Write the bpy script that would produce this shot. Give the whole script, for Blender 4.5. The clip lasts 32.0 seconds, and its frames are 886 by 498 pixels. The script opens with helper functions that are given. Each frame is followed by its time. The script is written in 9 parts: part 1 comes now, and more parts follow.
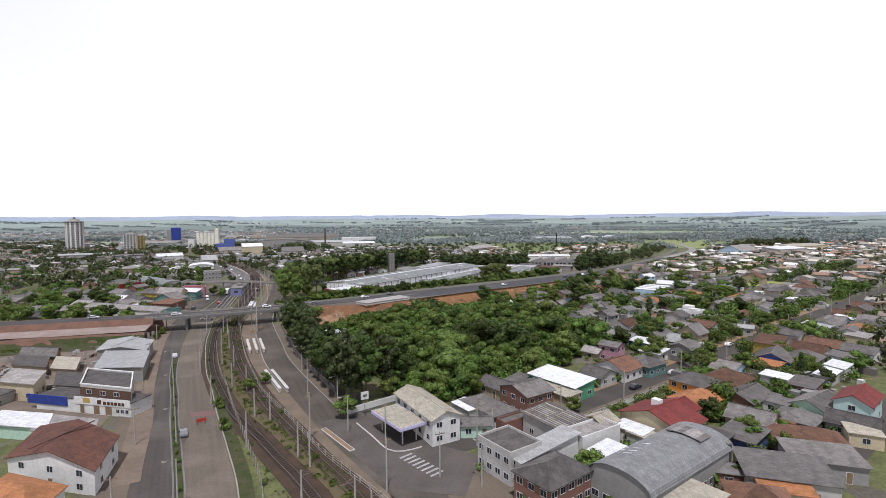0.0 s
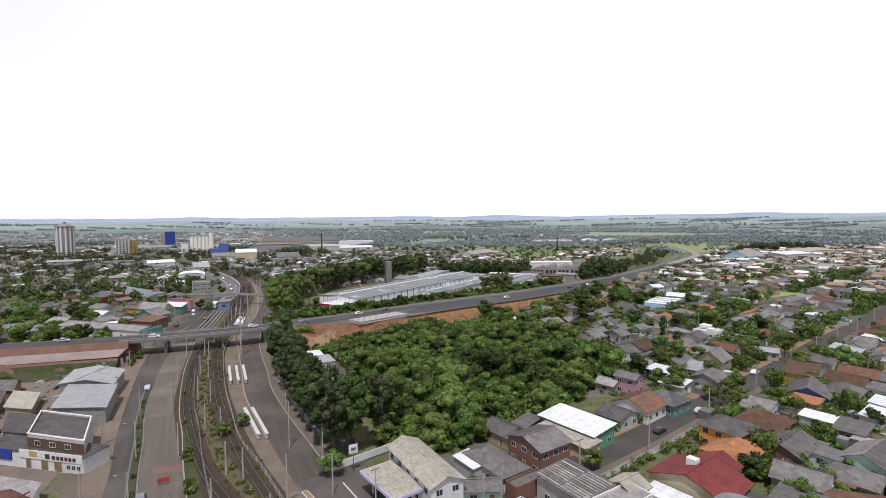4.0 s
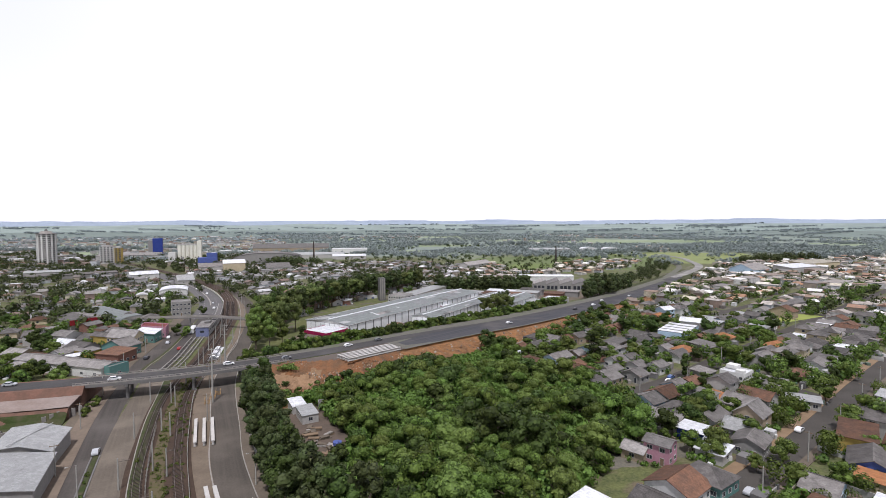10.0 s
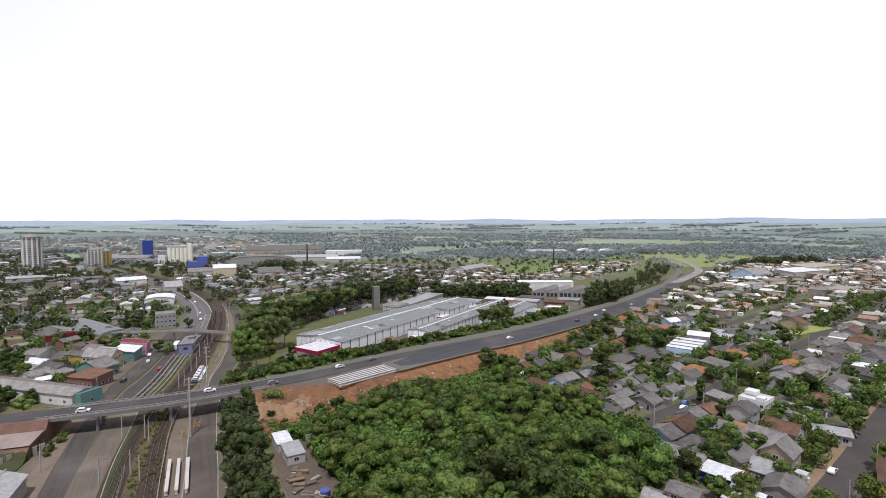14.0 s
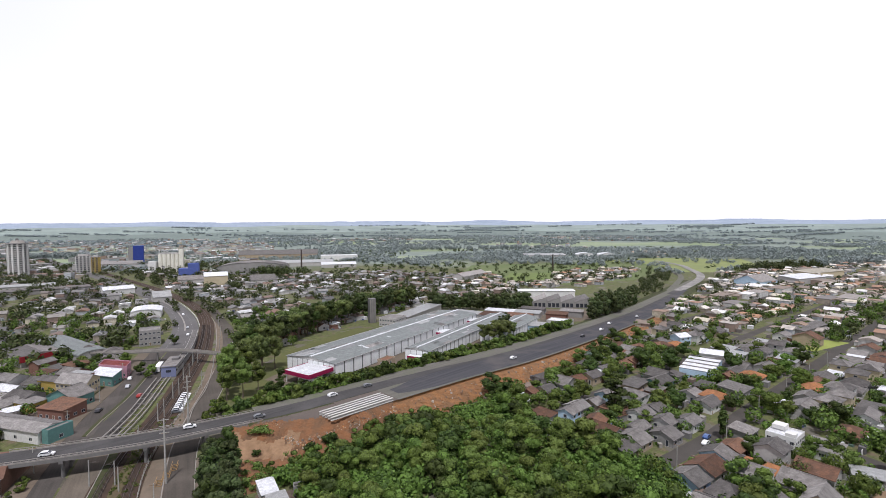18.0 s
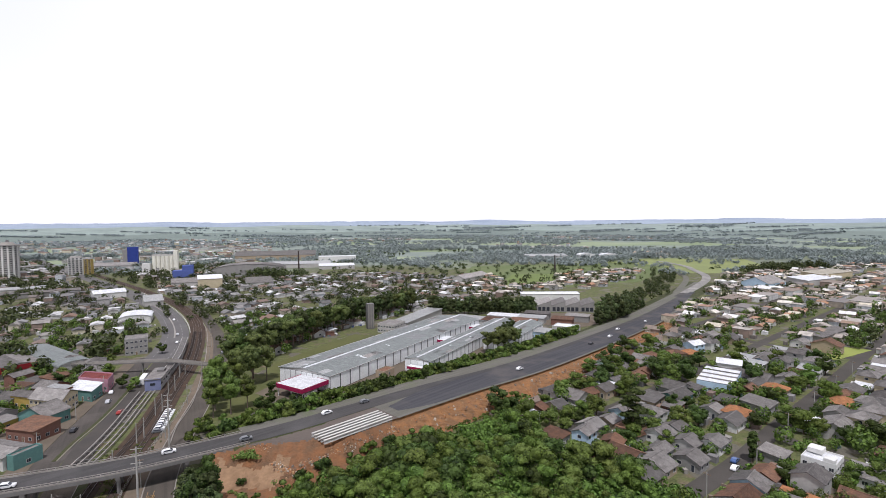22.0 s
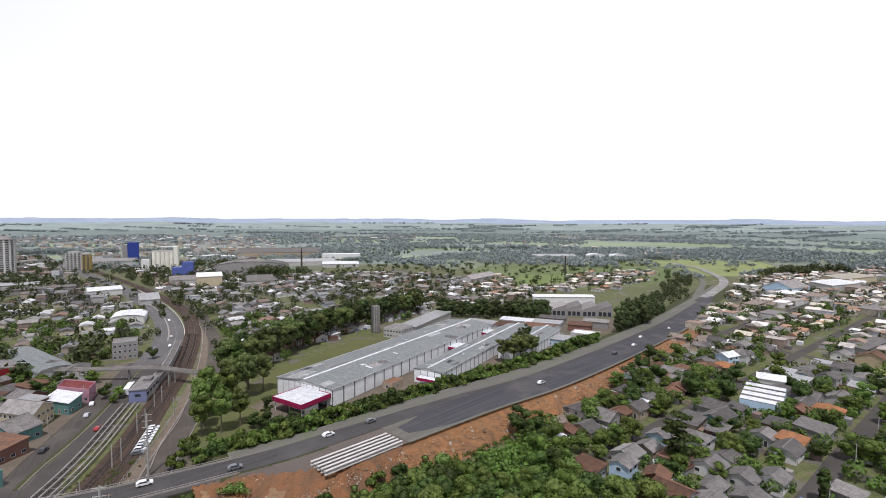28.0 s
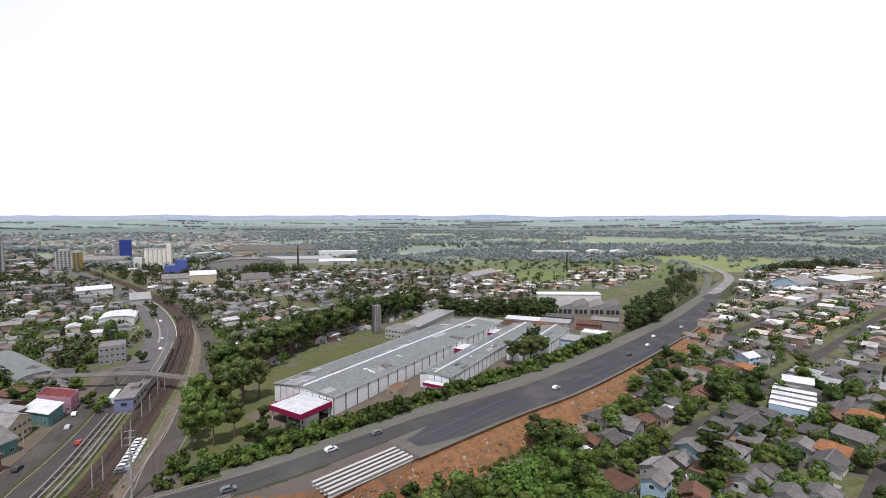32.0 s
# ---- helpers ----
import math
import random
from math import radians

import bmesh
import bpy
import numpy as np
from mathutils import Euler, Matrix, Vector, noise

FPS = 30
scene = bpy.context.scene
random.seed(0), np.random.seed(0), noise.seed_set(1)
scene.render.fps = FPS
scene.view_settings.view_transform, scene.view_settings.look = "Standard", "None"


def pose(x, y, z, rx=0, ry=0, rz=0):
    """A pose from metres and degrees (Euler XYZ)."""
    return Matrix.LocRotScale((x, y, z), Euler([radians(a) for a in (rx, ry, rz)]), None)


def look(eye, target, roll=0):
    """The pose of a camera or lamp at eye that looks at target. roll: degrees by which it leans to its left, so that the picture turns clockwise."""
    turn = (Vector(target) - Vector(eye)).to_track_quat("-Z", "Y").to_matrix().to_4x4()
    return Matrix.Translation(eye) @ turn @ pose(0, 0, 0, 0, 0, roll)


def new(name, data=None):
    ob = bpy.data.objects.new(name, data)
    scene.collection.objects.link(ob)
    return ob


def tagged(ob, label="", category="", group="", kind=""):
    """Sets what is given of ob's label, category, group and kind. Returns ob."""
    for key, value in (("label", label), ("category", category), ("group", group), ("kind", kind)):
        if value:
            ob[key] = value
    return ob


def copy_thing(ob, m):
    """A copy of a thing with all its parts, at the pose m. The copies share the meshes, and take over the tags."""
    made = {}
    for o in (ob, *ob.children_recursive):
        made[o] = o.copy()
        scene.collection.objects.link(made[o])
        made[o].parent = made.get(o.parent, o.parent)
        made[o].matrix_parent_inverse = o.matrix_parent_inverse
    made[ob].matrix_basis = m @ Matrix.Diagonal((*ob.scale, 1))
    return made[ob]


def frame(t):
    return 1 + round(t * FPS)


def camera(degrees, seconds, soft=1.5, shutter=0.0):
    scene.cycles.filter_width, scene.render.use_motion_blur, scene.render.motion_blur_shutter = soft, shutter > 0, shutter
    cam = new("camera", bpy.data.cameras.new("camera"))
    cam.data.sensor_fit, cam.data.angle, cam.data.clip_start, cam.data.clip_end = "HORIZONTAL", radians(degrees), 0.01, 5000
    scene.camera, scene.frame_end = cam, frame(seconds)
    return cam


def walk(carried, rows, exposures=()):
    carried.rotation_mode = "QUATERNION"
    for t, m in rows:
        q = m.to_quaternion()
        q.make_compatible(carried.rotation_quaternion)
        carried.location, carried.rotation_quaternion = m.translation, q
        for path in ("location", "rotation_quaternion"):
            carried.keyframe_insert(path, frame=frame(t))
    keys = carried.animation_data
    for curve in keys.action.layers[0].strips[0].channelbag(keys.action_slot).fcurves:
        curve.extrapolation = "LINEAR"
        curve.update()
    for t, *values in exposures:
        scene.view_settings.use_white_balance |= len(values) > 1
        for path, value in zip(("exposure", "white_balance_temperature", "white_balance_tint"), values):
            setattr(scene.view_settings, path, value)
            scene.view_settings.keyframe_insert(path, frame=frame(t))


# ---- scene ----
cam = camera(84.0, 32.0, 0.55)
PATH = [
    (0, (-0.103, 1.509, 49.347), (0.049, 3.5, 49.229), -0.4),
    (0.5, (0.104, 3.726, 49.892), (0.256, 5.716, 49.778), -0.5),
    (1, (0.228, 5.814, 50.577), (0.381, 7.805, 50.462), -0.6),
    (1.5, (0.278, 7.81, 51.348), (0.435, 9.801, 51.235), -0.6),
    (2, (0.38, 9.891, 52.135), (0.539, 11.882, 52.02), -0.5),
    (2.5, (0.396, 11.932, 52.823), (0.557, 13.922, 52.709), -0.5),
    (3, (0.504, 13.969, 53.524), (0.658, 15.96, 53.411), -0.4),
    (3.5, (0.72, 16.031, 54.225), (0.878, 18.022, 54.109), -0.5),
    (5.5, (1.227, 24.118, 57.574), (1.384, 26.108, 57.463), -0.3),
    (6, (1.299, 26.098, 58.248), (1.46, 28.089, 58.138), -0.3),
    (6.5, (1.151, 28.206, 59.13), (1.315, 30.196, 59.021), -0.2),
    (7, (1.083, 30.213, 59.89), (1.25, 32.203, 59.776), -0.2),
    (7.5, (1.074, 32.051, 60.494), (1.242, 34.041, 60.383), -0.1),
    (8, (1.155, 33.979, 61.172), (1.321, 35.969, 61.061), -0.3),
    (8.5, (1.107, 35.863, 62.081), (1.282, 37.853, 61.973), -0.3),
    (9, (1.096, 37.761, 62.969), (1.273, 39.75, 62.862), -0.2),
    (9.5, (1.222, 39.697, 63.716), (1.399, 41.687, 63.609), -0.2),
    (10, (1.196, 41.587, 64.515), (1.375, 43.577, 64.412), -0.2),
    (10.5, (1.059, 43.413, 65.292), (1.242, 45.402, 65.186), -0.1),
    (11, (1.039, 45.225, 66.2), (1.221, 47.213, 66.089), -0.1),
    (11.5, (0.956, 47.101, 67.082), (1.141, 49.089, 66.969), -0.1),
    (12, (0.94, 48.817, 67.907), (1.13, 50.805, 67.797), -0.1),
    (12.5, (0.997, 50.67, 68.713), (1.186, 52.658, 68.6), -0.1),
    (13, (1.086, 52.552, 69.484), (1.277, 54.539, 69.369), -0.2),
    (13.5, (1.068, 54.412, 70.175), (1.264, 56.399, 70.065), -0.2),
    (14, (1.381, 56.353, 70.981), (1.579, 58.34, 70.872), -0.2),
    (14.5, (1.468, 58.339, 71.738), (1.67, 60.326, 71.624), -0.3),
    (16.5, (1.244, 66.037, 75.821), (1.453, 68.023, 75.71), -0.2),
    (17, (1.162, 68.065, 76.439), (1.37, 70.051, 76.334), -0.3),
    (17.5, (1.177, 70.073, 77.012), (1.389, 72.059, 76.908), -0.3),
    (18, (1.126, 72.072, 77.706), (1.34, 74.057, 77.6), -0.3),
    (18.5, (1.342, 74.11, 78.479), (1.547, 76.096, 78.372), -0.3),
    (19, (1.454, 76.145, 79.016), (1.668, 78.131, 78.914), -0.4),
    (19.5, (1.703, 78.367, 79.405), (1.901, 80.355, 79.298), -0.4),
    (20, (1.665, 80.303, 79.567), (1.868, 82.29, 79.463), -0.4),
    (20.5, (1.614, 82.11, 79.535), (1.825, 84.096, 79.432), -0.3),
    (21, (1.785, 83.968, 79.425), (1.997, 85.954, 79.316), -0.4),
    (21.5, (1.667, 85.767, 79.319), (1.876, 87.753, 79.207), -0.4),
    (22, (1.356, 87.458, 79.307), (1.574, 89.443, 79.199), -0.4),
    (22.5, (1.25, 89.25, 79.314), (1.474, 91.235, 79.202), -0.4),
    (23, (1.263, 91.267, 79.228), (1.486, 93.252, 79.119), -0.3),
    (23.5, (1.492, 93.369, 79.086), (1.71, 95.354, 78.976), -0.2),
    (24, (1.522, 95.313, 79.009), (1.739, 97.298, 78.901), -0.3),
    (24.5, (1.191, 97.121, 79.036), (1.408, 99.106, 78.926), -0.3),
    (25, (0.854, 99.127, 79.25), (1.072, 101.112, 79.141), -0.0),
    (25.5, (0.688, 101.158, 79.281), (0.898, 103.144, 79.168), -0.1),
    (27.5, (-0.43, 108.694, 79.391), (-0.242, 110.681, 79.27), -0.0),
    (28, (-1.274, 110.403, 79.246), (-1.071, 112.39, 79.131), 0.2),
    (28.5, (-2.001, 112.172, 79.128), (-1.797, 114.158, 79.01), 0.3),
    (29, (-2.472, 113.879, 78.812), (-2.26, 115.865, 78.693), 0.3),
    (29.5, (-2.863, 115.686, 78.641), (-2.632, 117.669, 78.518), 0.3),
    (30, (-3.462, 117.588, 78.576), (-3.219, 119.57, 78.453), 0.3),
    (30.5, (-4.069, 119.468, 78.549), (-3.849, 121.452, 78.429), 0.4),
    (31, (-4.452, 121.298, 78.484), (-4.24, 123.283, 78.361), 0.4),
    (31.5, (-4.607, 123.146, 78.431), (-4.409, 125.132, 78.304), -0.1),
    (32, (-4.895, 125.281, 78.468), (-4.676, 127.265, 78.339), -0.0),
]
walk(cam, [(t, look(eye, target, roll)) for t, eye, target, roll in PATH], exposures=((0, -0.2, 6160, 15),))

# ---- light ----
SUN_ELEV, SUN_AZ = 66.0, 186.0
world = bpy.data.worlds.new("sky")
scene.world = world
world.use_nodes = True
wt = world.node_tree
wt.nodes.clear()
w_out = wt.nodes.new("ShaderNodeOutputWorld")
w_bg = wt.nodes.new("ShaderNodeBackground")
w_sky = wt.nodes.new("ShaderNodeTexSky")
w_sky.sky_type, w_sky.sun_disc = "NISHITA", False
w_sky.sun_elevation, w_sky.sun_rotation = radians(SUN_ELEV), radians(180 + SUN_AZ)
w_sky.dust_density = 3.0
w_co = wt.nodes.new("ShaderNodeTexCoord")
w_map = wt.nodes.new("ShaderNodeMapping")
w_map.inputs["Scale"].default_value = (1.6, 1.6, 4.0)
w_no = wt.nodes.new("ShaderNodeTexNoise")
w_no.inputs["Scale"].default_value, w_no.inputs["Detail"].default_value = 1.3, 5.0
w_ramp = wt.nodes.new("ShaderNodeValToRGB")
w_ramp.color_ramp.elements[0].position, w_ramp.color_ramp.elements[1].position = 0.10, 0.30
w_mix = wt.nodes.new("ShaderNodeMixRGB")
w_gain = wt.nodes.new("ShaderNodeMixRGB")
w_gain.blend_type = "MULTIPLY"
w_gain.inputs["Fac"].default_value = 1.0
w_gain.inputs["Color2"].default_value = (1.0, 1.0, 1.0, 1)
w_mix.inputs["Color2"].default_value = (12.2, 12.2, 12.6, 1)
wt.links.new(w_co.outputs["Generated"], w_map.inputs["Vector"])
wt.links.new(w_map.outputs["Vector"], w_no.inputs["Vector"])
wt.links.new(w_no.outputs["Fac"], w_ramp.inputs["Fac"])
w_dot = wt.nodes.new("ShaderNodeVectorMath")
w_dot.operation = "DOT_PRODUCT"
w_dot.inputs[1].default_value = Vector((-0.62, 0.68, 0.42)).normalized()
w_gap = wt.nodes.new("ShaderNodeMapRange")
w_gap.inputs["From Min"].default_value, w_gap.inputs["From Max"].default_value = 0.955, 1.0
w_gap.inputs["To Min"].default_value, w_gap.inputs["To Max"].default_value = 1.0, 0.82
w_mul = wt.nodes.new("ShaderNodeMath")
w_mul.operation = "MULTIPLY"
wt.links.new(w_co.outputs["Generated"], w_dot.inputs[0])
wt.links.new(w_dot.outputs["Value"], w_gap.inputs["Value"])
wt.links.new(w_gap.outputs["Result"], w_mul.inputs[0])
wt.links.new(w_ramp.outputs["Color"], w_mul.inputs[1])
# unseen overhead cloud is thinned to clear sky to weaken the fill light
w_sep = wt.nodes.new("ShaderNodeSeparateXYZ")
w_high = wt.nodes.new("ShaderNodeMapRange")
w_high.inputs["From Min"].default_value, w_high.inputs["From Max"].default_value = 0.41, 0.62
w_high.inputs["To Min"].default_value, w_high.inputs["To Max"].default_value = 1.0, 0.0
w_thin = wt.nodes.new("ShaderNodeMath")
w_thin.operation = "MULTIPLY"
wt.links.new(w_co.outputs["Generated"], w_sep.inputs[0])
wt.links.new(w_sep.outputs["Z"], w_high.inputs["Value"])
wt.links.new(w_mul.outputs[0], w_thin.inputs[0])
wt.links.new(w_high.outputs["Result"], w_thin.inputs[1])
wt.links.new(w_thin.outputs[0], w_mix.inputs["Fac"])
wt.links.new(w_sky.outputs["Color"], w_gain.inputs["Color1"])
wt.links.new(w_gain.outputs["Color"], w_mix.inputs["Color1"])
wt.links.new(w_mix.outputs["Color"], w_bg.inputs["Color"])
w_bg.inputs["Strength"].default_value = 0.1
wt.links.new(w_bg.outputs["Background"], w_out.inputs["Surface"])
sun = new("sun", bpy.data.lights.new("sun", "SUN"))
sun.data.energy, sun.data.angle, sun.data.color = 4.7, radians(1.0), (1.0, 0.975, 0.95)
sun.matrix_world = look((0, 0, 300), (300 * math.sin(radians(SUN_AZ + 180)) / math.tan(radians(SUN_ELEV)), 300 * math.cos(radians(SUN_AZ + 180)) / math.tan(radians(SUN_ELEV)), 0))

# ---- materials ----
MATS = {}


def nodes_of(name, rough, metal=0.0):
    m = bpy.data.materials.new(name)
    m.use_nodes = True
    b = m.node_tree.nodes["Principled BSDF"]
    b.inputs["Roughness"].default_value, b.inputs["Metallic"].default_value = rough, metal
    b.inputs["Specular IOR Level"].default_value = 0.5 if rough < 0.6 else 0.2
    return m, m.node_tree, b


def add(nt, kind, **values):
    n = nt.nodes.new("ShaderNode" + kind)
    for k, v in values.items():
        n.inputs[k.replace("_", " ")].default_value = v
    return n


def mixed(nt, fac, c1, c2, blend="MIX"):
    n = nt.nodes.new("ShaderNodeMixRGB")
    n.blend_type = blend
    for sock, val in zip(("Fac", "Color1", "Color2"), (fac, c1, c2)):
        if isinstance(val, bpy.types.NodeSocket):
            nt.links.new(val, n.inputs[sock])
        elif sock == "Fac":
            n.inputs[sock].default_value = val
        else:
            n.inputs[sock].default_value = (*val, 1)
    return n.outputs["Color"]


def place(nt):
    return nt.nodes.new("ShaderNodeNewGeometry").outputs["Position"]


def noise_of(nt, vec, scale, detail=4.0, lo=0.35, hi=0.65):
    n = add(nt, "TexNoise", Scale=scale, Detail=detail)
    nt.links.new(vec, n.inputs["Vector"])
    r = add(nt, "MapRange")
    r.inputs["From Min"].default_value, r.inputs["From Max"].default_value = lo, hi
    nt.links.new(n.outputs["Fac"], r.inputs["Value"])
    return r.outputs["Result"]


def bump_of(nt, b, height, strength, dist):
    n = add(nt, "Bump", Strength=strength, Distance=dist)
    nt.links.new(height, n.inputs["Height"])
    nt.links.new(n.outputs["Normal"], b.inputs["Normal"])


def dark(c, k):
    return tuple(v * k for v in c)


def worn(name, color, stain=None, rough=0.85, coarse=0.15, fine=2.5, amount=0.6, spread=0.0, relief=0.0, metal=0.0):
    """A worn matt surface: base colour, stains at a coarse scale, grain at a fine one."""
    if name in MATS:
        return MATS[name]
    m, nt, b = nodes_of(name, rough, metal)
    p = place(nt)
    stain = stain or dark(color, 0.62)
    a = noise_of(nt, p, coarse, 6.0)
    k = add(nt, "Math")
    k.operation = "MULTIPLY"
    k.inputs[1].default_value = amount
    nt.links.new(a, k.inputs[0])
    c = mixed(nt, k.outputs[0], color, stain)
    f = noise_of(nt, p, fine, 3.0, 0.25, 0.75)
    c = mixed(nt, 0.35, c, mixed(nt, f, dark(color, 0.7), dark(color, 1.25)))
    if spread:
        o = nt.nodes.new("ShaderNodeObjectInfo")
        h = add(nt, "HueSaturation", Hue=0.5, Saturation=1.0, Fac=1.0)
        r = add(nt, "MapRange")
        r.inputs["To Min"].default_value, r.inputs["To Max"].default_value = 1 - spread, 1 + spread
        nt.links.new(o.outputs["Random"], r.inputs["Value"])
        nt.links.new(r.outputs["Result"], h.inputs["Value"])
        nt.links.new(c, h.inputs["Color"])
        c = h.outputs["Color"]
    nt.links.new(c, b.inputs["Base Color"])
    if relief:
        bump_of(nt, b, f, 0.6, relief)
    MATS[name] = m
    return m


def sheeted(name, color, stain, pitch=0.18, rough=0.75, spread=0.42, metal=0.0):
    """Corrugated or tiled roofing: ribs down the slope, stained sheets, patches of a newer sheet."""
    if name in MATS:
        return MATS[name]
    m, nt, b = nodes_of(name, rough, metal)
    co = nt.nodes.new("ShaderNodeTexCoord").outputs["Object"]
    a = noise_of(nt, co, 0.45, 7.0, 0.38, 0.62)
    c = mixed(nt, a, color, stain)
    blot = noise_of(nt, co, 1.7, 5.0, 0.54, 0.68)
    c = mixed(nt, mixed(nt, blot, (0, 0, 0), (0.55, 0.55, 0.55)), c, dark(stain, 0.55))
    fade = noise_of(nt, co, 0.9, 4.0, 0.56, 0.72)
    c = mixed(nt, mixed(nt, fade, (0, 0, 0), (0.5, 0.5, 0.5)), c, dark(color, 1.6))
    br = add(nt, "TexBrick", Scale=0.55, Mortar_Size=0.012)
    br.inputs["Color1"].default_value = (0.72, 0.72, 0.72, 1)
    br.inputs["Color2"].default_value = (1.2, 1.2, 1.2, 1)
    br.inputs["Mortar"].default_value = (0.6, 0.6, 0.6, 1)
    nt.links.new(co, br.inputs["Vector"])
    c = mixed(nt, 0.8, c, br.outputs["Color"], "MULTIPLY")
    f = noise_of(nt, co, 4.0, 3.0, 0.25, 0.75)
    c = mixed(nt, 0.3, c, mixed(nt, f, dark(color, 0.6), dark(color, 1.3)))
    o = nt.nodes.new("ShaderNodeObjectInfo")
    h = add(nt, "HueSaturation", Hue=0.5, Saturation=1.0, Fac=1.0)
    r = add(nt, "MapRange")
    r.inputs["To Min"].default_value, r.inputs["To Max"].default_value = 1 - spread, 1 + spread
    nt.links.new(o.outputs["Random"], r.inputs["Value"])
    nt.links.new(r.outputs["Result"], h.inputs["Value"])
    nt.links.new(c, h.inputs["Color"])
    nt.links.new(h.outputs["Color"], b.inputs["Base Color"])
    w = add(nt, "TexWave", Scale=1.0 / pitch / 2, Distortion=0.0)
    nt.links.new(co, w.inputs["Vector"])
    bump_of(nt, b, w.outputs["Fac"], 0.4, 0.05)
    MATS[name] = m
    return m


def leafy(name, light, deep, rough=0.6):
    """Foliage: each leaf tuft has its own green."""
    if name in MATS:
        return MATS[name]
    m, nt, b = nodes_of(name, rough)
    b.inputs["Specular IOR Level"].default_value = 0.15
    g = nt.nodes.new("ShaderNodeNewGeometry")
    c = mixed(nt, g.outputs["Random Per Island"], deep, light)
    big = noise_of(nt, g.outputs["Position"], 0.12, 3.0)
    c = mixed(nt, big, c, mixed(nt, 0.5, c, light))
    o = nt.nodes.new("ShaderNodeObjectInfo")
    h = add(nt, "HueSaturation", Saturation=1.0, Fac=1.0)
    r1, r2 = add(nt, "MapRange"), add(nt, "MapRange")
    r1.inputs["To Min"].default_value, r1.inputs["To Max"].default_value = 0.48, 0.515
    r2.inputs["To Min"].default_value, r2.inputs["To Max"].default_value = 0.76, 1.22
    for r, s in ((r1, "Hue"), (r2, "Value")):
        nt.links.new(o.outputs["Random"], r.inputs["Value"])
        nt.links.new(r.outputs["Result"], h.inputs[s])
    nt.links.new(c, h.inputs["Color"])
    nt.links.new(h.outputs["Color"], b.inputs["Base Color"])
    tr = nt.nodes.new("ShaderNodeBsdfTranslucent")
    nt.links.new(h.outputs["Color"], tr.inputs["Color"])
    mx = nt.nodes.new("ShaderNodeMixShader")
    mx.inputs["Fac"].default_value = 0.22
    nt.links.new(b.outputs[0], mx.inputs[1])
    nt.links.new(tr.outputs[0], mx.inputs[2])
    nt.links.new(mx.outputs[0], nt.nodes["Material Output"].inputs["Surface"])
    MATS[name] = m
    return m


def streaked(name, color, stain, turn, rough=0.9, patch=None):
    """Driven-on ground: long tracks along a heading, blotches, fine grain."""
    if name in MATS:
        return MATS[name]
    m, nt, b = nodes_of(name, rough)
    p = place(nt)
    mp = nt.nodes.new("ShaderNodeMapping")
    mp.vector_type = "TEXTURE"
    mp.inputs["Rotation"].default_value = (0, 0, radians(turn))
    mp.inputs["Scale"].default_value = (40.0, 1.0, 1.0)
    nt.links.new(p, mp.inputs["Vector"])
    c = mixed(nt, noise_of(nt, mp.outputs["Vector"], 0.75, 4.0, 0.38, 0.64), color, stain)
    c = mixed(nt, noise_of(nt, p, 0.07, 6.0, 0.5, 0.7), c, patch or dark(color, 1.5))
    f = noise_of(nt, p, 2.2, 4.0, 0.25, 0.75)
    c = mixed(nt, 0.4, c, mixed(nt, f, dark(color, 0.65), dark(color, 1.35)))
    nt.links.new(c, b.inputs["Base Color"])
    bump_of(nt, b, f, 0.5, 0.02)
    MATS[name] = m
    return m


def palette(name, colours, rough=0.85):
    """A colour of the list for each loose piece of a joined mesh."""
    m, nt, b = nodes_of(name, rough)
    g = nt.nodes.new("ShaderNodeNewGeometry")
    r = nt.nodes.new("ShaderNodeValToRGB")
    r.color_ramp.interpolation = "CONSTANT"
    while len(r.color_ramp.elements) < len(colours):
        r.color_ramp.elements.new(0.5)
    for i, c in enumerate(colours):
        r.color_ramp.elements[i].position = i / len(colours)
        r.color_ramp.elements[i].color = (*c, 1)
    nt.links.new(g.outputs["Random Per Island"], r.inputs["Fac"])
    f = noise_of(nt, g.outputs["Position"], 0.4, 4.0)
    c = mixed(nt, f, r.outputs["Color"], mixed(nt, 0.45, r.outputs["Color"], (0.12, 0.11, 0.1)))
    nt.links.new(c, b.inputs["Base Color"])
    MATS[name] = m
    return m


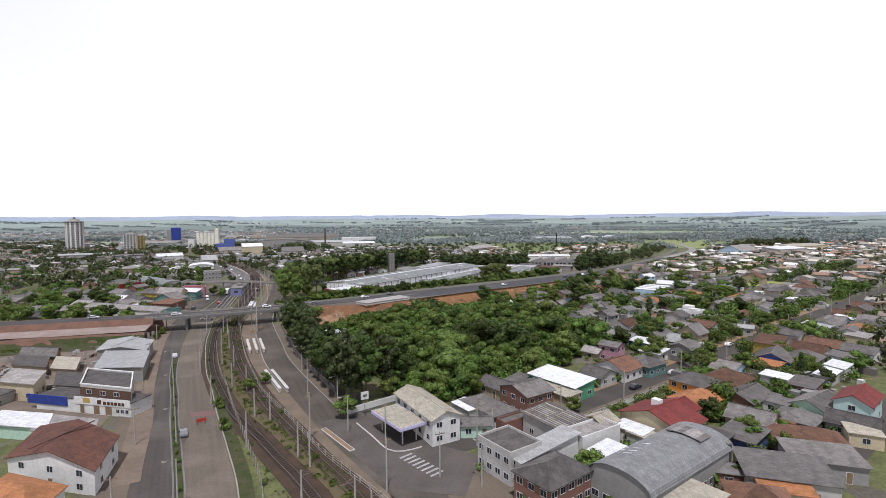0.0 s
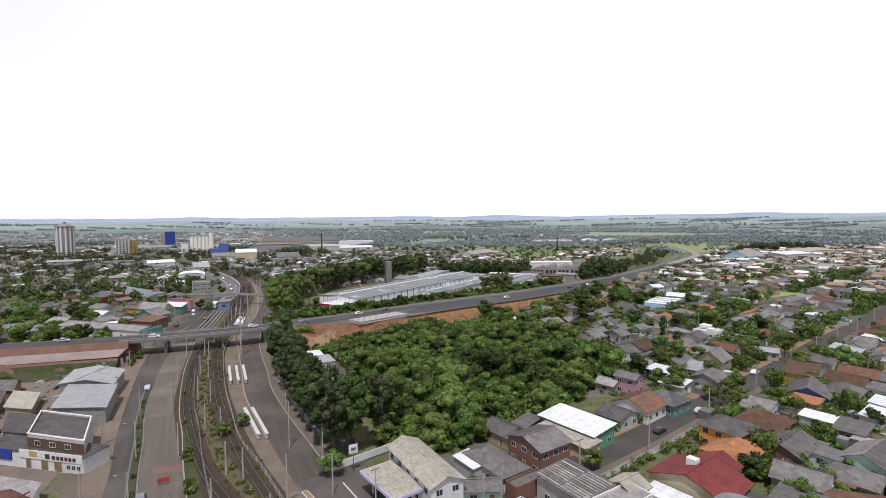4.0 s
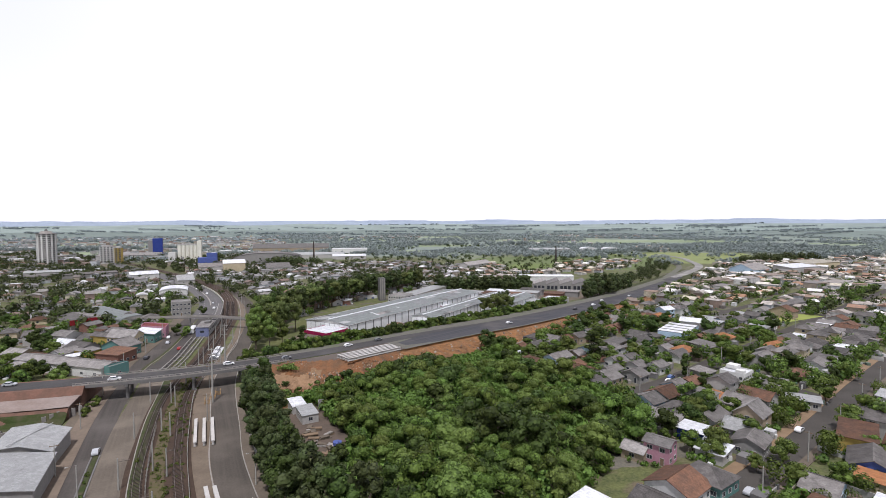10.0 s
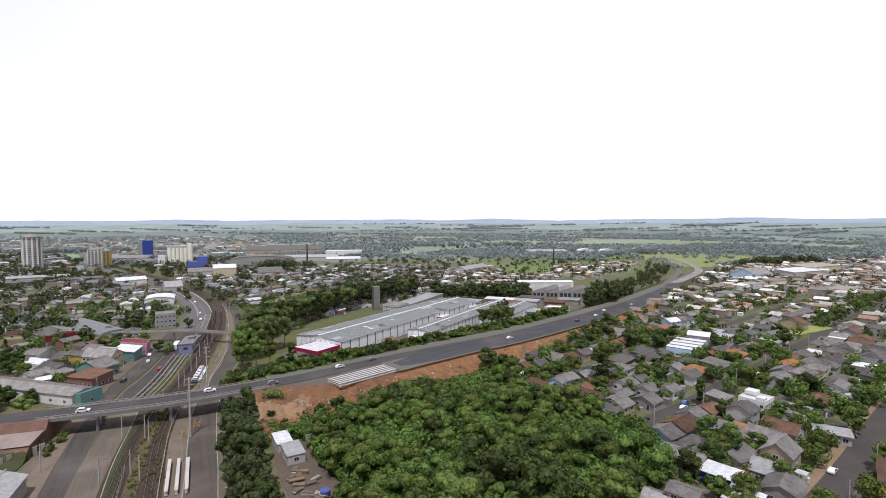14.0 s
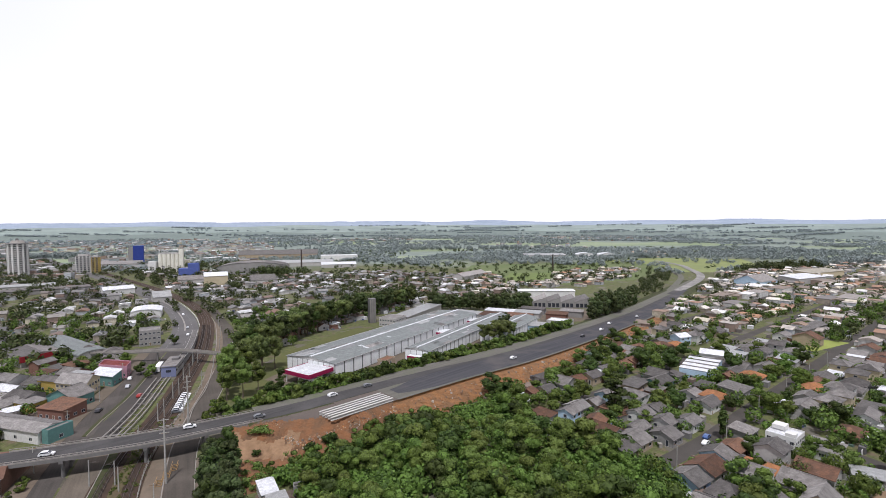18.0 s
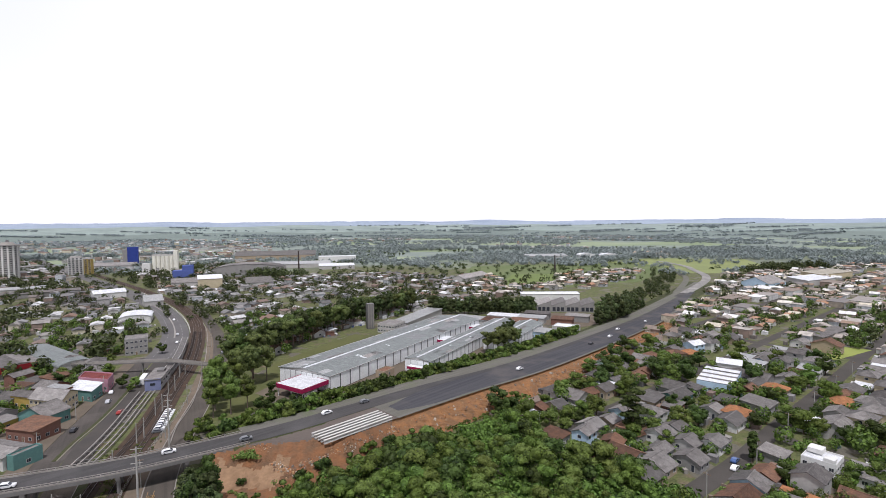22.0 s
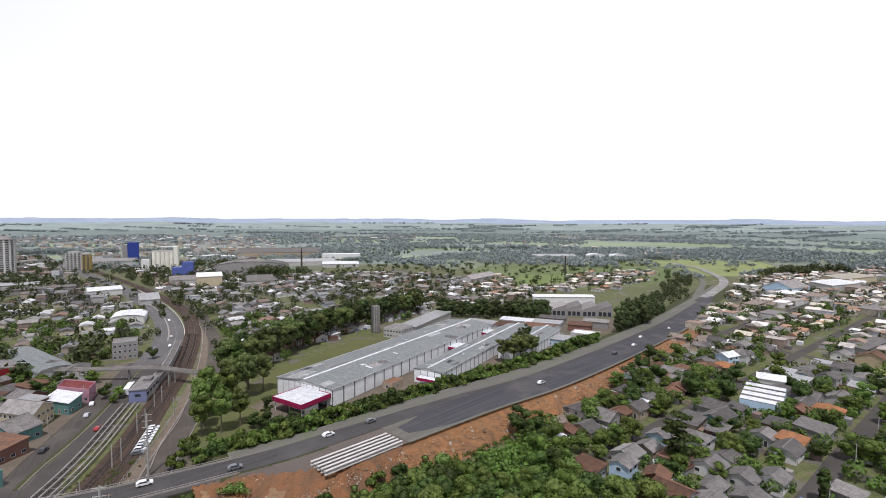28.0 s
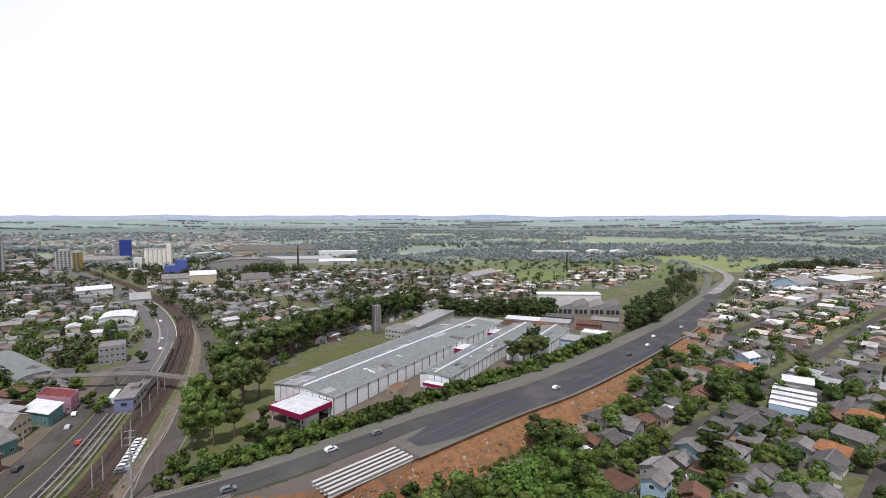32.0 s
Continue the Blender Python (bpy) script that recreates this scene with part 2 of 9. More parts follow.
def ground_material():
    m, nt, b = nodes_of("ground", 0.95)
    p = place(nt)
    soil = mixed(nt, noise_of(nt, p, 0.09, 5.0), (0.095, 0.076, 0.058), (0.17, 0.122, 0.082))
    lawn = mixed(nt, noise_of(nt, p, 0.3, 5.0), (0.05, 0.072, 0.017), (0.125, 0.145, 0.04))
    town = mixed(nt, noise_of(nt, p, 0.16, 6.0, 0.34, 0.46), soil, lawn)
    slabs = add(nt, "TexVoronoi", Scale=0.13)
    slabs.distance = "CHEBYCHEV"
    nt.links.new(p, slabs.inputs["Vector"])
    hue = nt.nodes.new("ShaderNodeSeparateColor")
    nt.links.new(slabs.outputs["Color"], hue.inputs[0])
    paved_yard = add(nt, "MapRange")
    paved_yard.inputs["From Min"].default_value, paved_yard.inputs["From Max"].default_value = 0.80, 0.82
    nt.links.new(hue.outputs["Red"], paved_yard.inputs["Value"])
    town = mixed(nt, paved_yard.outputs["Result"], town, mixed(nt, hue.outputs["Green"], (0.07, 0.064, 0.056), (0.17, 0.155, 0.135)))
    town = mixed(nt, 0.42, town, mixed(nt, noise_of(nt, p, 1.4, 5.0), (0.048, 0.048, 0.028), (0.14, 0.125, 0.078)))
    # far woods and fields greyed and lightened: haze painted as ground colour
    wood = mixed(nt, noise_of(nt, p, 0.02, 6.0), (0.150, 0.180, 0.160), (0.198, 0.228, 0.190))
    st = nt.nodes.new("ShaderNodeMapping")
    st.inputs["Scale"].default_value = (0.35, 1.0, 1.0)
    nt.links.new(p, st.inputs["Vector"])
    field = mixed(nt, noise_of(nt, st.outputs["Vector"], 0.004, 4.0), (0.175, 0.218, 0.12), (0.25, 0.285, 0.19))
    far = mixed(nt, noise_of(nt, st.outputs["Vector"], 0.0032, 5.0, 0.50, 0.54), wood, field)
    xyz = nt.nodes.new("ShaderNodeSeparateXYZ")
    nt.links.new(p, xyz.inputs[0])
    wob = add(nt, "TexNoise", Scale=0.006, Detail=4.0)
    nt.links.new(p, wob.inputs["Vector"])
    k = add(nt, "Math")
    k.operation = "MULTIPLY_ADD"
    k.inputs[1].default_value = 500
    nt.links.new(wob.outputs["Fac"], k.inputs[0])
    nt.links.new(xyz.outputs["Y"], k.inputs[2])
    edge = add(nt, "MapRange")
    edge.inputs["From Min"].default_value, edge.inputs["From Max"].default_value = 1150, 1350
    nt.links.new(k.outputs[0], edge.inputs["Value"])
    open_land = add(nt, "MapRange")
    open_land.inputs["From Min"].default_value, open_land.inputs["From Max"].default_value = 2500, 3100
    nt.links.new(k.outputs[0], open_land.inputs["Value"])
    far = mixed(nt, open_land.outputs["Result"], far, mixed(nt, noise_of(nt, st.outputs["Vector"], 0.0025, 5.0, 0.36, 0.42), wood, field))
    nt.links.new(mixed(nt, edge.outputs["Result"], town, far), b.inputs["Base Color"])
    return m


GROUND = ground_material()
ASPHALT = worn("asphalt", (0.053, 0.048, 0.044), (0.081, 0.070, 0.058), 0.9, 0.12, 3.0, 0.7, relief=0.01)
ASPHALT_HIGH = streaked("highway_asphalt", (0.059, 0.056, 0.054), (0.039, 0.037, 0.036), 38)
ASPHALT_OLD = worn("old_asphalt", (0.068, 0.061, 0.053), (0.039, 0.035, 0.030), 0.9, 0.10, 2.0, 0.7, relief=0.01)
ASPHALT_NEW = streaked("new_asphalt", (0.040, 0.040, 0.045), (0.068, 0.066, 0.068), 41, 0.85, (0.105, 0.094, 0.084))
PAVED = worn("paved", (0.132, 0.107, 0.080), (0.080, 0.065, 0.049), 0.9, 0.12, 1.5, 0.7)
CONCRETE = worn("concrete", (0.28, 0.258, 0.232), (0.15, 0.138, 0.12), 0.85, 0.2, 2.0, 0.7)
CONCRETE_DARK = worn("grey_concrete", (0.165, 0.158, 0.15), (0.09, 0.087, 0.082), 0.9, 0.25, 2.0, 0.7)
GIRDER = worn("girder_concrete", (0.46, 0.44, 0.41), (0.28, 0.265, 0.24), 0.8, 0.3, 2.0, 0.5)
BALLAST = worn("ballast", (0.064, 0.042, 0.029), (0.028, 0.020, 0.015), 0.95, 0.25, 2.5, 0.8, relief=0.05)
RED_EARTH = worn("red_earth", (0.255, 0.124, 0.052), (0.105, 0.070, 0.042), 0.95, 0.30, 1.6, 1.0, relief=0.5)
ROCK_GREY = palette("rubble_colours", [(0.20, 0.18, 0.16), (0.10, 0.09, 0.08), (0.28, 0.26, 0.23), (0.16, 0.11, 0.08), (0.36, 0.35, 0.33)], 0.95)
ROCK = palette("slope_rocks", [(0.30, 0.15, 0.07), (0.20, 0.11, 0.06), (0.36, 0.22, 0.11), (0.16, 0.12, 0.09), (0.26, 0.20, 0.14), (0.34, 0.13, 0.045), (0.38, 0.33, 0.27)], 0.95)
OCHRE = worn("ochre_earth", (0.22, 0.155, 0.098), (0.165, 0.105, 0.06), 0.95, 0.08, 0.6, 0.8, relief=0.15)
PINK_EARTH = worn("pink_earth", (0.165, 0.09, 0.065), (0.085, 0.06, 0.045), 0.95, 0.25, 1.2, 0.9, relief=0.1)
GRASS = worn("grass", (0.034, 0.048, 0.013), (0.078, 0.062, 0.04), 0.95, 0.45, 2.2, 0.95, relief=0.1)
LAWN = worn("lawn", (0.095, 0.098, 0.036), (0.066, 0.078, 0.026), 0.95, 0.05, 1.0, 0.8)
YELLOW_GRASS = worn("dry_lawn", (0.24, 0.27, 0.07), (0.16, 0.20, 0.05), 0.95, 0.05, 1.0, 0.8)
GLASS = worn("dark_glass", (0.035, 0.04, 0.05), (0.02, 0.02, 0.025), 0.15, 0.5, 2.0, 0.5)
FRAME_WHITE = worn("white_frame", (0.52, 0.51, 0.49), None, 0.5)
STEEL = worn("rail_steel", (0.15, 0.125, 0.11), (0.09, 0.066, 0.052), 0.5, 0.5, 2.0, 0.5, metal=0.4)
POST = worn("post_concrete", (0.33, 0.32, 0.29), (0.20, 0.19, 0.17), 0.85, 0.4, 2.0, 0.5)
BARK = worn("bark", (0.14, 0.11, 0.085), (0.07, 0.055, 0.045), 0.95, 0.8, 4.0, 0.7, relief=0.03)
WHITE_LINE = worn("road_paint", (0.36, 0.355, 0.345), (0.16, 0.155, 0.15), 0.8, 0.5, 2.5, 0.9)
WOOD = worn("timber", (0.20, 0.14, 0.09), (0.12, 0.09, 0.06), 0.9, 0.6, 3.0, 0.7)
TYRE = worn("tyre_rubber", (0.03, 0.03, 0.03), None, 0.8)

ROOFS = {
    "grey": sheeted("fibre_cement", (0.165, 0.153, 0.142), (0.082, 0.074, 0.067)),
    "dark": sheeted("dark_fibre_cement", (0.118, 0.108, 0.100), (0.058, 0.052, 0.048)),
    "pale": sheeted("pale_fibre_cement", (0.235, 0.220, 0.205), (0.128, 0.118, 0.108)),
    "white": sheeted("white_metal_sheet", (0.66, 0.67, 0.68), (0.45, 0.45, 0.45), 0.25, 0.45, 0.08),
    "zinc": sheeted("zinc_sheet", (0.30, 0.302, 0.292), (0.215, 0.215, 0.205), 0.25, 0.5, 0.1),
    "cream": sheeted("cream_sheet", (0.36, 0.33, 0.26), (0.24, 0.22, 0.175), 0.2, 0.7, 0.12),
    "brown": sheeted("brown_clay_tile", (0.15, 0.078, 0.048), (0.075, 0.048, 0.036), 0.22, 0.85),
    "orange": sheeted("orange_clay_tile", (0.33, 0.145, 0.062), (0.20, 0.095, 0.048), 0.22, 0.85, 0.15),
    "rust": sheeted("dark_red_tile", (0.125, 0.055, 0.038), (0.062, 0.034, 0.027), 0.22, 0.85),
    "red": sheeted("red_painted_tile", (0.17, 0.034, 0.028), (0.10, 0.026, 0.024), 0.22, 0.7, 0.12),
    "shedgrey": sheeted("factory_sheet", (0.185, 0.200, 0.190), (0.125, 0.137, 0.130), 0.25, 0.6, 0.05),
    "vault": sheeted("vault_sheet", (0.205, 0.208, 0.205), (0.145, 0.147, 0.145), 0.25, 0.6, 0.05),
}
WALL_COLOURS = {
    "white": (0.60, 0.59, 0.56), "cream": (0.47, 0.40, 0.27), "grey": (0.25, 0.24, 0.225), "brick": (0.19, 0.10, 0.075),
    "pink": (0.42, 0.22, 0.27), "orange": (0.62, 0.25, 0.05), "yellow": (0.40, 0.29, 0.08), "blue": (0.08, 0.11, 0.30),
    "teal": (0.11, 0.22, 0.20), "mint": (0.42, 0.58, 0.46), "aqua": (0.44, 0.58, 0.54), "green": (0.09, 0.26, 0.15),
    "beige": (0.33, 0.265, 0.19), "lilac": (0.45, 0.42, 0.58), "magenta": (0.26, 0.012, 0.06), "crimson": (0.24, 0.02, 0.025), "deepblue": (0.03, 0.05, 0.22),
    "wood": (0.22, 0.13, 0.08), "pale": (0.40, 0.385, 0.36), "skyblue": (0.40, 0.52, 0.62),
}


def wall_paint(c):
    return worn("wall_" + c, WALL_COLOURS[c], dark(WALL_COLOURS[c], 0.7), 0.85, 0.3, 1.5, 0.5)


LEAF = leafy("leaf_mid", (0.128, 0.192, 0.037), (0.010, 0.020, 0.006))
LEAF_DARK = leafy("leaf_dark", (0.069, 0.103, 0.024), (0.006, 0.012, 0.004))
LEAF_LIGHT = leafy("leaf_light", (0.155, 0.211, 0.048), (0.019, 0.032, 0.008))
# distance haze is put into the next two greens: paler and bluer
LEAF_FAR_HAZED = leafy("leaf_far_hazed", (0.232, 0.265, 0.252), (0.180, 0.210, 0.205))
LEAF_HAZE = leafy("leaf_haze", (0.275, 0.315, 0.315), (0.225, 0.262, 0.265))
LEAF_EUC = leafy("leaf_eucalyptus", (0.086, 0.113, 0.040), (0.008, 0.014, 0.006))


# ---- building blocks ----
class Geo:
    """Collects the corners and faces of one mesh."""

    def __init__(self):
        self.v, self.f, self.m = [], [], []

    def poly(self, pts, mi=0):
        n = len(self.v)
        self.v += [tuple(p) for p in pts]
        self.f.append(tuple(range(n, n + len(pts))))
        self.m.append(mi)
        return self

    def solid(self, low, high, mi=0):
        """A closed body between two rings of as many corners."""
        n, k = len(self.v), len(low)
        self.v += [tuple(p) for p in low] + [tuple(p) for p in high]
        self.f += [tuple(range(n + k - 1, n - 1, -1)), tuple(range(n + k, n + 2 * k))]
        self.f += [(n + i, n + (i + 1) % k, n + k + (i + 1) % k, n + k + i) for i in range(k)]
        self.m += [mi] * (k + 2)
        return self

    def box(self, cx, cy, z0, sx, sy, sz, turn=0.0, mi=0, taper=1.0):
        c, s = math.cos(radians(turn)), math.sin(radians(turn))
        q = [(-1, -1), (1, -1), (1, 1), (-1, 1)]
        low = [(cx + (a * sx * c - b * sy * s) / 2, cy + (a * sx * s + b * sy * c) / 2, z0) for a, b in q]
        high = [(cx + (a * sx * c - b * sy * s) / 2 * taper, cy + (a * sx * s + b * sy * c) / 2 * taper, z0 + sz) for a, b in q]
        return self.solid(low, high, mi)

    def tube(self, a, b, r0, r1=None, k=8, mi=0):
        a, b = Vector(a), Vector(b)
        q = (b - a).to_track_quat("Z", "Y").to_matrix()
        ring = [q @ Vector((math.cos(2 * math.pi * i / k), math.sin(2 * math.pi * i / k), 0)) for i in range(k)]
        return self.solid([a + r * r0 for r in ring], [b + r * (r0 if r1 is None else r1) for r in ring], mi)

    def make(self, name, mats, parent=None, label="", smooth=False):
        me = bpy.data.meshes.new(name)
        me.from_pydata(self.v, [], self.f)
        for m in mats if isinstance(mats, (list, tuple)) else [mats]:
            me.materials.append(m)
        if any(self.m):
            me.polygons.foreach_set("material_index", self.m)
        if smooth:
            me.polygons.foreach_set("use_smooth", [True] * len(me.polygons))
        ob = new(name, me)
        if parent:
            ob.parent = parent
        if label:
            ob["label"] = label
        return ob


def thing(name, x, y, z, turn, label, category, group=""):
    ob = new(name)
    ob.empty_display_size = 0.2
    ob.matrix_basis = pose(x, y, z, 0, 0, turn)
    return tagged(ob, label, category, group)


def glide(pts, step=4.0):
    """A smooth line through the corners, in short steps."""
    p = [Vector(q) for q in pts]
    p = [p[0] * 2 - p[1], *p, p[-1] * 2 - p[-2]]
    out = []
    for i in range(1, len(p) - 2):
        n = max(2, int((p[i + 1] - p[i]).length / step))
        for k in range(n):
            t = k / n
            out.append(0.5 * (2 * p[i] + (p[i + 1] - p[i - 1]) * t + (2 * p[i - 1] - 5 * p[i] + 4 * p[i + 1] - p[i + 2]) * t * t
                              + (3 * p[i] - p[i - 1] - 3 * p[i + 1] + p[i + 2]) * t ** 3))
    return out + [p[-2]]


def sides(line):
    """For each point of a line, the unit vector to its right."""
    out = []
    for i in range(len(line)):
        d = line[min(i + 1, len(line) - 1)] - line[max(i - 1, 0)]
        d = Vector((d[0], d[1])).normalized()
        out.append(Vector((d[1], -d[0])))
    return out


def strip(geo, line, left, right, z0, z1, mi=0):
    """A slab along a line from its offset left to its offset right (to the right is plus)."""
    s = sides(line)
    n = len(geo.v)
    for p, r in zip(line, s):
        h = p[2] if len(p) > 2 else 0.0
        for o, z in ((left, z0), (right, z0), (right, z1), (left, z1)):
            geo.v.append((p[0] + r[0] * o, p[1] + r[1] * o, h + z))
    for i in range(len(line) - 1):
        a = n + 4 * i
        for j in range(4):
            geo.f.append((a + j, a + (j + 1) % 4, a + 4 + (j + 1) % 4, a + 4 + j)[::-1])
            geo.m.append(mi)
    a = n + 4 * (len(line) - 1)
    geo.f += [(n, n + 1, n + 2, n + 3), (a + 3, a + 2, a + 1, a)]
    geo.m += [mi, mi]
    return geo


def along(line, step, start=0.0, stop=1e9):
    """Places and headings every step metres along a line."""
    at, want, out = 0.0, start, []
    for a, b in zip(line, line[1:]):
        d = (b - a).length
        while want <= at + d and want < stop:
            t = (want - at) / d
            out.append((a.lerp(b, t), math.degrees(math.atan2(b[1] - a[1], b[0] - a[0]))))
            want += step
        at += d
    return out


def shifted(line, off):
    return [Vector((p[0] + r[0] * off, p[1] + r[1] * off, *p[2:])) for p, r in zip(line, sides(line))]


# ---- ground, roads, railway ----
g = Geo()
N = 24
for i in range(N):
    for j in range(N):
        x0, x1 = -4900 + 9800 * i / N, -4900 + 9800 * (i + 1) / N
        y0, y1 = -4900 + 9800 * j / N, -4900 + 9800 * (j + 1) / N
        g.poly([(x0, y0, 0), (x1, y0, 0), (x1, y1, 0), (x0, y1, 0)])
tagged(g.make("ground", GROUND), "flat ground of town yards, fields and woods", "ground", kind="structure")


def structure(geo, name, mats, label, category, smooth=False):
    return tagged(geo.make(name, mats, smooth=smooth), label, category, kind="structure")


ROAD_A = glide([(-34, 55), (-43, 84), (-52, 106), (-61, 128), (-71, 149), (-83, 177), (-97, 212), (-108, 245), (-117, 278), (-121, 300), (-126, 325), (-134, 360), (-142, 395)])
ROAD_B = glide([(-25, 60), (-34, 88), (-42.5, 107), (-53, 129), (-61, 147), (-70, 166), (-84.5, 203), (-95, 236), (-106, 270), (-109, 288), (-111.5, 302), (-115.5, 322), (-122, 350), (-130, 385), (-137, 405)])
AVENUE = glide([(-133, 390), (-140, 420), (-151, 456), (-174, 506), (-206, 562), (-241, 612), (-287, 677), (-330, 730), (-420, 840), (-526, 969), (-791, 1292), (-1104, 1670)], 8)
TRACK_L = glide([(-8, 72), (-18, 90), (-28, 105), (-36, 117), (-44, 128), (-54, 146), (-66, 171), (-75, 195), (-84, 222), (-90, 248), (-92.5, 270), (-95.5, 289), (-101, 315), (-107.5, 345), (-118, 391), (-141, 462), (-166, 521), (-205, 588), (-243, 642), (-306, 725), (-420, 865), (-530, 1000)])
TRACK_R = glide([(0, 70), (-9, 87), (-20, 104), (-27, 116), (-36, 131), (-46, 150), (-57, 173), (-65.5, 194), (-76, 222), (-83, 248), (-87.5, 270), (-91, 289), (-97, 315), (-103.5, 345), (-114, 391), (-137, 462), (-162, 521), (-201, 588), (-239, 642), (-302, 725), (-416, 865), (-526, 1000)])
CORRIDOR = glide([(1, 78), (-6, 88), (-17, 103), (-23, 113), (-31, 127), (-41, 143), (-50, 163), (-59, 184), (-69, 211), (-77, 235), (-82, 260), (-84, 275), (-87, 300), (-92, 325), (-98.2, 350), (-109, 394), (-127, 446), (-142, 480)])
STREET_C = glide([(14, 66), (5, 82), (-5, 98), (-15, 115), (-27, 138), (-38, 160), (-47, 180), (-54, 200), (-62, 222), (-70, 246), (-75, 268), (-79, 290), (-83, 314), (-90, 350), (-101, 394), (-118, 444), (-133, 477), (-164, 543), (-190, 585)])
STREET_1 = glide([(-4, 96), (8, 105), (24, 114), (40, 123), (61, 136), (83, 150.5), (109, 167), (139, 187), (166, 206), (191, 223), (260, 268), (340, 320), (460, 398), (640, 515)], 6)
STREET_2 = glide([(58, 201), (75, 211), (93, 221), (115, 234), (144, 254), (165, 268), (200, 291), (280, 345), (400, 425), (560, 530)], 6)
STREET_3 = glide([(52, 70), (90, 94), (140, 126), (190, 158), (250, 198), (330, 250), (450, 330)], 6)
CROSS_1 = glide([(176, 150), (160, 195), (150, 225), (142, 251)], 6)
CROSS_2 = glide([(330, 220), (300, 290), (255, 350), (215, 420)], 6)

structure(strip(Geo(), ROAD_A, -4.3, 4.2, 0, 0.04), "road_shopfront", streaked("shop_road", (0.072, 0.063, 0.055), (0.044, 0.039, 0.034), 113), "worn grey-brown asphalt road before the shops", "road")
structure(strip(Geo(), [p for p in ROAD_B if p[1] > 246], -4.6, 3.7, 0, 0.045), "road_avenue", ASPHALT, "dark grey asphalt road past the station", "road")
structure(strip(Geo(), [p for p in ROAD_B if p[1] < 252], -4.6, 3.7, 0, 0.042), "road_dual", streaked("dusty_asphalt", (0.118, 0.098, 0.076), (0.080, 0.067, 0.053), 113), "pale worn asphalt road beside the railway", "road")
structure(strip(Geo(), AVENUE, -9.5, 8.0, 0, 0.05), "avenue", worn("avenue_asphalt", (0.118, 0.112, 0.108), (0.075, 0.07, 0.068), 0.9, 0.05, 1.5, 0.8), "wide curved grey asphalt avenue", "road")
structure(strip(Geo(), ROAD_A, -10.5, -4.4, 0, 0.12), "pavement_shops", PAVED, "wide brownish concrete pavement before the shops", "pavement")
bed = Geo()
strip(bed, [Vector((p[0], p[1])) for p in TRACK_L], -3.2, 6.0, 0, 0.1)
strip(bed, [Vector((p[0], p[1])) for p in TRACK_R], -3.0, 3.4, 0, 0.16)
structure(bed, "track_bed", BALLAST, "dark brown ballast bed of the railway", "railway bed")
structure(strip(strip(Geo(), [p for p in CORRIDOR if p[1] < 330], -0.5, 7.5, 0, 0.05), [p for p in CORRIDOR if p[1] > 325], -0.5, 4.0, 0, 0.052), "lot", worn("yard_concrete", (0.158, 0.124, 0.090), (0.092, 0.072, 0.053), 0.9, 0.2, 1.8, 0.9), "brownish paved yard beside the railway", "pavement")
structure(strip(Geo(), STREET_C, -4.0, 4.0, 0, 0.06), "street_wood", streaked("wood_street", (0.078, 0.067, 0.055), (0.050, 0.043, 0.036), 112), "grey-brown asphalt street along the trees", "road")
structure(strip(Geo(), STREET_1, -3.7, 3.7, 0, 0.065), "street_houses", ASPHALT_OLD, "grey asphalt street between the houses", "road")
structure(strip(Geo(), STREET_2, -3.2, 3.2, 0, 0.055), "street_back", ASPHALT_OLD, "narrow asphalt back street", "road")
structure(strip(Geo(), STREET_3, -3.2, 3.2, 0, 0.055), "street_low", ASPHALT_OLD, "grey asphalt street behind the houses", "road")
structure(strip(strip(Geo(), CROSS_1, -3, 3, 0, 0.05), CROSS_2, -3, 3, 0, 0.05), "street_cross", ASPHALT_OLD, "short grey cross streets between the blocks", "road")

# ---- highway, embankment, overpass ----
HIGH = glide([(-330, 190, 5.5), (-260, 203, 6.5), (-200, 215, 6.8), (-165, 222, 6.8), (-130, 228.5, 6.8), (-105, 234, 6.8), (-80, 241.5, 6.8), (-60, 251, 6.7), (-36, 264, 6.6), (-15, 279.5, 6.4), (6, 295.5, 6.2),
              (31, 314, 5.9), (63, 336, 5.4), (105, 372, 4.2), (157, 420, 2.6), (216, 477, 1.4), (322, 588, 0.9), (404, 677, 0.8), (446, 735, 0.8), (466, 776, 0.8), (488, 830, 0.8), (508, 878, 0.8), (519, 935, 0.8), (522, 1000, 0.8), (500, 1120, 0.8)])


def stretch(line, x0, x1):
    return [p for p in line if x0 <= p[0] <= x1 and p[1] < 1000]


def loft(geo, line, profile, mi=0):
    """Sweeps a cross profile of (offset, share of the line's height, metres above) along a line."""
    s, n, k = sides(line), len(geo.v), len(profile)
    for i, (p, r) in enumerate(zip(line, s)):
        for o, share, up in profile:
            w = 0.0 if share == 1 or (up == 0 and share == 0) else 0.35
            j = noise.noise(Vector((p[0] * 0.15, p[1] * 0.15, o))) * w * 1.6
            geo.v.append((p[0] + r[0] * (o + j), p[1] + r[1] * (o + j), p[2] * share + up + j * 0.6))
    for i in range(len(line) - 1):
        for j in range(k - 1):
            a = n + i * k + j
            geo.f.append((a, a + 1, a + k + 1, a + k))
            geo.m.append(mi)
    for i in (0, len(line) - 1):
        ring = [geo.v[n + i * k + j] for j in range(k)]
        geo.poly(ring + [(*ring[-1][:2], 0.0), (*ring[0][:2], 0.0)], mi)
    return geo


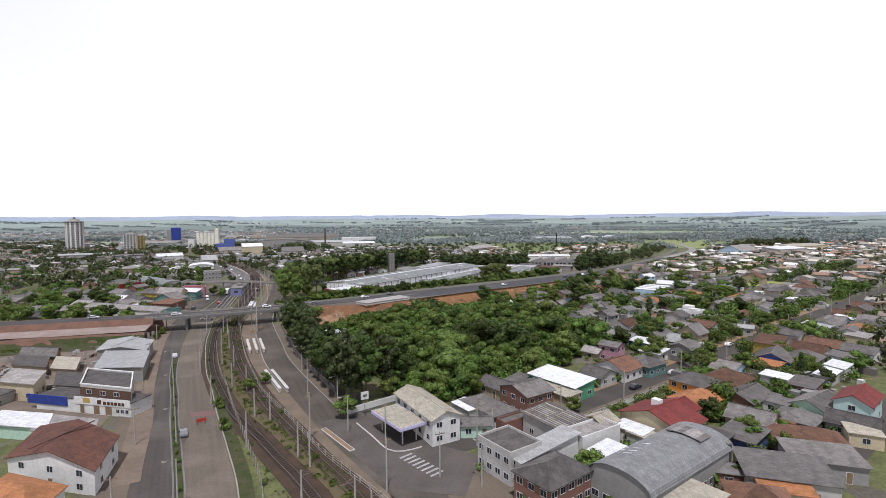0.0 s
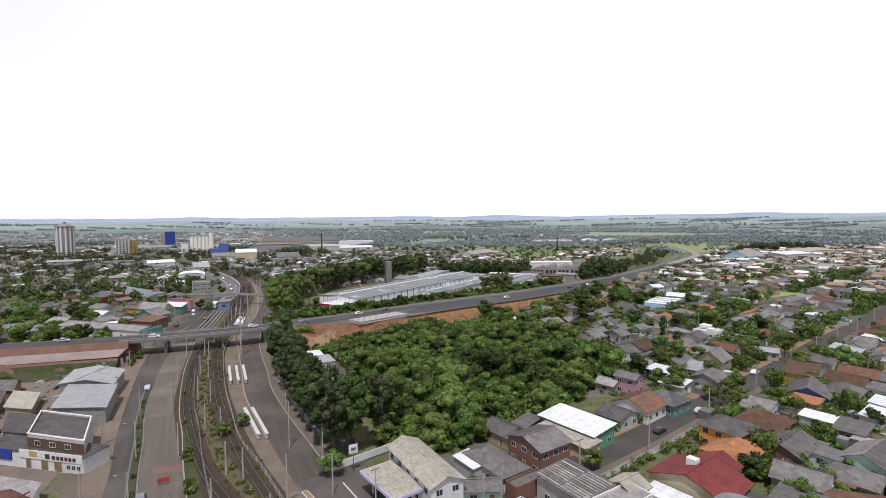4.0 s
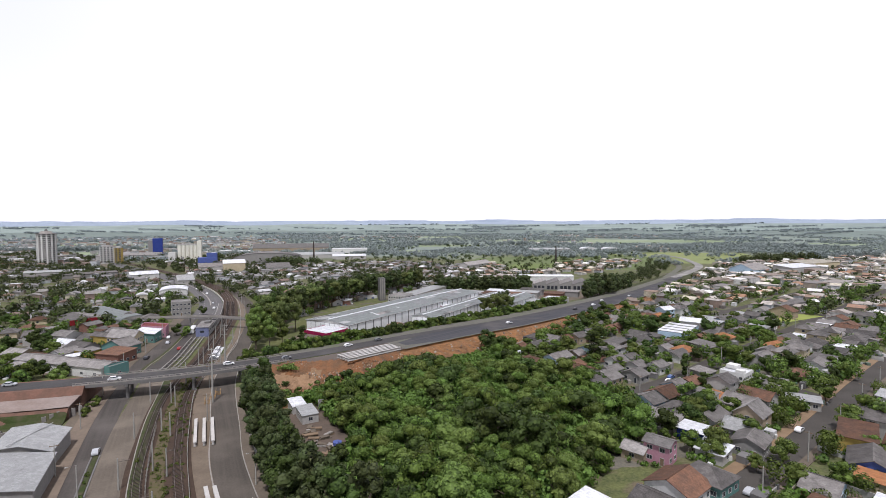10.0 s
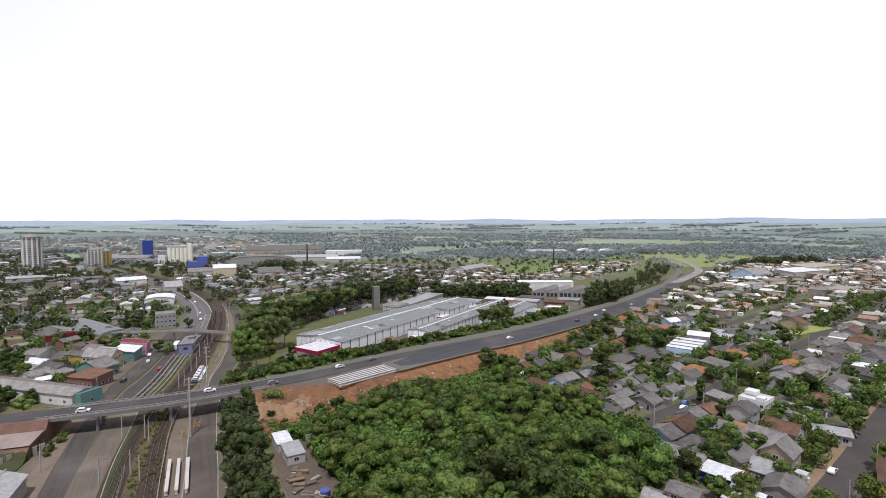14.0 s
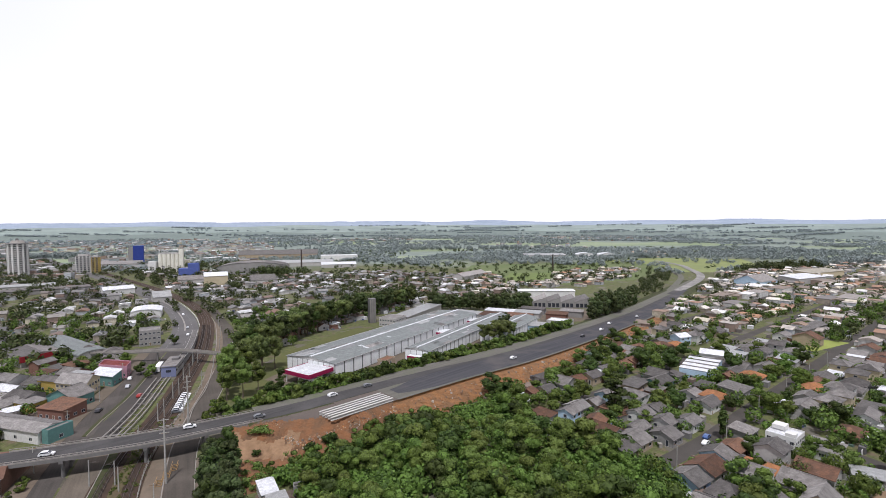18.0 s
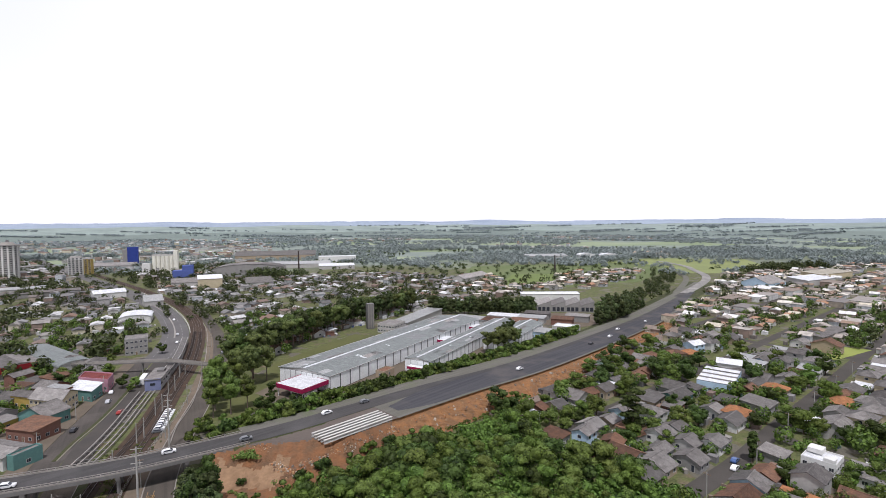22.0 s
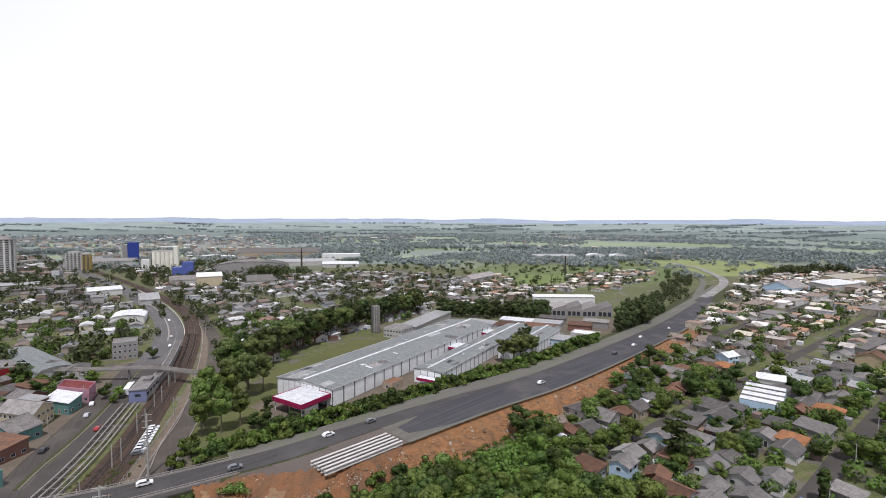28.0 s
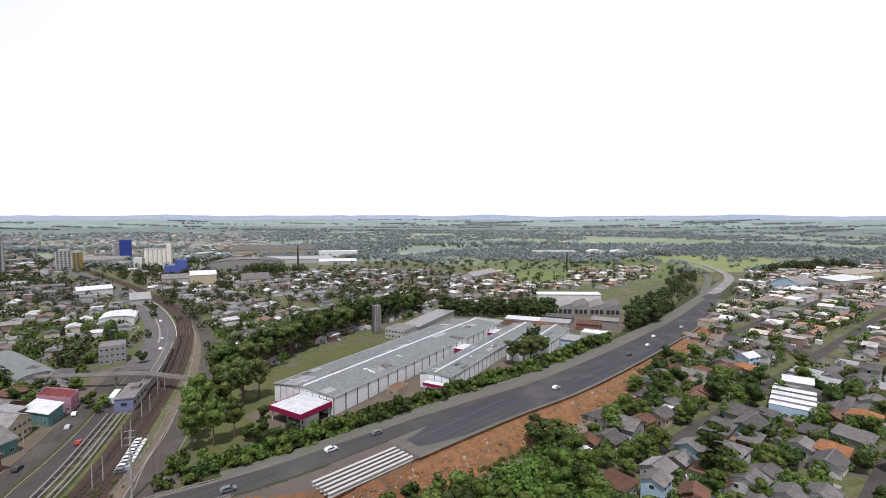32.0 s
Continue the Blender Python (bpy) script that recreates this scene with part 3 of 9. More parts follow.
EAST, WEST = stretch(HIGH, -53, 400), stretch(HIGH, -340, -111)
NEW = stretch(HIGH, -17, 260)
structure(loft(Geo(), EAST, [(-19, 0, 0.02), (-15, 0.45, 0.3), (-10.5, 1, -0.06), (5.4, 1, -0.06), (8, 0.7, 0.1), (11.5, 0.35, 0.2), (16, 0, 0.02)]), "embankment_far", GRASS, "grassy bank of the highway", "embankment")
slope, RUN, SN = Geo(), glide([tuple(p) for p in NEW[::3]], 1.6), 15
for p, r in zip(RUN, sides(RUN)):
    for i in range(SN):
        f = max(0, i - 2) / (SN - 3)
        o = (19.4, 20.1, 21.4)[i] if i < 3 else 21.4 + 10 * f
        k = noise.noise(Vector((p[0] * 0.35, p[1] * 0.35, o * 0.12))) + 0.6 * noise.noise(Vector((p[0] * 0.9, p[1] * 0.9, o * 0.8)))
        gully = noise.noise(Vector((p[0] * 0.22, p[1] * 0.22, 8.0)))
        w = math.sin(math.pi * min(1, f * 1.05))
        slope.v.append((p[0] + r[0] * (o + 1.3 * k * w + 2.2 * gully * w), p[1] + r[1] * (o + 1.3 * k * w + 2.2 * gully * w), (p[2] - 0.07 if i == 0 else (p[2] - 1.3) * (1 - f) ** 1.1) + 0.02 + (0.75 * k + 0.3) * w))
for i in range(len(RUN) - 1):
    for j in range(SN - 1):
        q = i * SN + j
        slope.f.append((q, q + 1, q + SN + 1, q + SN))
        slope.m.append(0)
structure(slope, "embankment_near", RED_EARTH, "rough bare orange earth slope of the new highway bank", "embankment")
stones, rs = Geo(), random.Random(77)
for i in range(1500):
    j = rs.randrange(len(RUN) - 1)
    row = rs.choice((3, 4, 5, 6, 7, 8, 9, 10, 11, 12, 13, 14, 14, 14))
    q = slope.v[j * SN + row]
    z = rs.uniform(0.15, 0.5) * rs.choice((1, 1, 1, 1.9))
    stones.box(q[0] + rs.uniform(-0.8, 0.8), q[1] + rs.uniform(-0.8, 0.8), q[2] - z * 0.35, z * rs.uniform(1, 1.9), z * rs.uniform(0.9, 1.5), z, rs.uniform(0, 180), taper=0.6)
tagged(stones.make("slope_stones", ROCK), "loose rocks and clods strewn over the earth slope", "stones", kind="stuff")
structure(loft(Geo(), stretch(HIGH, 20, 200), [(29, 0, 0.3), (33, 0, 0.7), (36, 0, 0.6), (39, 0, 0.02)]), "berm", worn("stony_earth", (0.20, 0.155, 0.125), (0.12, 0.10, 0.08), 0.95, 0.2, 1.2, 0.8, relief=0.2), "stony brown strip at the foot of the bank", "embankment")
GRAVEL = streaked("gravel_verge", (0.128, 0.121, 0.105), (0.083, 0.082, 0.061), 39, 0.95, (0.10, 0.115, 0.06))
structure(strip(Geo(), stretch(HIGH, 318, 530), -5.2, 5.2, -0.02, 0.05), "highway_far", streaked("pale_highway", (0.21, 0.20, 0.185), (0.15, 0.145, 0.135), 60), "pale sunlit highway beyond the bend", "road")
structure(strip(Geo(), stretch(HIGH, -54, 325), -4.6, 4.6, -0.02, 0.03), "highway", ASPHALT_HIGH, "grey asphalt highway on the embankment", "road")
structure(strip(Geo(), stretch(HIGH, -50, 400), -10.3, -4.7, -0.02, 0.02), "highway_verge", GRAVEL, "pale gravel verge beside the highway", "verge")
shoulder = Geo()
line = stretch(HIGH, -20, 300)
for p, r in zip(line, sides(line)):
    u = min(1, max(0, (p[0] + 20) / 60))
    for o in (-4.7, -4.6 + 3.9 * u + 0.35 * noise.noise(Vector((p[0] * 0.1, p[1] * 0.1, 0)))):
        shoulder.v.append((p[0] + r[0] * o, p[1] + r[1] * o, p[2] + 0.075))
for i in range(len(line) - 1):
    shoulder.f.append((2 * i, 2 * i + 1, 2 * i + 3, 2 * i + 2))
    shoulder.m.append(0)
structure(shoulder, "highway_shoulder", GRAVEL, "dusty gravel shoulder laid over the old lane", "verge")
merge = Geo()
line = stretch(HIGH, -8, 330)
for p, r in zip(line, sides(line)):
    u = min(1, max(0, (p[0] + 8) / 22))
    v = min(1, max(0, (p[0] - 190) / 130))
    for o in (8.5 - 5.6 * u * u * (3 - 2 * u), 18.9 - 11 * v - 6 * (1 - u) ** 2):
        merge.v.append((p[0] + r[0] * o, p[1] + r[1] * o, p[2] + 0.085))
for i in range(len(line) - 1):
    merge.f.append((2 * i, 2 * i + 1, 2 * i + 3, 2 * i + 2))
    merge.m.append(0)
structure(merge, "highway_new", ASPHALT_NEW, "dark new asphalt of the second carriageway merging with the old", "road")
structure(strip(Geo(), stretch(HIGH, -9, 300), 4.65, 20.3, -0.02, 0.05), "highway_middle", GRAVEL, "gravel base beside the new carriageway", "verge")
BRANCH = glide([(312, 590), (352, 642), (390, 694), (416, 737), (430, 772), (446, 815), (468, 858), (490, 893), (503, 950)], 8)
structure(strip(Geo(), BRANCH, -3.6, 3.6, 0, 0.85), "highway_branch", GRAVEL, "pale gravel branch of the highway beyond the bend", "road")
structure(strip(Geo(), stretch(HIGH, -27, -7), 5, 20, -0.02, 0.04), "work_yard", worn("gravel_yard", (0.111, 0.092, 0.078), (0.072, 0.058, 0.048), 0.95, 0.1, 0.8, 0.8), "gravel work yard at the end of the new carriageway", "work yard")
structure(strip(Geo(), stretch(HIGH, -340, -113), -4.6, 4.6, -0.02, 0.03), "highway_west", ASPHALT_HIGH, "grey asphalt highway on the western bank", "road")
structure(loft(Geo(), WEST, [(-12, 0, 0.02), (-6, 1, -0.06), (6, 1, -0.06), (8, 0.62, 0), (9, 0.60, 0.2), (20, 0.50, 0.2), (23, 0, 0.02)]), "embankment_west", PINK_EARTH, "bare pinkish earth bank of the western approach", "embankment")
structure(loft(Geo(), WEST, [(9.3, 0.62, 0.5), (14, 0.57, 0.5), (19.4, 0.52, 0.45)]), "terrace_west", worn("pale_gravel", (0.25, 0.205, 0.18), (0.17, 0.12, 0.095), 0.95, 0.16, 1.2, 0.9, relief=0.1), "pale gravel terrace on the western bank", "terrace")
structure(loft(Geo(), WEST, [(20.6, 0.36, 0.5), (22.2, 0.14, 0.4), (24, 0.02, 0.2), (31, 0.01, 0.08)]), "verge_west", GRASS, "patchy grass at the foot of the western bank", "verge")
RAMP = glide([tuple(p) for p in stretch(HIGH, -60, -5)], 1.0)
RAMP_SIDE = sides(RAMP)
FAN = [(-55, 247), (-48, 243), (-40, 241), (-35, 247), (-31.5, 246), (-32, 238), (-36, 233), (-41, 227), (-50, 234)]


def in_ring(x, y, ring):
    c = False
    for (x0, y0), (x1, y1) in zip(ring, ring[1:] + ring[:1]):
        if (y0 > y) != (y1 > y) and x < (x1 - x0) * (y - y0) / (y1 - y0) + x0:
            c = not c
    return c


work, cells, CELL = Geo(), {}, 0.9
for i in range(76):
    for j in range(88):
        x, y = -66 + i * CELL, 206 + j * CELL
        k = min(range(0, len(RAMP), 2), key=lambda n: (RAMP[n][0] - x) ** 2 + (RAMP[n][1] - y) ** 2)
        o = (x - RAMP[k][0]) * RAMP_SIDE[k][0] + (y - RAMP[k][1]) * RAMP_SIDE[k][1]
        u = min(1, max(0, (RAMP[k][0] + 52) / 27))
        top, run = 4.7 + 15.4 * u ** 1.4, 15.5 + 34 * u * (1 - u) - 7 * u
        f = min(1, max(0, (o - top) / run))
        q = noise.noise(Vector((x * 0.21, y * 0.23, 4))) + 0.6 * noise.noise(Vector((x * 0.6, y * 0.6, 9)))
        if o > 4.7 and (o - top) / run < 1.14 and 0 < k < len(RAMP) - 1:
            z = 0.06 + (RAMP[k][2] - 0.14) * (1 - f) ** 0.95 + 1.1 * q * math.sin(math.pi * f)
            cells[i, j] = len(work.v)
            work.v.append((x, y, z if f < 1 else -0.02))
for (i, j), n in cells.items():
    q = [cells.get(w) for w in ((i, j), (i + 1, j), (i + 1, j + 1), (i, j + 1))]
    if None in q:
        continue
    x, y, z = work.v[n]
    rough = noise.noise(Vector((x * 0.25, y * 0.25, 2.0))) + 0.5 * noise.noise(Vector((x * 0.8, y * 0.8, 5.0)))
    work.f.append(tuple(q))
    work.m.append(1 if z > 6.2 else 0 if in_ring(x + 1.5 * rough, y + 1.5 * rough, FAN) else 2)
WORK_EARTH = worn("work_earth", (0.255, 0.160, 0.092), (0.15, 0.092, 0.053), 0.95, 0.2, 1.2, 0.9, relief=0.15)
structure(work, "embankment_end", [WORK_EARTH, worn("gravel_yard", (0.155, 0.13, 0.112), (0.105, 0.086, 0.072), 0.95, 0.2, 1.2, 0.9), worn("dug_earth", (0.190, 0.088, 0.040), (0.085, 0.062, 0.040), 0.95, 0.22, 1.3, 1.0, relief=0.3)], "dug ochre and red earth slope at the end of the new bank", "embankment")
APRON = [(-60, 247), (-54, 224), (-42, 214), (-25, 222), (-12, 236), (-4, 246), (-4, 262), (-30, 262)]
structure(Geo().solid([(*p, 0) for p in APRON], [(*p, 0.06) for p in APRON]), "work_apron", MATS["dug_earth"], "flat trampled red earth below the earthworks", "ground")
boulders, rb_ = Geo(), random.Random(8)
for (x0, y0), (x1, y1), n, size in (((-36, 244), (-30, 240.5), 60, 0.7), ((-30, 240.5), (-19, 247.5), 90, 0.8), ((-19, 247.5), (4, 264), 140, 0.6), ((-29, 240), (-25, 232), 40, 0.5), ((-48, 253), (-38, 250), 40, 0.5)):
    for i in range(n):
        f, z = rb_.random(), size * rb_.uniform(0.25, 0.85)
        x, y = x0 + (x1 - x0) * f + rb_.gauss(0, 0.9), y0 + (y1 - y0) * f + rb_.gauss(0, 0.9)
        v = min(work.v, key=lambda w: (w[0] - x) ** 2 + (w[1] - y) ** 2)
        boulders.box(x, y, v[2] - 0.3 * z, z * rb_.uniform(0.9, 1.7), z * rb_.uniform(0.8, 1.4), z, rb_.uniform(0, 180), taper=0.6)
tagged(boulders.make("work_rocks", ROCK), "pale broken rocks along the edge of the earthworks", "stones", kind="stuff")

SPAN = stretch(HIGH, -119, -47)
overpass = thing("overpass", -85, 240, 0, 0, "grey concrete road overpass above the railway", "bridge")


def local(geo, name, mats, parent, label="", smooth=False):
    """Links geometry given in world places as a part of a thing."""
    ob = geo.make(name, mats, parent, label, smooth)
    ob.matrix_parent_inverse = parent.matrix_basis.inverted()
    return ob


local(strip(Geo(), SPAN, -5.2, 5.2, -1.15, -0.05), "deck", CONCRETE_DARK, overpass, "stained concrete deck")
local(strip(Geo(), SPAN, -4.6, 4.6, -0.05, 0.02), "roadway", ASPHALT_HIGH, overpass, "grey asphalt roadway")
for side in (-5.05, 5.05):
    local(strip(Geo(), shifted(SPAN, side), -0.13, 0.13, -0.05, 0.35), "kerb_beam", CONCRETE, overpass)
    local(strip(Geo(), shifted(SPAN, side), -0.07, 0.07, 0.72, 0.9), "rail", CONCRETE, overpass, "pale concrete handrail")
    for p, a in along(shifted(SPAN, side), 2.0, 1.0):
        local(Geo().box(p[0], p[1], p[2] + 0.33, 0.18, 0.14, 0.42, a), "rail_post", CONCRETE, overpass)
for x in (-115.5, -101.5, -80.0, -63.0, -50.5):
    p = min(SPAN, key=lambda q: abs(q[0] - x))
    r = sides(SPAN)[SPAN.index(p)]
    turn = math.degrees(math.atan2(r[1], r[0]))
    local(Geo().box(p[0], p[1], p[2] - 2.0, 10.2, 1.2, 0.85, turn), "pier_cap", CONCRETE_DARK, overpass)
    for o in (-3.4, 3.4):
        local(Geo().tube((p[0] + r[0] * o, p[1] + r[1] * o, 0), (p[0] + r[0] * o, p[1] + r[1] * o, p[2] - 1.9), 0.55, k=12), "pier", CONCRETE_DARK, overpass)
# precast retaining panels of the second bridge's unfinished abutment
for i in range(7):
    t = thing("retaining_panel", -113.5 + 1.25 * i, 208.5 + 1.6 * i, 0, 50, "tall narrow concrete panel standing in bare earth", "retaining panel", "panels of the unfinished abutment")
    Geo().box(0, 0, 0, 1.1, 0.35, 2.6 + 0.25 * (i % 3)).make("panel", CONCRETE, t)
t = thing("abutment_post", -55, 249, 0, 35, "white square post beside the bridge end", "post")
Geo().box(0, 0, 0, 0.9, 0.9, 4.2).make("shaft", FRAME_WHITE, t)


def girder(x, y, z, turn, length, group):
    t = thing("girder", x, y, z, turn, "pale precast concrete bridge girder lying on timber blocks", "girder", group)
    prof = [(-0.35, 0), (0.35, 0), (0.35, 0.25), (0.12, 0.42), (0.12, 0.95), (0.45, 1.1), (0.45, 1.3), (-0.45, 1.3), (-0.45, 1.1), (-0.12, 0.95), (-0.12, 0.42), (-0.35, 0.25)]
    Geo().solid([(-length / 2, a, b + 0.2) for a, b in prof][::-1], [(length / 2, a, b + 0.2) for a, b in prof][::-1]).make("beam", GIRDER, t)
    for o in (-0.4, 0.4):
        Geo().box(o * length, 0, 0, 0.4, 1.2, 0.2).make("block", WOOD, t)
    return t


for i in range(5):
    girder(-9.6 - 1.22 * i, 258.3 + 1.55 * i, 6.33, 38.5, 28.5, "girders on the embankment")
for i in range(3):
    girder(-61.5 + 2.4 * i, 196 + 0.4 * i, 0.05, 110.5, 19.5, "girders in the railway yard")
for i in range(2):
    girder(-41 + 2.0 * i, 152.3 + 0.2 * i, 0.05, 116.5, 21, "girders in the railway yard")

# ---- railway ----
for name, line in (("track_west", TRACK_L), ("track_east", TRACK_R)):
    tr = thing(name, line[0][0], line[0][1], 0, 0, "railway track with worn steel rails on dark sleepers", "railway track")
    for o in (-0.8, 0.8):
        local(strip(Geo(), [Vector((p[0], p[1])) for p in line], o - 0.045, o + 0.045, 0.2, 0.36), "rail", STEEL, tr)
    sl = Geo()
    for p, a in along(line, 0.75, 0, 420):
        sl.box(p[0], p[1], 0.1, 0.24, 2.6, 0.12, a)
    tagged(local(sl, "sleeper_bed", worn("sleeper", (0.05, 0.039, 0.033), None, 0.95), tr), kind="stuff")


def mast(x, y, h, turn, arm, name="catenary_mast", label="grey concrete railway mast with a short arm", cat="mast", group="masts along the railway"):
    t = thing(name, x, y, 0, turn, label, cat, group)
    Geo().tube((0, 0, 0), (0, 0, h), 0.22, 0.14, 6).make("pole", POST, t)
    if arm:
        Geo().box(arm / 2, 0, h - 1.0, abs(arm), 0.09, 0.09).make("arm", STEEL, t)
        Geo().tube((0, 0, h - 0.1), (arm * 0.8, 0, h - 0.95), 0.03, k=4).make("stay", STEEL, t)
    return t


for line, off, arm in ((TRACK_L, 3.4, -2.6), (TRACK_R, -2.4, 2.0)):
    for p, a in along(shifted(line, off), 27, 8, 330):
        mast(p[0], p[1], 7.6, a - 90, arm)
for p, a in along(shifted(TRACK_L, -3.6), 32, 14, 180):
    mast(p[0], p[1], 8.0, a - 90, 2.6)

# ---- factory ----
def shed(name, x, y, w, length, h, turn, rise, label, panel, skew=0.0):
    """A long low factory hall: gable roof, white wall panels between dark posts, roof lights. Its front stands at y=0, it runs along +y."""
    t = thing(name, x, y, 0, turn, label, "factory hall")
    k = skew / length
    q = lambda a, b, z: (a + k * b, b, z)
    Geo().solid([q(0, 0, 0), q(w, 0, 0), q(w, length, 0), q(0, length, 0)], [q(0, 0, h), q(w, 0, h), q(w, length, h), q(0, length, h)]).make("wall", worn("hall_wall", (0.14, 0.145, 0.14), None, 0.9), t)
    for b in (0.02, length - 0.12):
        Geo().solid([q(0, b, h), q(w, b, h), q(w / 2, b, h + rise)], [q(0, b + 0.1, h), q(w, b + 0.1, h), q(w / 2, b + 0.1, h + rise)]).make("gable", wall_paint("white"), t)
    for s in (0, 1):
        a0, a1 = (-0.4, w / 2) if s == 0 else (w / 2, w + 0.4)
        z0, z1 = (h - 0.05, h + rise) if s == 0 else (h + rise, h - 0.05)
        low = [q(a0, -0.4, z0), q(a1, -0.4, z1), q(a1, length + 0.4, z1), q(a0, length + 0.4, z0)]
        Geo().solid(low, [(a, b, z + 0.14) for a, b, z in low]).make("roof_slope", ROOFS["shedgrey"], t, "long grey corrugated roof slope")
    Geo().solid([q(w / 2 - 0.5, 0, h + rise + 0.1), q(w / 2 + 0.5, 0, h + rise + 0.1), q(w / 2 + 0.5, length, h + rise + 0.1), q(w / 2 - 0.5, length, h + rise + 0.1)],
                [q(w / 2 - 0.3, 0, h + rise + 0.45), q(w / 2 + 0.3, 0, h + rise + 0.45), q(w / 2 + 0.3, length, h + rise + 0.45), q(w / 2 - 0.3, length, h + rise + 0.45)]).make("ridge_cap", ROOFS["white"], t, "white ridge capping")
    n = int(length / panel)
    white = worn("white_panel", (0.70, 0.71, 0.70), (0.52, 0.53, 0.52), 0.7, 0.3, 1.5, 0.5)
    step = length / n
    for i in range(n):
        b = (i + 0.5) * step
        for a in (w, 0):
            Geo().box(*q(a, b, 0)[:2], 0.25, 0.16, step - 0.75, h - 0.55).make("wall_panel", white, t)
    m = max(3, int(w / 3.4))
    for i in range(m):
        Geo().box((i + 0.5) * w / m, 0, 0.25, w / m - 0.35, 0.16, h - 0.4).make("front_panel", white, t)
    rp = random.Random(name + str(length))
    bays = max(4, int(length / 12.5))
    for i in range(bays):
        for c0, c1 in ((0.01, 0.12), (0.125, 0.245), (0.25, 0.37), (0.375, 0.47)):
            for sd in (0, 1):
                if rp.random() < 0.35:
                    continue
                b, lb = length * (i + rp.choice((0.02, 0.02, 0.5))) / bays, length / bays * rp.choice((0.96, 0.96, 0.48))
                if b + lb > length:
                    continue
                e0, e1 = (c0 * w, c1 * w) if sd == 0 else (w - c0 * w, w - c1 * w)
                y0, y1 = h + rise * 2 * c0 + 0.1, h + rise * 2 * c1 + 0.1
                low = [q(e0, b, y0), q(e1, b, y1), q(e1, b + lb, y1), q(e0, b + lb, y0)]
                Geo().solid(low, [(a, bb, z + 0.06) for a, bb, z in low]).make("roof_sheet", ROOFS[rp.choice(("vault", "shedgrey", "shedgrey", "shedgrey", "zinc" if rp.random() < 0.4 else "pale"))], t)
    for a in (-0.45, w + 0.3):
        Geo().solid([q(a, -0.4, h), q(a + 0.15, -0.4, h), q(a + 0.15, length + 0.4, h), q(a, length + 0.4, h)], [q(a, -0.4, h + 0.3), q(a + 0.15, -0.4, h + 0.3), q(a + 0.15, length + 0.4, h + 0.3), q(a, length + 0.4, h + 0.3)]).make("eave_trim", FRAME_WHITE, t, "white eave gutter")
    rnd = random.Random(name)
    light = worn("roof_light", (0.52, 0.54, 0.54), (0.40, 0.42, 0.42), 0.5, 0.5, 2.0, 0.4)
    for i in range(int(length / 26)):
        b, s = 5 + i * 26 + rnd.uniform(-2, 2), rnd.choice((0, 1))
        u0, u1 = sorted((rnd.uniform(0.08, 0.4), rnd.uniform(0.5, 0.92)))
        a0, a1 = (w / 2 * u0, w / 2 * u1) if s == 0 else (w - w / 2 * u1, w - w / 2 * u0)
        zz = lambda a: h - 0.05 + (rise + 0.05) * (1 - abs(a - w / 2) / (w / 2)) + 0.15
        wd = rnd.choice((1.0, 1.0, 2.2, 3.5))
        low = [q(a0, b, zz(a0)), q(a1, b, zz(a1)), q(a1, b + wd, zz(a1)), q(a0, b + wd, zz(a0))]
        Geo().solid(low, [(a, c, z + 0.03) for a, c, z in low]).make("roof_light", light, t)
    return t


shed("factory_hall", -53.8, 337.7, 33, 156, 7.6, -35.5, 1.7, "long grey-roofed factory hall with white wall panels", 6.8, skew=4)
shed("factory_hall", 9.0, 348.3, 15.5, 122, 6.8, -35.5, 1.3, "narrower factory hall with a pale grey roof", 5.0)
shed("factory_hall", 59.0, 386, 17, 64, 6.6, -36, 1.8, "short side hall with a pale roof behind trees", 5.0)
# red canopy before the long hall
cnp = thing("canopy", -39.5, 318, 0, -39, "white flat canopy with a deep crimson fascia", "canopy")
Geo().box(0, 0, 5.6, 17.4, 15.6, 0.35).make("roof_slab", ROOFS["white"], cnp, "white sheet roof")
for cx, cy, sx, sy in ((0, -7.9, 17.8, 0.25), (0, 7.9, 17.8, 0.25), (-8.8, 0, 0.25, 15.6), (8.8, 0, 0.25, 15.6)):
    Geo().box(cx, cy, 4.2, sx, sy, 1.9).make("fascia", wall_paint("magenta"), cnp, "crimson fascia board")
for a, b in ((-8, -7), (8, -7), (8, 7), (-8, 7)):
    Geo().tube((a, b, 0), (a, b, 5.6), 0.25, k=10).make("column", FRAME_WHITE, cnp)
Geo().box(2.8, -1.5, 0, 10, 7, 3.2).make("booth", wall_paint("white"), cnp, "white reception block")
Geo().box(2.8, -5.05, 1.0, 8.2, 0.12, 1.3).make("booth_window", GLASS, cnp)
c2 = thing("canopy", 15.5, 340.5, 0, -35, "small white canopy with crimson fascia at the narrow hall", "canopy")
Geo().box(0, 0, 4.0, 11, 3.6, 0.25).make("roof_slab", ROOFS["white"], c2)
Geo().box(0, -1.9, 3.0, 11.2, 0.2, 1.3).make("fascia", wall_paint("magenta"), c2)
for a in (-5, 0, 5):
    Geo().box(a, -1.5, 0, 0.25, 0.25, 4.0).make("column", FRAME_WHITE, c2)
c3 = thing("canopy", 37.5, 398.5, 0, -35, "white canopy with crimson fascia between the halls", "canopy")
Geo().box(0, 0, 4.6, 15, 12, 0.3).make("roof_slab", ROOFS["white"], c3)
Geo().box(0, -6.1, 3.6, 15.2, 0.2, 1.4).make("fascia", wall_paint("magenta"), c3)
for a, b in ((-7, -5.5), (7, -5.5), (-7, 5.5), (7, 5.5)):
    Geo().box(a, b, 0, 0.3, 0.3, 4.6).make("column", FRAME_WHITE, c3)
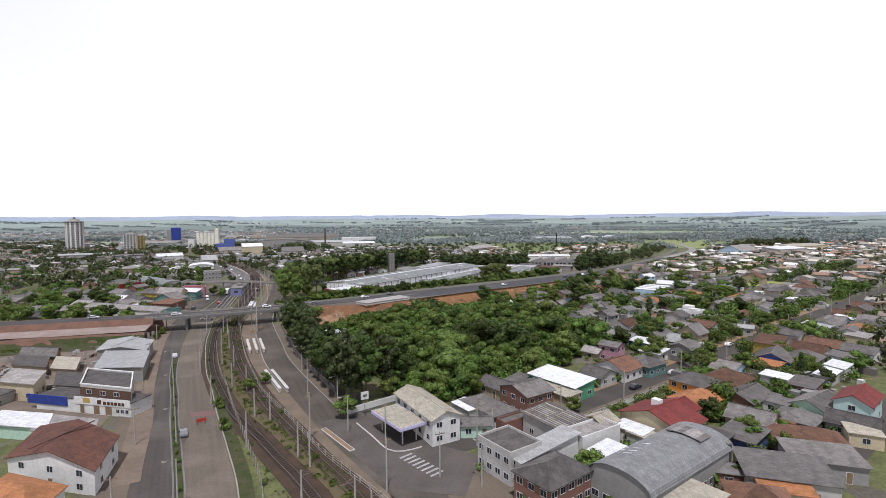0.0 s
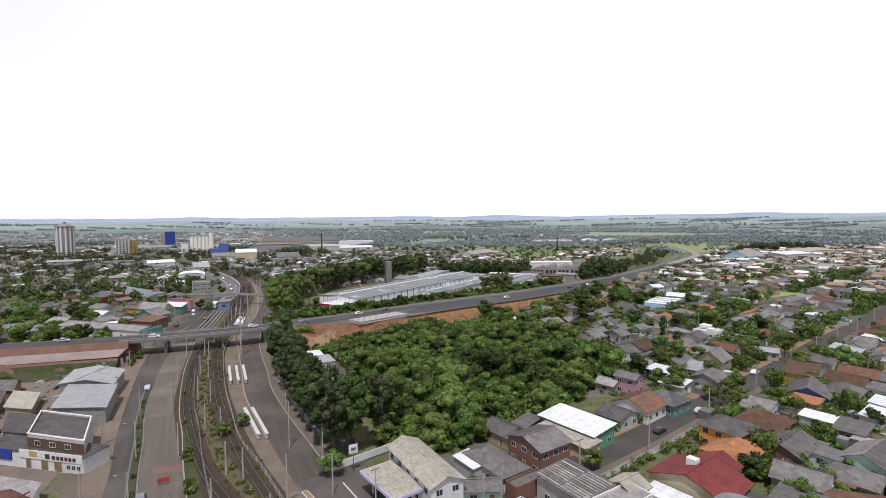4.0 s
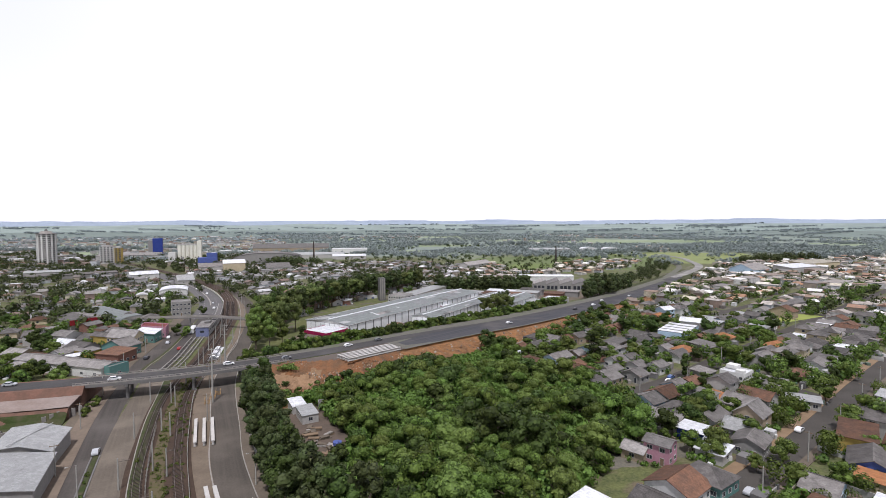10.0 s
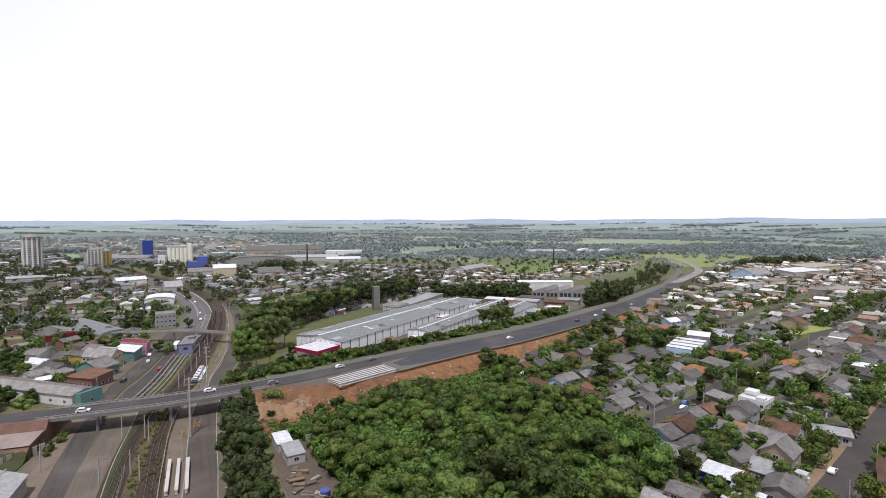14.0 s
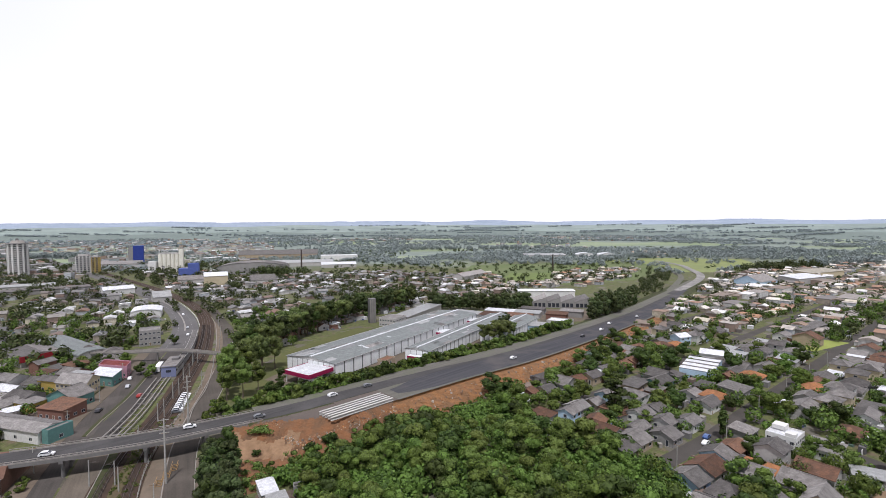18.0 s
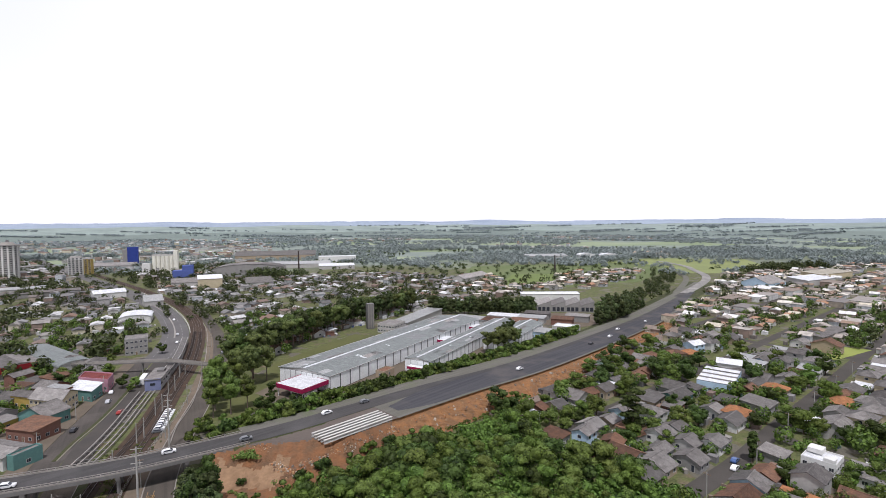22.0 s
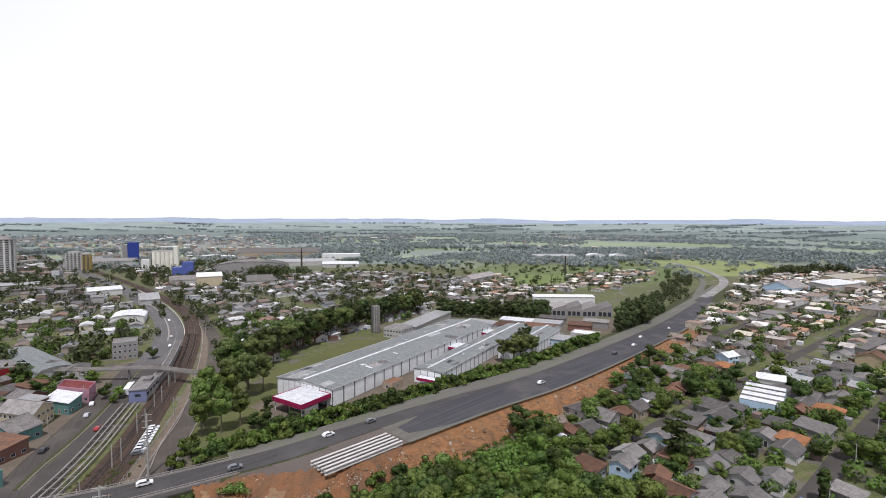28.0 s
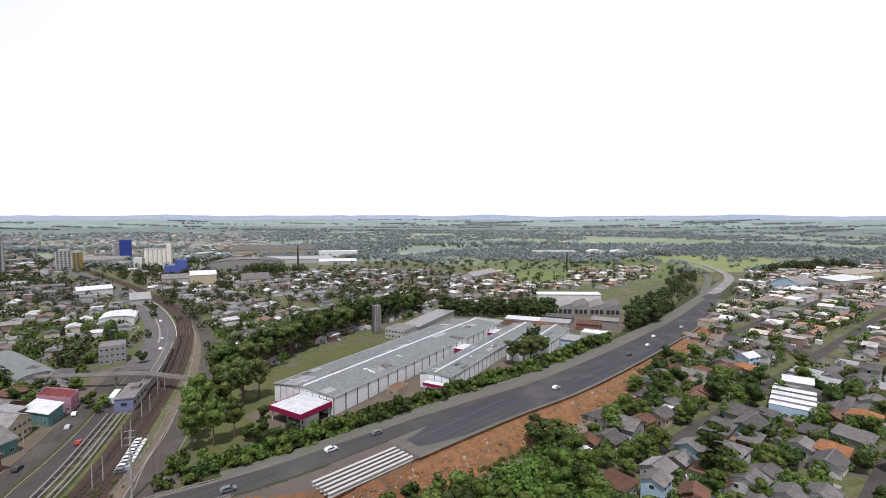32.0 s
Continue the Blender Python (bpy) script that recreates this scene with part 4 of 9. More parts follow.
c3.scale = (0.62, 1.0, 1.0)
c4 = copy_thing(c3, pose(61, 435.5, 0, 0, 0, -35))
c4["label"] = "white canopy with crimson fascia near the far end of the halls"
yd = Geo().solid([(-62, 322, 0), (-30, 296, 0), (110, 408, 0), (95, 470, 0), (40, 480, 0), (-50, 346, 0)], [(-62, 322, 0.06), (-30, 296, 0.06), (110, 408, 0.06), (95, 470, 0.06), (40, 480, 0.06), (-50, 346, 0.06)])
GROVE = [(-86, 288), (-60, 292), (-46, 322), (-56, 352), (-74, 352), (-84, 330)]
structure(Geo().solid([(*p, 0) for p in GROVE], [(*p, 0.045) for p in GROVE]), "grove_lawn", LAWN, "mown olive grass with bare tracks under the eucalyptus", "lawn")
structure(yd, "factory_yard", PAVED, "paved brown-grey yard round the factory halls", "yard")
structure(Geo().solid([(-66, 340, 0), (-55, 345, 0), (-6, 430, 0), (-24, 440, 0), (-64, 372, 0)], [(-66, 340, 0.07), (-55, 345, 0.07), (-6, 430, 0.07), (-24, 440, 0.07), (-64, 372, 0.07)]), "factory_lawn", LAWN, "mown brownish green lawn beside the factory", "lawn")


# ---- houses ----
TAKEN = []
WINDOW_MESH = {}


def window(parent, x, y, z, turn, w=1.3, h=1.1, name="window", frame_mat=None, sub=True):
    key = (w, h, name, sub, frame_mat.name if frame_mat else "")
    if key not in WINDOW_MESH:
        g1 = Geo().box(0, -0.03, -h / 2 - 0.08, w + 0.16, 0.08, 0.08).box(0, -0.03, h / 2, w + 0.16, 0.08, 0.08)
        g1.box(-w / 2 - 0.04, -0.03, -h / 2, 0.08, 0.08, h).box(w / 2 + 0.04, -0.03, -h / 2, 0.08, 0.08, h)
        if not sub:
            g1.box(0, -0.01, -h / 2, w, 0.04, h, mi=1)
        elif name == "window":
            g1.box(0, -0.03, -h / 2, 0.05, 0.06, h)
        a = g1.make("template", [frame_mat or FRAME_WHITE, GLASS]).data
        b = Geo().box(0, -0.01, -h / 2, w, 0.04, h).make("template", GLASS if name == "window" else WOOD).data
        for o in [o for o in scene.collection.objects if o.name.startswith("template")]:
            bpy.data.objects.remove(o)
        a.name, b.name = name, "pane"
        WINDOW_MESH[key] = (a, b)
    fr = new(name, WINDOW_MESH[key][0])
    fr.parent = parent
    fr.matrix_basis = pose(x, y, z, 0, 0, turn)
    if sub:
        pn = new("pane" if name == "window" else "leaf", WINDOW_MESH[key][1])
        pn.parent = fr
    return fr


def house(x, y, w, d, h, turn, roof, cover, wall, label, ridge="w", rise=None, skew=0.0, over=0.5, windows=2, floors=1, name="house", category="house", group="", tank=False, sub=True, faces="-y -x +x", z=0.0):
    """A house of footprint w by d, eaves at h. roof: gable, hip, mono, flat or vault; the ridge runs along w or d."""
    t = thing(name, x, y, z, turn, label, category, group)
    TAKEN.append((x, y, 0.5 * math.sqrt(w * d) + abs(skew) * 0.15))
    S = lambda a, b, c: (a + skew * b / d, b, c)
    A, B = w / 2, d / 2
    rise = rise if rise is not None else {"gable": 0.22, "hip": 0.22, "mono": 0.1, "flat": 0.0, "vault": 0.2}[roof] * (d if ridge == "w" else w)
    ring = [(-A, -B), (A, -B), (A, B), (-A, B)]
    gw = Geo().solid([S(a, b, 0) for a, b in ring], [S(a, b, h) for a, b in ring])
    mat = ROOFS[cover]
    th = 0.14

    def slab(pts, nm="roof_slope"):
        lo = [S(*p) for p in pts]
        Geo().solid(lo, [(a, b, c + th) for a, b, c in lo]).make(nm, mat, t)

    o = over
    drop = rise * o / max(0.1, (B if ridge == "w" else A))
    if roof == "gable":
        if ridge == "w":
            for e, f in ((-A, -A + 0.15), (A - 0.15, A)):
                gw.solid([S(e, -B, h), S(f, -B, h), S(f, B, h), S(e, B, h)], [S(e, 0, h + rise), S(f, 0, h + rise), S(f, 0, h + rise), S(e, 0, h + rise)])
            slab([(-A - o, -B - o, h - drop), (A + o, -B - o, h - drop), (A + o, 0, h + rise), (-A - o, 0, h + rise)])
            slab([(-A - o, 0, h + rise), (A + o, 0, h + rise), (A + o, B + o, h - drop), (-A - o, B + o, h - drop)])
            c = Geo().box(0, 0, h + rise + th - 0.03, w + 2 * o, 0.35, 0.1)
        else:
            for e, f in ((-B, -B + 0.15), (B - 0.15, B)):
                gw.solid([S(-A, e, h), S(A, e, h), S(A, f, h), S(-A, f, h)], [S(0, e, h + rise), S(0, e, h + rise), S(0, f, h + rise), S(0, f, h + rise)])
            slab([(-A - o, -B - o, h - drop), (0, -B - o, h + rise), (0, B + o, h + rise), (-A - o, B + o, h - drop)])
            slab([(0, -B - o, h + rise), (A + o, -B - o, h - drop), (A + o, B + o, h - drop), (0, B + o, h + rise)])
            c = Geo().box(0, 0, h + rise + th - 0.03, 0.35, d + 2 * o, 0.1)
        c.make("ridge_tile", mat, t)
    elif roof == "hip":
        r = max(0.0, A - B) if ridge == "w" else 0.0
        rd = max(0.0, B - A) if ridge != "w" else 0.0
        e = [(-A - o, -B - o, h - drop), (A + o, -B - o, h - drop), (A + o, B + o, h - drop), (-A - o, B + o, h - drop)]
        top = [(-r, -rd, h + rise), (r, rd if not r else 0, h + rise)]
        if ridge == "w":
            slab([e[0], e[1], (r, 0, h + rise), (-r, 0, h + rise)])
            slab([e[2], e[3], (-r, 0, h + rise), (r, 0, h + rise)])
            slab([e[1], e[2], (r, 0, h + rise)], "hip_slope")
            slab([e[3], e[0], (-r, 0, h + rise)], "hip_slope")
        else:
            slab([e[1], e[2], (0, rd, h + rise), (0, -rd, h + rise)])
            slab([e[3], e[0], (0, -rd, h + rise), (0, rd, h + rise)])
            slab([e[0], e[1], (0, -rd, h + rise)], "hip_slope")
            slab([e[2], e[3], (0, rd, h + rise)], "hip_slope")
    elif roof == "mono":
        gw.solid([S(-A, -B, h), S(A, -B, h), S(A, B, h), S(-A, B, h)], [S(-A, -B, h + 0.01), S(A, -B, h + 0.01), S(A, B, h + rise), S(-A, B, h + rise)])
        slab([(-A - o, -B - o, h + 0.02), (A + o, -B - o, h + 0.02), (A + o, B + o, h + rise + 0.05), (-A - o, B + o, h + rise + 0.05)])
    elif roof == "flat":
        slab([(-A + 0.2, -B + 0.2, h - 0.02), (A - 0.2, -B + 0.2, h - 0.02), (A - 0.2, B - 0.2, h - 0.02), (-A + 0.2, B - 0.2, h - 0.02)], "roof_slab")
        pr = Geo()
        for (a0, b0), (a1, b1) in ((ring[0], ring[1]), (ring[1], ring[2]), (ring[2], ring[3]), (ring[3], ring[0])):
            i0, i1, j0, j1 = a0 * (1 - 0.4 / w), a1 * (1 - 0.4 / w), b0 * (1 - 0.4 / d), b1 * (1 - 0.4 / d)
            q = [S(a0, b0, h), S(a1, b1, h), S(i1, j1, h), S(i0, j0, h)]
            pr.solid(q, [(a, b, c + 0.6) for a, b, c in q])
        pr.make("parapet", wall_paint(wall), t)
    elif roof == "vault":
        n = 10
        for i in range(n):
            u0, u1 = math.pi * i / n, math.pi * (i + 1) / n
            p0, p1 = (-math.cos(u0) * (A + o), h + rise * math.sin(u0)), (-math.cos(u1) * (A + o), h + rise * math.sin(u1))
            slab([(p0[0], -B - o, p0[1]), (p1[0], -B - o, p1[1]), (p1[0], B + o, p1[1]), (p0[0], B + o, p0[1])], "roof_strip")
        arc = [(-math.cos(math.pi * i / n) * A, h + rise * math.sin(math.pi * i / n) * 0.97) for i in range(n + 1)]
        for e in (-B, B - 0.15):
            gw.solid([S(a, e, c) for a, c in arc], [S(a, e + 0.15, c) for a, c in arc])
    gw.make("wall", wall_paint(wall), t)
    turns = {"-y": (0, -1, 0), "+x": (1, 0, 90), "+y": (0, 1, 180), "-x": (-1, 0, 270)}
    for fc in faces.split():
        nx, ny, tt = turns[fc]
        ln = w if ny else d
        k = max(1, round(ln / 3.6 * windows / 2)) if windows else 0
        lean = math.degrees(math.atan2(skew * 0, 1)) if ny else -math.degrees(math.atan2(skew, d))
        for fl in range(floors):
            zc = h / floors * fl + min(1.65, h / floors * 0.56)
            for i in range(k):
                u = (i + 0.5) / k * ln - ln / 2
                px, py = (u, ny * B) if ny else (nx * A, u)
                px, py, _ = S(px, py, 0)
                if fc == "-y" and fl == 0 and i == k // 2 and k > 1:
                    window(t, px, py, 1.1, tt, 0.95, 2.1, "door", sub=sub)
                else:
                    window(t, px, py, zc, tt + lean, 1.3, 1.1, sub=sub)
    if tank:
        Geo().tube((A * 0.4, 0, h), (A * 0.4, 0, h + 1.4 + rise), 0.7, 0.6, 12).make("water_tank", wall_paint("skyblue"), t, "blue round water tank")
    return t

# houses and shops by the junction
shop = house(4.3, 116, 19.6, 7.0, 6.0, -65, "gable", "cream", "white", "white two-storey shop building with a cream sheet roof", ridge="w", rise=1.4, floors=2, windows=2, name="shop", category="shop", faces="-y +x")
fc = thing("forecourt_canopy", -2.1, 112.5, 0, -58, "low forecourt canopy with a violet fascia and stained cream roof", "canopy")
Geo().box(0, 0, 4.3, 12.8, 6.8, 0.3).make("roof_slab", ROOFS["cream"], fc)
for cy in (-3.5, 3.5):
    Geo().box(0, cy, 3.9, 13.2, 0.2, 0.65).make("fascia", wall_paint("lilac"), fc, "violet fascia")
for cx in (-6.5, 6.5):
    Geo().box(cx, 0, 3.9, 0.2, 6.8, 0.65).make("fascia", wall_paint("lilac"), fc, "violet fascia")
for a, b in ((-4.5, -1.8), (4.5, -1.8), (-4.5, 1.8), (4.5, 1.8)):
    Geo().tube((a, b, 0), (a, b, 4.3), 0.16, k=8).make("column", FRAME_WHITE, fc)
for p in ((-7.5, 130, 19, 36),):
    t = thing("garden_wall", p[0], p[1], 0, p[3], "white rendered boundary wall with a dark base", "wall")
    Geo().box(0, 0, 0, p[2], 0.25, 0.5).make("base", CONCRETE_DARK, t)
    Geo().box(0, 0, 0.5, p[2], 0.2, 1.6).make("wall_face", wall_paint("white"), t)
house(14.8, 121.5, 7, 4, 3.0, -60, "mono", "white", "pale", "small white-roofed lean-to behind the shop", windows=0, over=0.3)
house(15.5, 111.5, 7.2, 4.6, 3.0, -2, "gable", "grey", "mint", "small green-grey house with a fibre cement roof", windows=2, faces="-y +x")
house(19.9, 120.3, 13.2, 7.0, 3.5, -60, "hip", "dark", "white", "long low house with a dark grey roof", windows=2, faces="-y +x")
house(30.6, 124.2, 10.2, 9.1, 6.0, -60, "gable", "grey", "brick", "brick two-storey house with a grey roof", ridge="d", rise=1.6, floors=2, faces="-y +x")
house(24.8, 112.2, 8.5, 3.2, 3.0, 30, "flat", "pale", "brick", "low brick terrace with a pale awning", windows=0)
house(43.8, 137.1, 16.5, 8.5, 4.0, -57, "mono", "white", "green", "green house under a large white metal roof", rise=0.9, windows=2, faces="-y +x")
house(39.8, 132.0, 15.3, 4.9, 3.0, -60, "mono", "cream", "cream", "long cream carport roof beside the brick house", rise=0.5, windows=1, faces="+x")
stp = house(32.8, 107.4, 11.7, 8.2, 5.0, -62, "mono", "dark", "pale", "shed with a striped patched roof", rise=0.6, windows=1, faces="-y +x")
for i in range(11):
    for j in range(2):
        b = -3.9 + i * 0.74
        zz = 5.22 + 0.63 * (b + 4.1) / 8.2
        Geo().solid([(-6 + 6 * j + 0.15, b, zz), (-0.2 + 6 * j, b, zz), (-0.2 + 6 * j, b + 0.36, zz + 0.03), (-6 + 6 * j + 0.15, b + 0.36, zz + 0.03)],
                    [(-6 + 6 * j + 0.15, b, zz + 0.05), (-0.2 + 6 * j, b, zz + 0.05), (-0.2 + 6 * j, b + 0.36, zz + 0.08), (-6 + 6 * j + 0.15, b + 0.36, zz + 0.08)]).make("roof_strip", ROOFS["pale" if (i + j) % 3 else "cream"], stp)
house(19.8, 94.5, 8.2, 9.5, 6.0, 31, "flat", "dark", "pale", "two-storey grey commercial building with a flat dark roof", windows=3, floors=2, faces="-y -x", name="shop", category="shop")
house(26.2, 93.0, 4.0, 15.5, 5.0, -60, "mono", "zinc", "white", "long building under a pale zinc roof", windows=1, faces="+x")
house(25.2, 83.6, 8.0, 11, 5.6, -57, "hip", "dark", "brick", "two-storey house with a dark hipped roof and brick gable", windows=3, floors=2, ridge="d", faces="+x -y")
house(38.5, 99.7, 5.2, 11.4, 5.4, -62, "flat", "pale", "white", "white block with a flat grey roof", windows=1, faces="-y +x")
house(42.5, 105.1, 5.5, 5.0, 5.2, -60, "gable", "cream", "yellow", "small house with a cream gable roof", ridge="d", windows=1)
vh = house(46.8, 86.2, 11.5, 28, 5.2, -58, "vault", "vault", "grey", "large hall under a grey barrel-vaulted metal roof", ridge="w", rise=2.6, windows=3, faces="+x -y", name="vaulted_hall", category="hall", over=0.3)
rh = house(57.7, 107.1, 14.5, 10.8, 4.6, -57, "gable", "red", "cream", "house with dark red tiled cross-gabled roof", ridge="d", rise=2.4, windows=2, faces="-y +x")
house(63.5, 112, 7.5, 9, 4.2, -57, "gable", "red", "cream", "red-tiled side wing of the gabled house", ridge="d", rise=1.6, windows=1)
Geo().box(-1.5, 0.5, 5.2, 2.0, 1.6, 2.6).make("chimney", wall_paint("white"), rh, "broad white chimney block")
house(78.5, 128.5, 9.2, 9.5, 5.2, -60, "hip", "dark", "orange", "orange two-storey house with a grey roof", windows=2, floors=2, faces="-y +x")
house(74.5, 120.5, 8.5, 12, 3.4, -60, "hip", "orange", "cream", "cream house with an orange tiled hip roof", windows=2, ridge="d", faces="-y +x")
house(92, 134.5, 10, 12, 3.4, -58, "hip", "brown", "lilac", "house with a brown tiled hip roof", windows=2, faces="-y +x")
house(88.5, 121.5, 8, 12, 3.2, -58, "gable", "dark", "brick", "low house with a dark gable roof", windows=2, ridge="d", faces="-y +x")
house(102.5, 115.1, 8.0, 12.5, 3.0, -62, "gable", "grey", "mint", "mint green house with a grey gable roof", windows=2, ridge="d", faces="-y +x", rise=1.9)
house(109.8, 111.3, 7.0, 12.5, 5.5, -55, "gable", "red", "aqua", "tall aqua house with a red and cream gable roof", windows=1, floors=2, ridge="d", rise=1.8, faces="-y +x")
house(84.7, 97.6, 13, 8.5, 3.0, -25, "hip", "brown", "pink", "low house with a broad brown tiled hip roof", windows=2, faces="-y -x")
house(68.2, 83.7, 14, 9.7, 3.8, -22, "mono", "pale", "pale", "low shed with a grey patched roof", windows=1, rise=0.6)
house(80, 88.7, 12, 8, 3.4, -22, "mono", "grey", "grey", "workshop with a grey sheet roof", windows=1, rise=0.6)
house(57.5, 75.7, 9, 8, 3.6, -22, "hip", "brown", "cream", "house with an orange-brown hip roof", windows=2)
house(46.2, 76.2, 7.1, 8.1, 4, -57, "mono", "cream", "cream", "block with a cream flat sheet roof", windows=1, rise=0.3)
house(59, 92.5, 8, 6, 2.8, -40, "flat", "pale", "brick", "roofless brick yard structure with stored sheets", windows=0)
t = thing("chimney_stack", 60.8, 88.6, 0, 10, "dark square brick chimney standing in a yard", "chimney")
Geo().box(0, 0, 0, 0.9, 0.9, 6.4).make("shaft", worn("dark_brick", (0.07, 0.055, 0.07), None, 0.9), t)
Geo().box(0, 0, 6.4, 1.1, 1.1, 0.25).make("cap", CONCRETE_DARK, t)
house(80.5, 108.5, 9, 8.5, 3.0, -50, "gable", "grey", "beige", "house with a grey gable roof", windows=2, faces="-y +x")
house(91, 107.5, 8, 8, 3.0, -55, "hip", "grey", "grey", "house with a weathered grey hip roof", windows=2, faces="-y +x")
house(101, 103.5, 9, 8, 3.0, -50, "gable", "dark", "grey", "house with a dark gable roof", windows=2, faces="-y +x")
house(72.5, 100.5, 7, 9, 2.8, -55, "mono", "dark", "blue", "dark carport roof with a white solar panel", windows=0, rise=0.4)
house(71.5, 166.5, 6.6, 6.0, 5.5, -50, "gable", "pale", "pink", "small pink two-storey house with a pale roof", windows=2, floors=2, ridge="w", faces="-y +x", rise=1.0)
house(66, 169, 6, 6, 2.8, -50, "gable", "pale", "beige", "low annex with a pale roof", windows=1)
house(88.6, 177.6, 8.2, 6.0, 3.5, -54, "mono", "white", "deepblue", "house with a bright white roof and blue eaves", windows=2, faces="-y +x", rise=0.5)
house(99.8, 169.2, 8.0, 9.8, 3.6, -50, "gable", "grey", "grey", "house with a grey gable roof", windows=2, ridge="d", faces="-y +x")
house(103.5, 178.2, 8.0, 8.8, 3.4, -50, "gable", "zinc", "grey", "house with a shiny pale metal roof", windows=1, ridge="w", faces="-y +x")
house(113, 186, 8.0, 9, 4.6, -55, "gable", "pale", "beige", "tall gabled house with a pale steep roof", windows=1, floors=2, ridge="d", rise=3.0, faces="-y +x")
wh = house(134, 222.5, 10.5, 11, 6.2, -57, "flat", "white", "white", "white flat-roofed modern two-storey house", windows=3, floors=2, faces="-y +x")
house(143.5, 216.5, 9, 9, 3.2, -57, "mono", "pale", "white", "white annex with a pale sloping roof", windows=1, rise=0.8, faces="-y +x")
house(142.0, 199.1, 9.6, 6.5, 3.0, -38, "mono", "zinc", "pale", "low house with a flat pale roof", windows=2, rise=0.3, faces="-y +x")
for i in range(4):
    bay = house(151.5 + 4.9 * i, 297 + 5.2 * i, 15, 6.9, 5.0, -46, "mono", "dark", "skyblue", "pale blue warehouse bay with a raised white roof strip", windows=2 if i == 0 else 0, faces="-y +x", name="warehouse", category="warehouse", over=0.05, rise=0.12, group="bays of the warehouse")
    Geo().solid([(-7.6, -3.5, 5.2), (7.6, -3.5, 5.2), (7.6, 0.3, 5.2), (-7.6, 0.3, 5.2)], [(-7.6, -3.5, 5.35), (7.6, -3.5, 5.35), (7.6, 0.3, 5.6), (-7.6, 0.3, 5.6)]).make("roof_strip", ROOFS["white"], bay)
house(178, 324, 11, 6, 5.0, -40, "gable", "white", "white", "small hall with a steep bright white roof", rise=1.8, windows=1)
house(131.5, 168.2, 8.3, 14.9, 5, -46, "mono", "brown", "yellow", "mustard yellow building with a plain wall", windows=0, rise=0.5)
house(123.0, 155.4, 10.0, 13.1, 3, -46, "gable", "dark", "blue", "blue house with a dark gable roof", windows=2, ridge="d", faces="-y +x")
house(66.2, 149.2, 10.8, 10.4, 3.5, -56, "gable", "brown", "white", "house with a brown tiled gable roof", windows=2, ridge="d", faces="-y +x")
house(75.9, 151.9, 9.6, 9.1, 3.6, -60, "hip", "dark", "teal", "teal house with a dark hip roof", windows=2, faces="-y +x")
house(57.5, 143.5, 7.5, 8, 3.0, -57, "gable", "dark", "pale", "small house with a dark roof and porch", windows=2, faces="-y +x")
house(25.5, 137, 8.5, 7, 3.0, -55, "gable", "dark", "beige", "old house with a dark roof under trees", windows=2, faces="-y +x")
house(31.5, 140.5, 4, 8, 2.6, -50, "mono", "grey", "wood", "narrow timber shed with a grey roof", windows=0)

# shops along the road on the west side
mc = house(-82, 140.9, 16.7, 11.4, 6.2, -19, "flat", "dark", "pale", "shop block with a flat dark roof and white parapet", skew=-11.4, windows=2, faces="-y +x", name="shop", category="shop")
for a, b, sa, sb in ((0, -5.6, 16.9, 0.35), (0, 5.6, 16.9, 0.35)):
    Geo().box(a - 11.4 * b / 11.4, b, 6.62, sa, sb, 0.3).make("parapet_cap", wall_paint("white"), mc, "white painted parapet cap")
for e in (-8.2, 8.2):
    Geo().solid([(e + 5.7 - 0.2, -5.7, 6.62), (e + 5.7 + 0.2, -5.7, 6.62), (e - 5.7 + 0.2, 5.7, 6.62), (e - 5.7 - 0.2, 5.7, 6.62)], [(e + 5.7 - 0.2, -5.7, 6.9), (e + 5.7 + 0.2, -5.7, 6.9), (e - 5.7 + 0.2, 5.7, 6.9), (e - 5.7 - 0.2, 5.7, 6.9)]).make("parapet_cap", wall_paint("white"), mc, "white painted parapet cap")
Geo().box(5.7, -5.79, 3.75, 16.6, 0.14, 2.2).make("upper_band", worn("brown_cladding", (0.105, 0.062, 0.042), None, 0.8), mc, "brown clad upper storey")
for a in (0.5, 5.0, 9.5):
    window(mc, a, -5.87, 4.9, 0, 1.6, 1.0)
ml = thing("shop", -83, 136.2, 0, -17, "long low white shop front with dark signs", "shop")
Geo().box(0, 0, 0, 30, 6.5, 3.6).make("wall", wall_paint("white"), ml)
Geo().box(0, 0, 3.6, 30.3, 6.8, 0.15).make("roof_slab", ROOFS["dark"], ml)
Geo().box(6.2, -3.35, 2.5, 17.4, 0.16, 1.9).make("sign_board", wall_paint("white"), ml, "white sign board with dark bars")
for a, w_ in ((5.5, 1.2), (7.2, 0.9), (8.4, 0.8), (9.5, 0.8), (10.6, 0.8), (11.7, 0.8), (12.8, 0.8)):
    Geo().box(a, -3.46, 2.85, w_, 0.06, 1.1 if w_ > 1 else 0.8).make("sign_bar", worn("sign_brown", (0.07, 0.03, 0.02), None, 0.7), ml)
Geo().box(1.5, -3.46, 3.0, 2.2, 0.06, 1.2).make("sign_mark", wall_paint("yellow"), ml, "dark and ochre emblem shape")
for a, w_ in ((4.5, 1.8), (8.2, 2.0), (0, 1.3)):
    window(ml, a, -3.27, 1.2, 0, w_, 2.2, "door")
for a in (11.0, 12.4, 13.8):
    window(ml, a, -3.27, 1.4, 0, 0.9, 0.9)
Geo().box(-11.2, -3.4, 1.6, 13, 0.2, 2.4).make("banner", wall_paint("deepblue"), ml, "dark blue advertising panel")
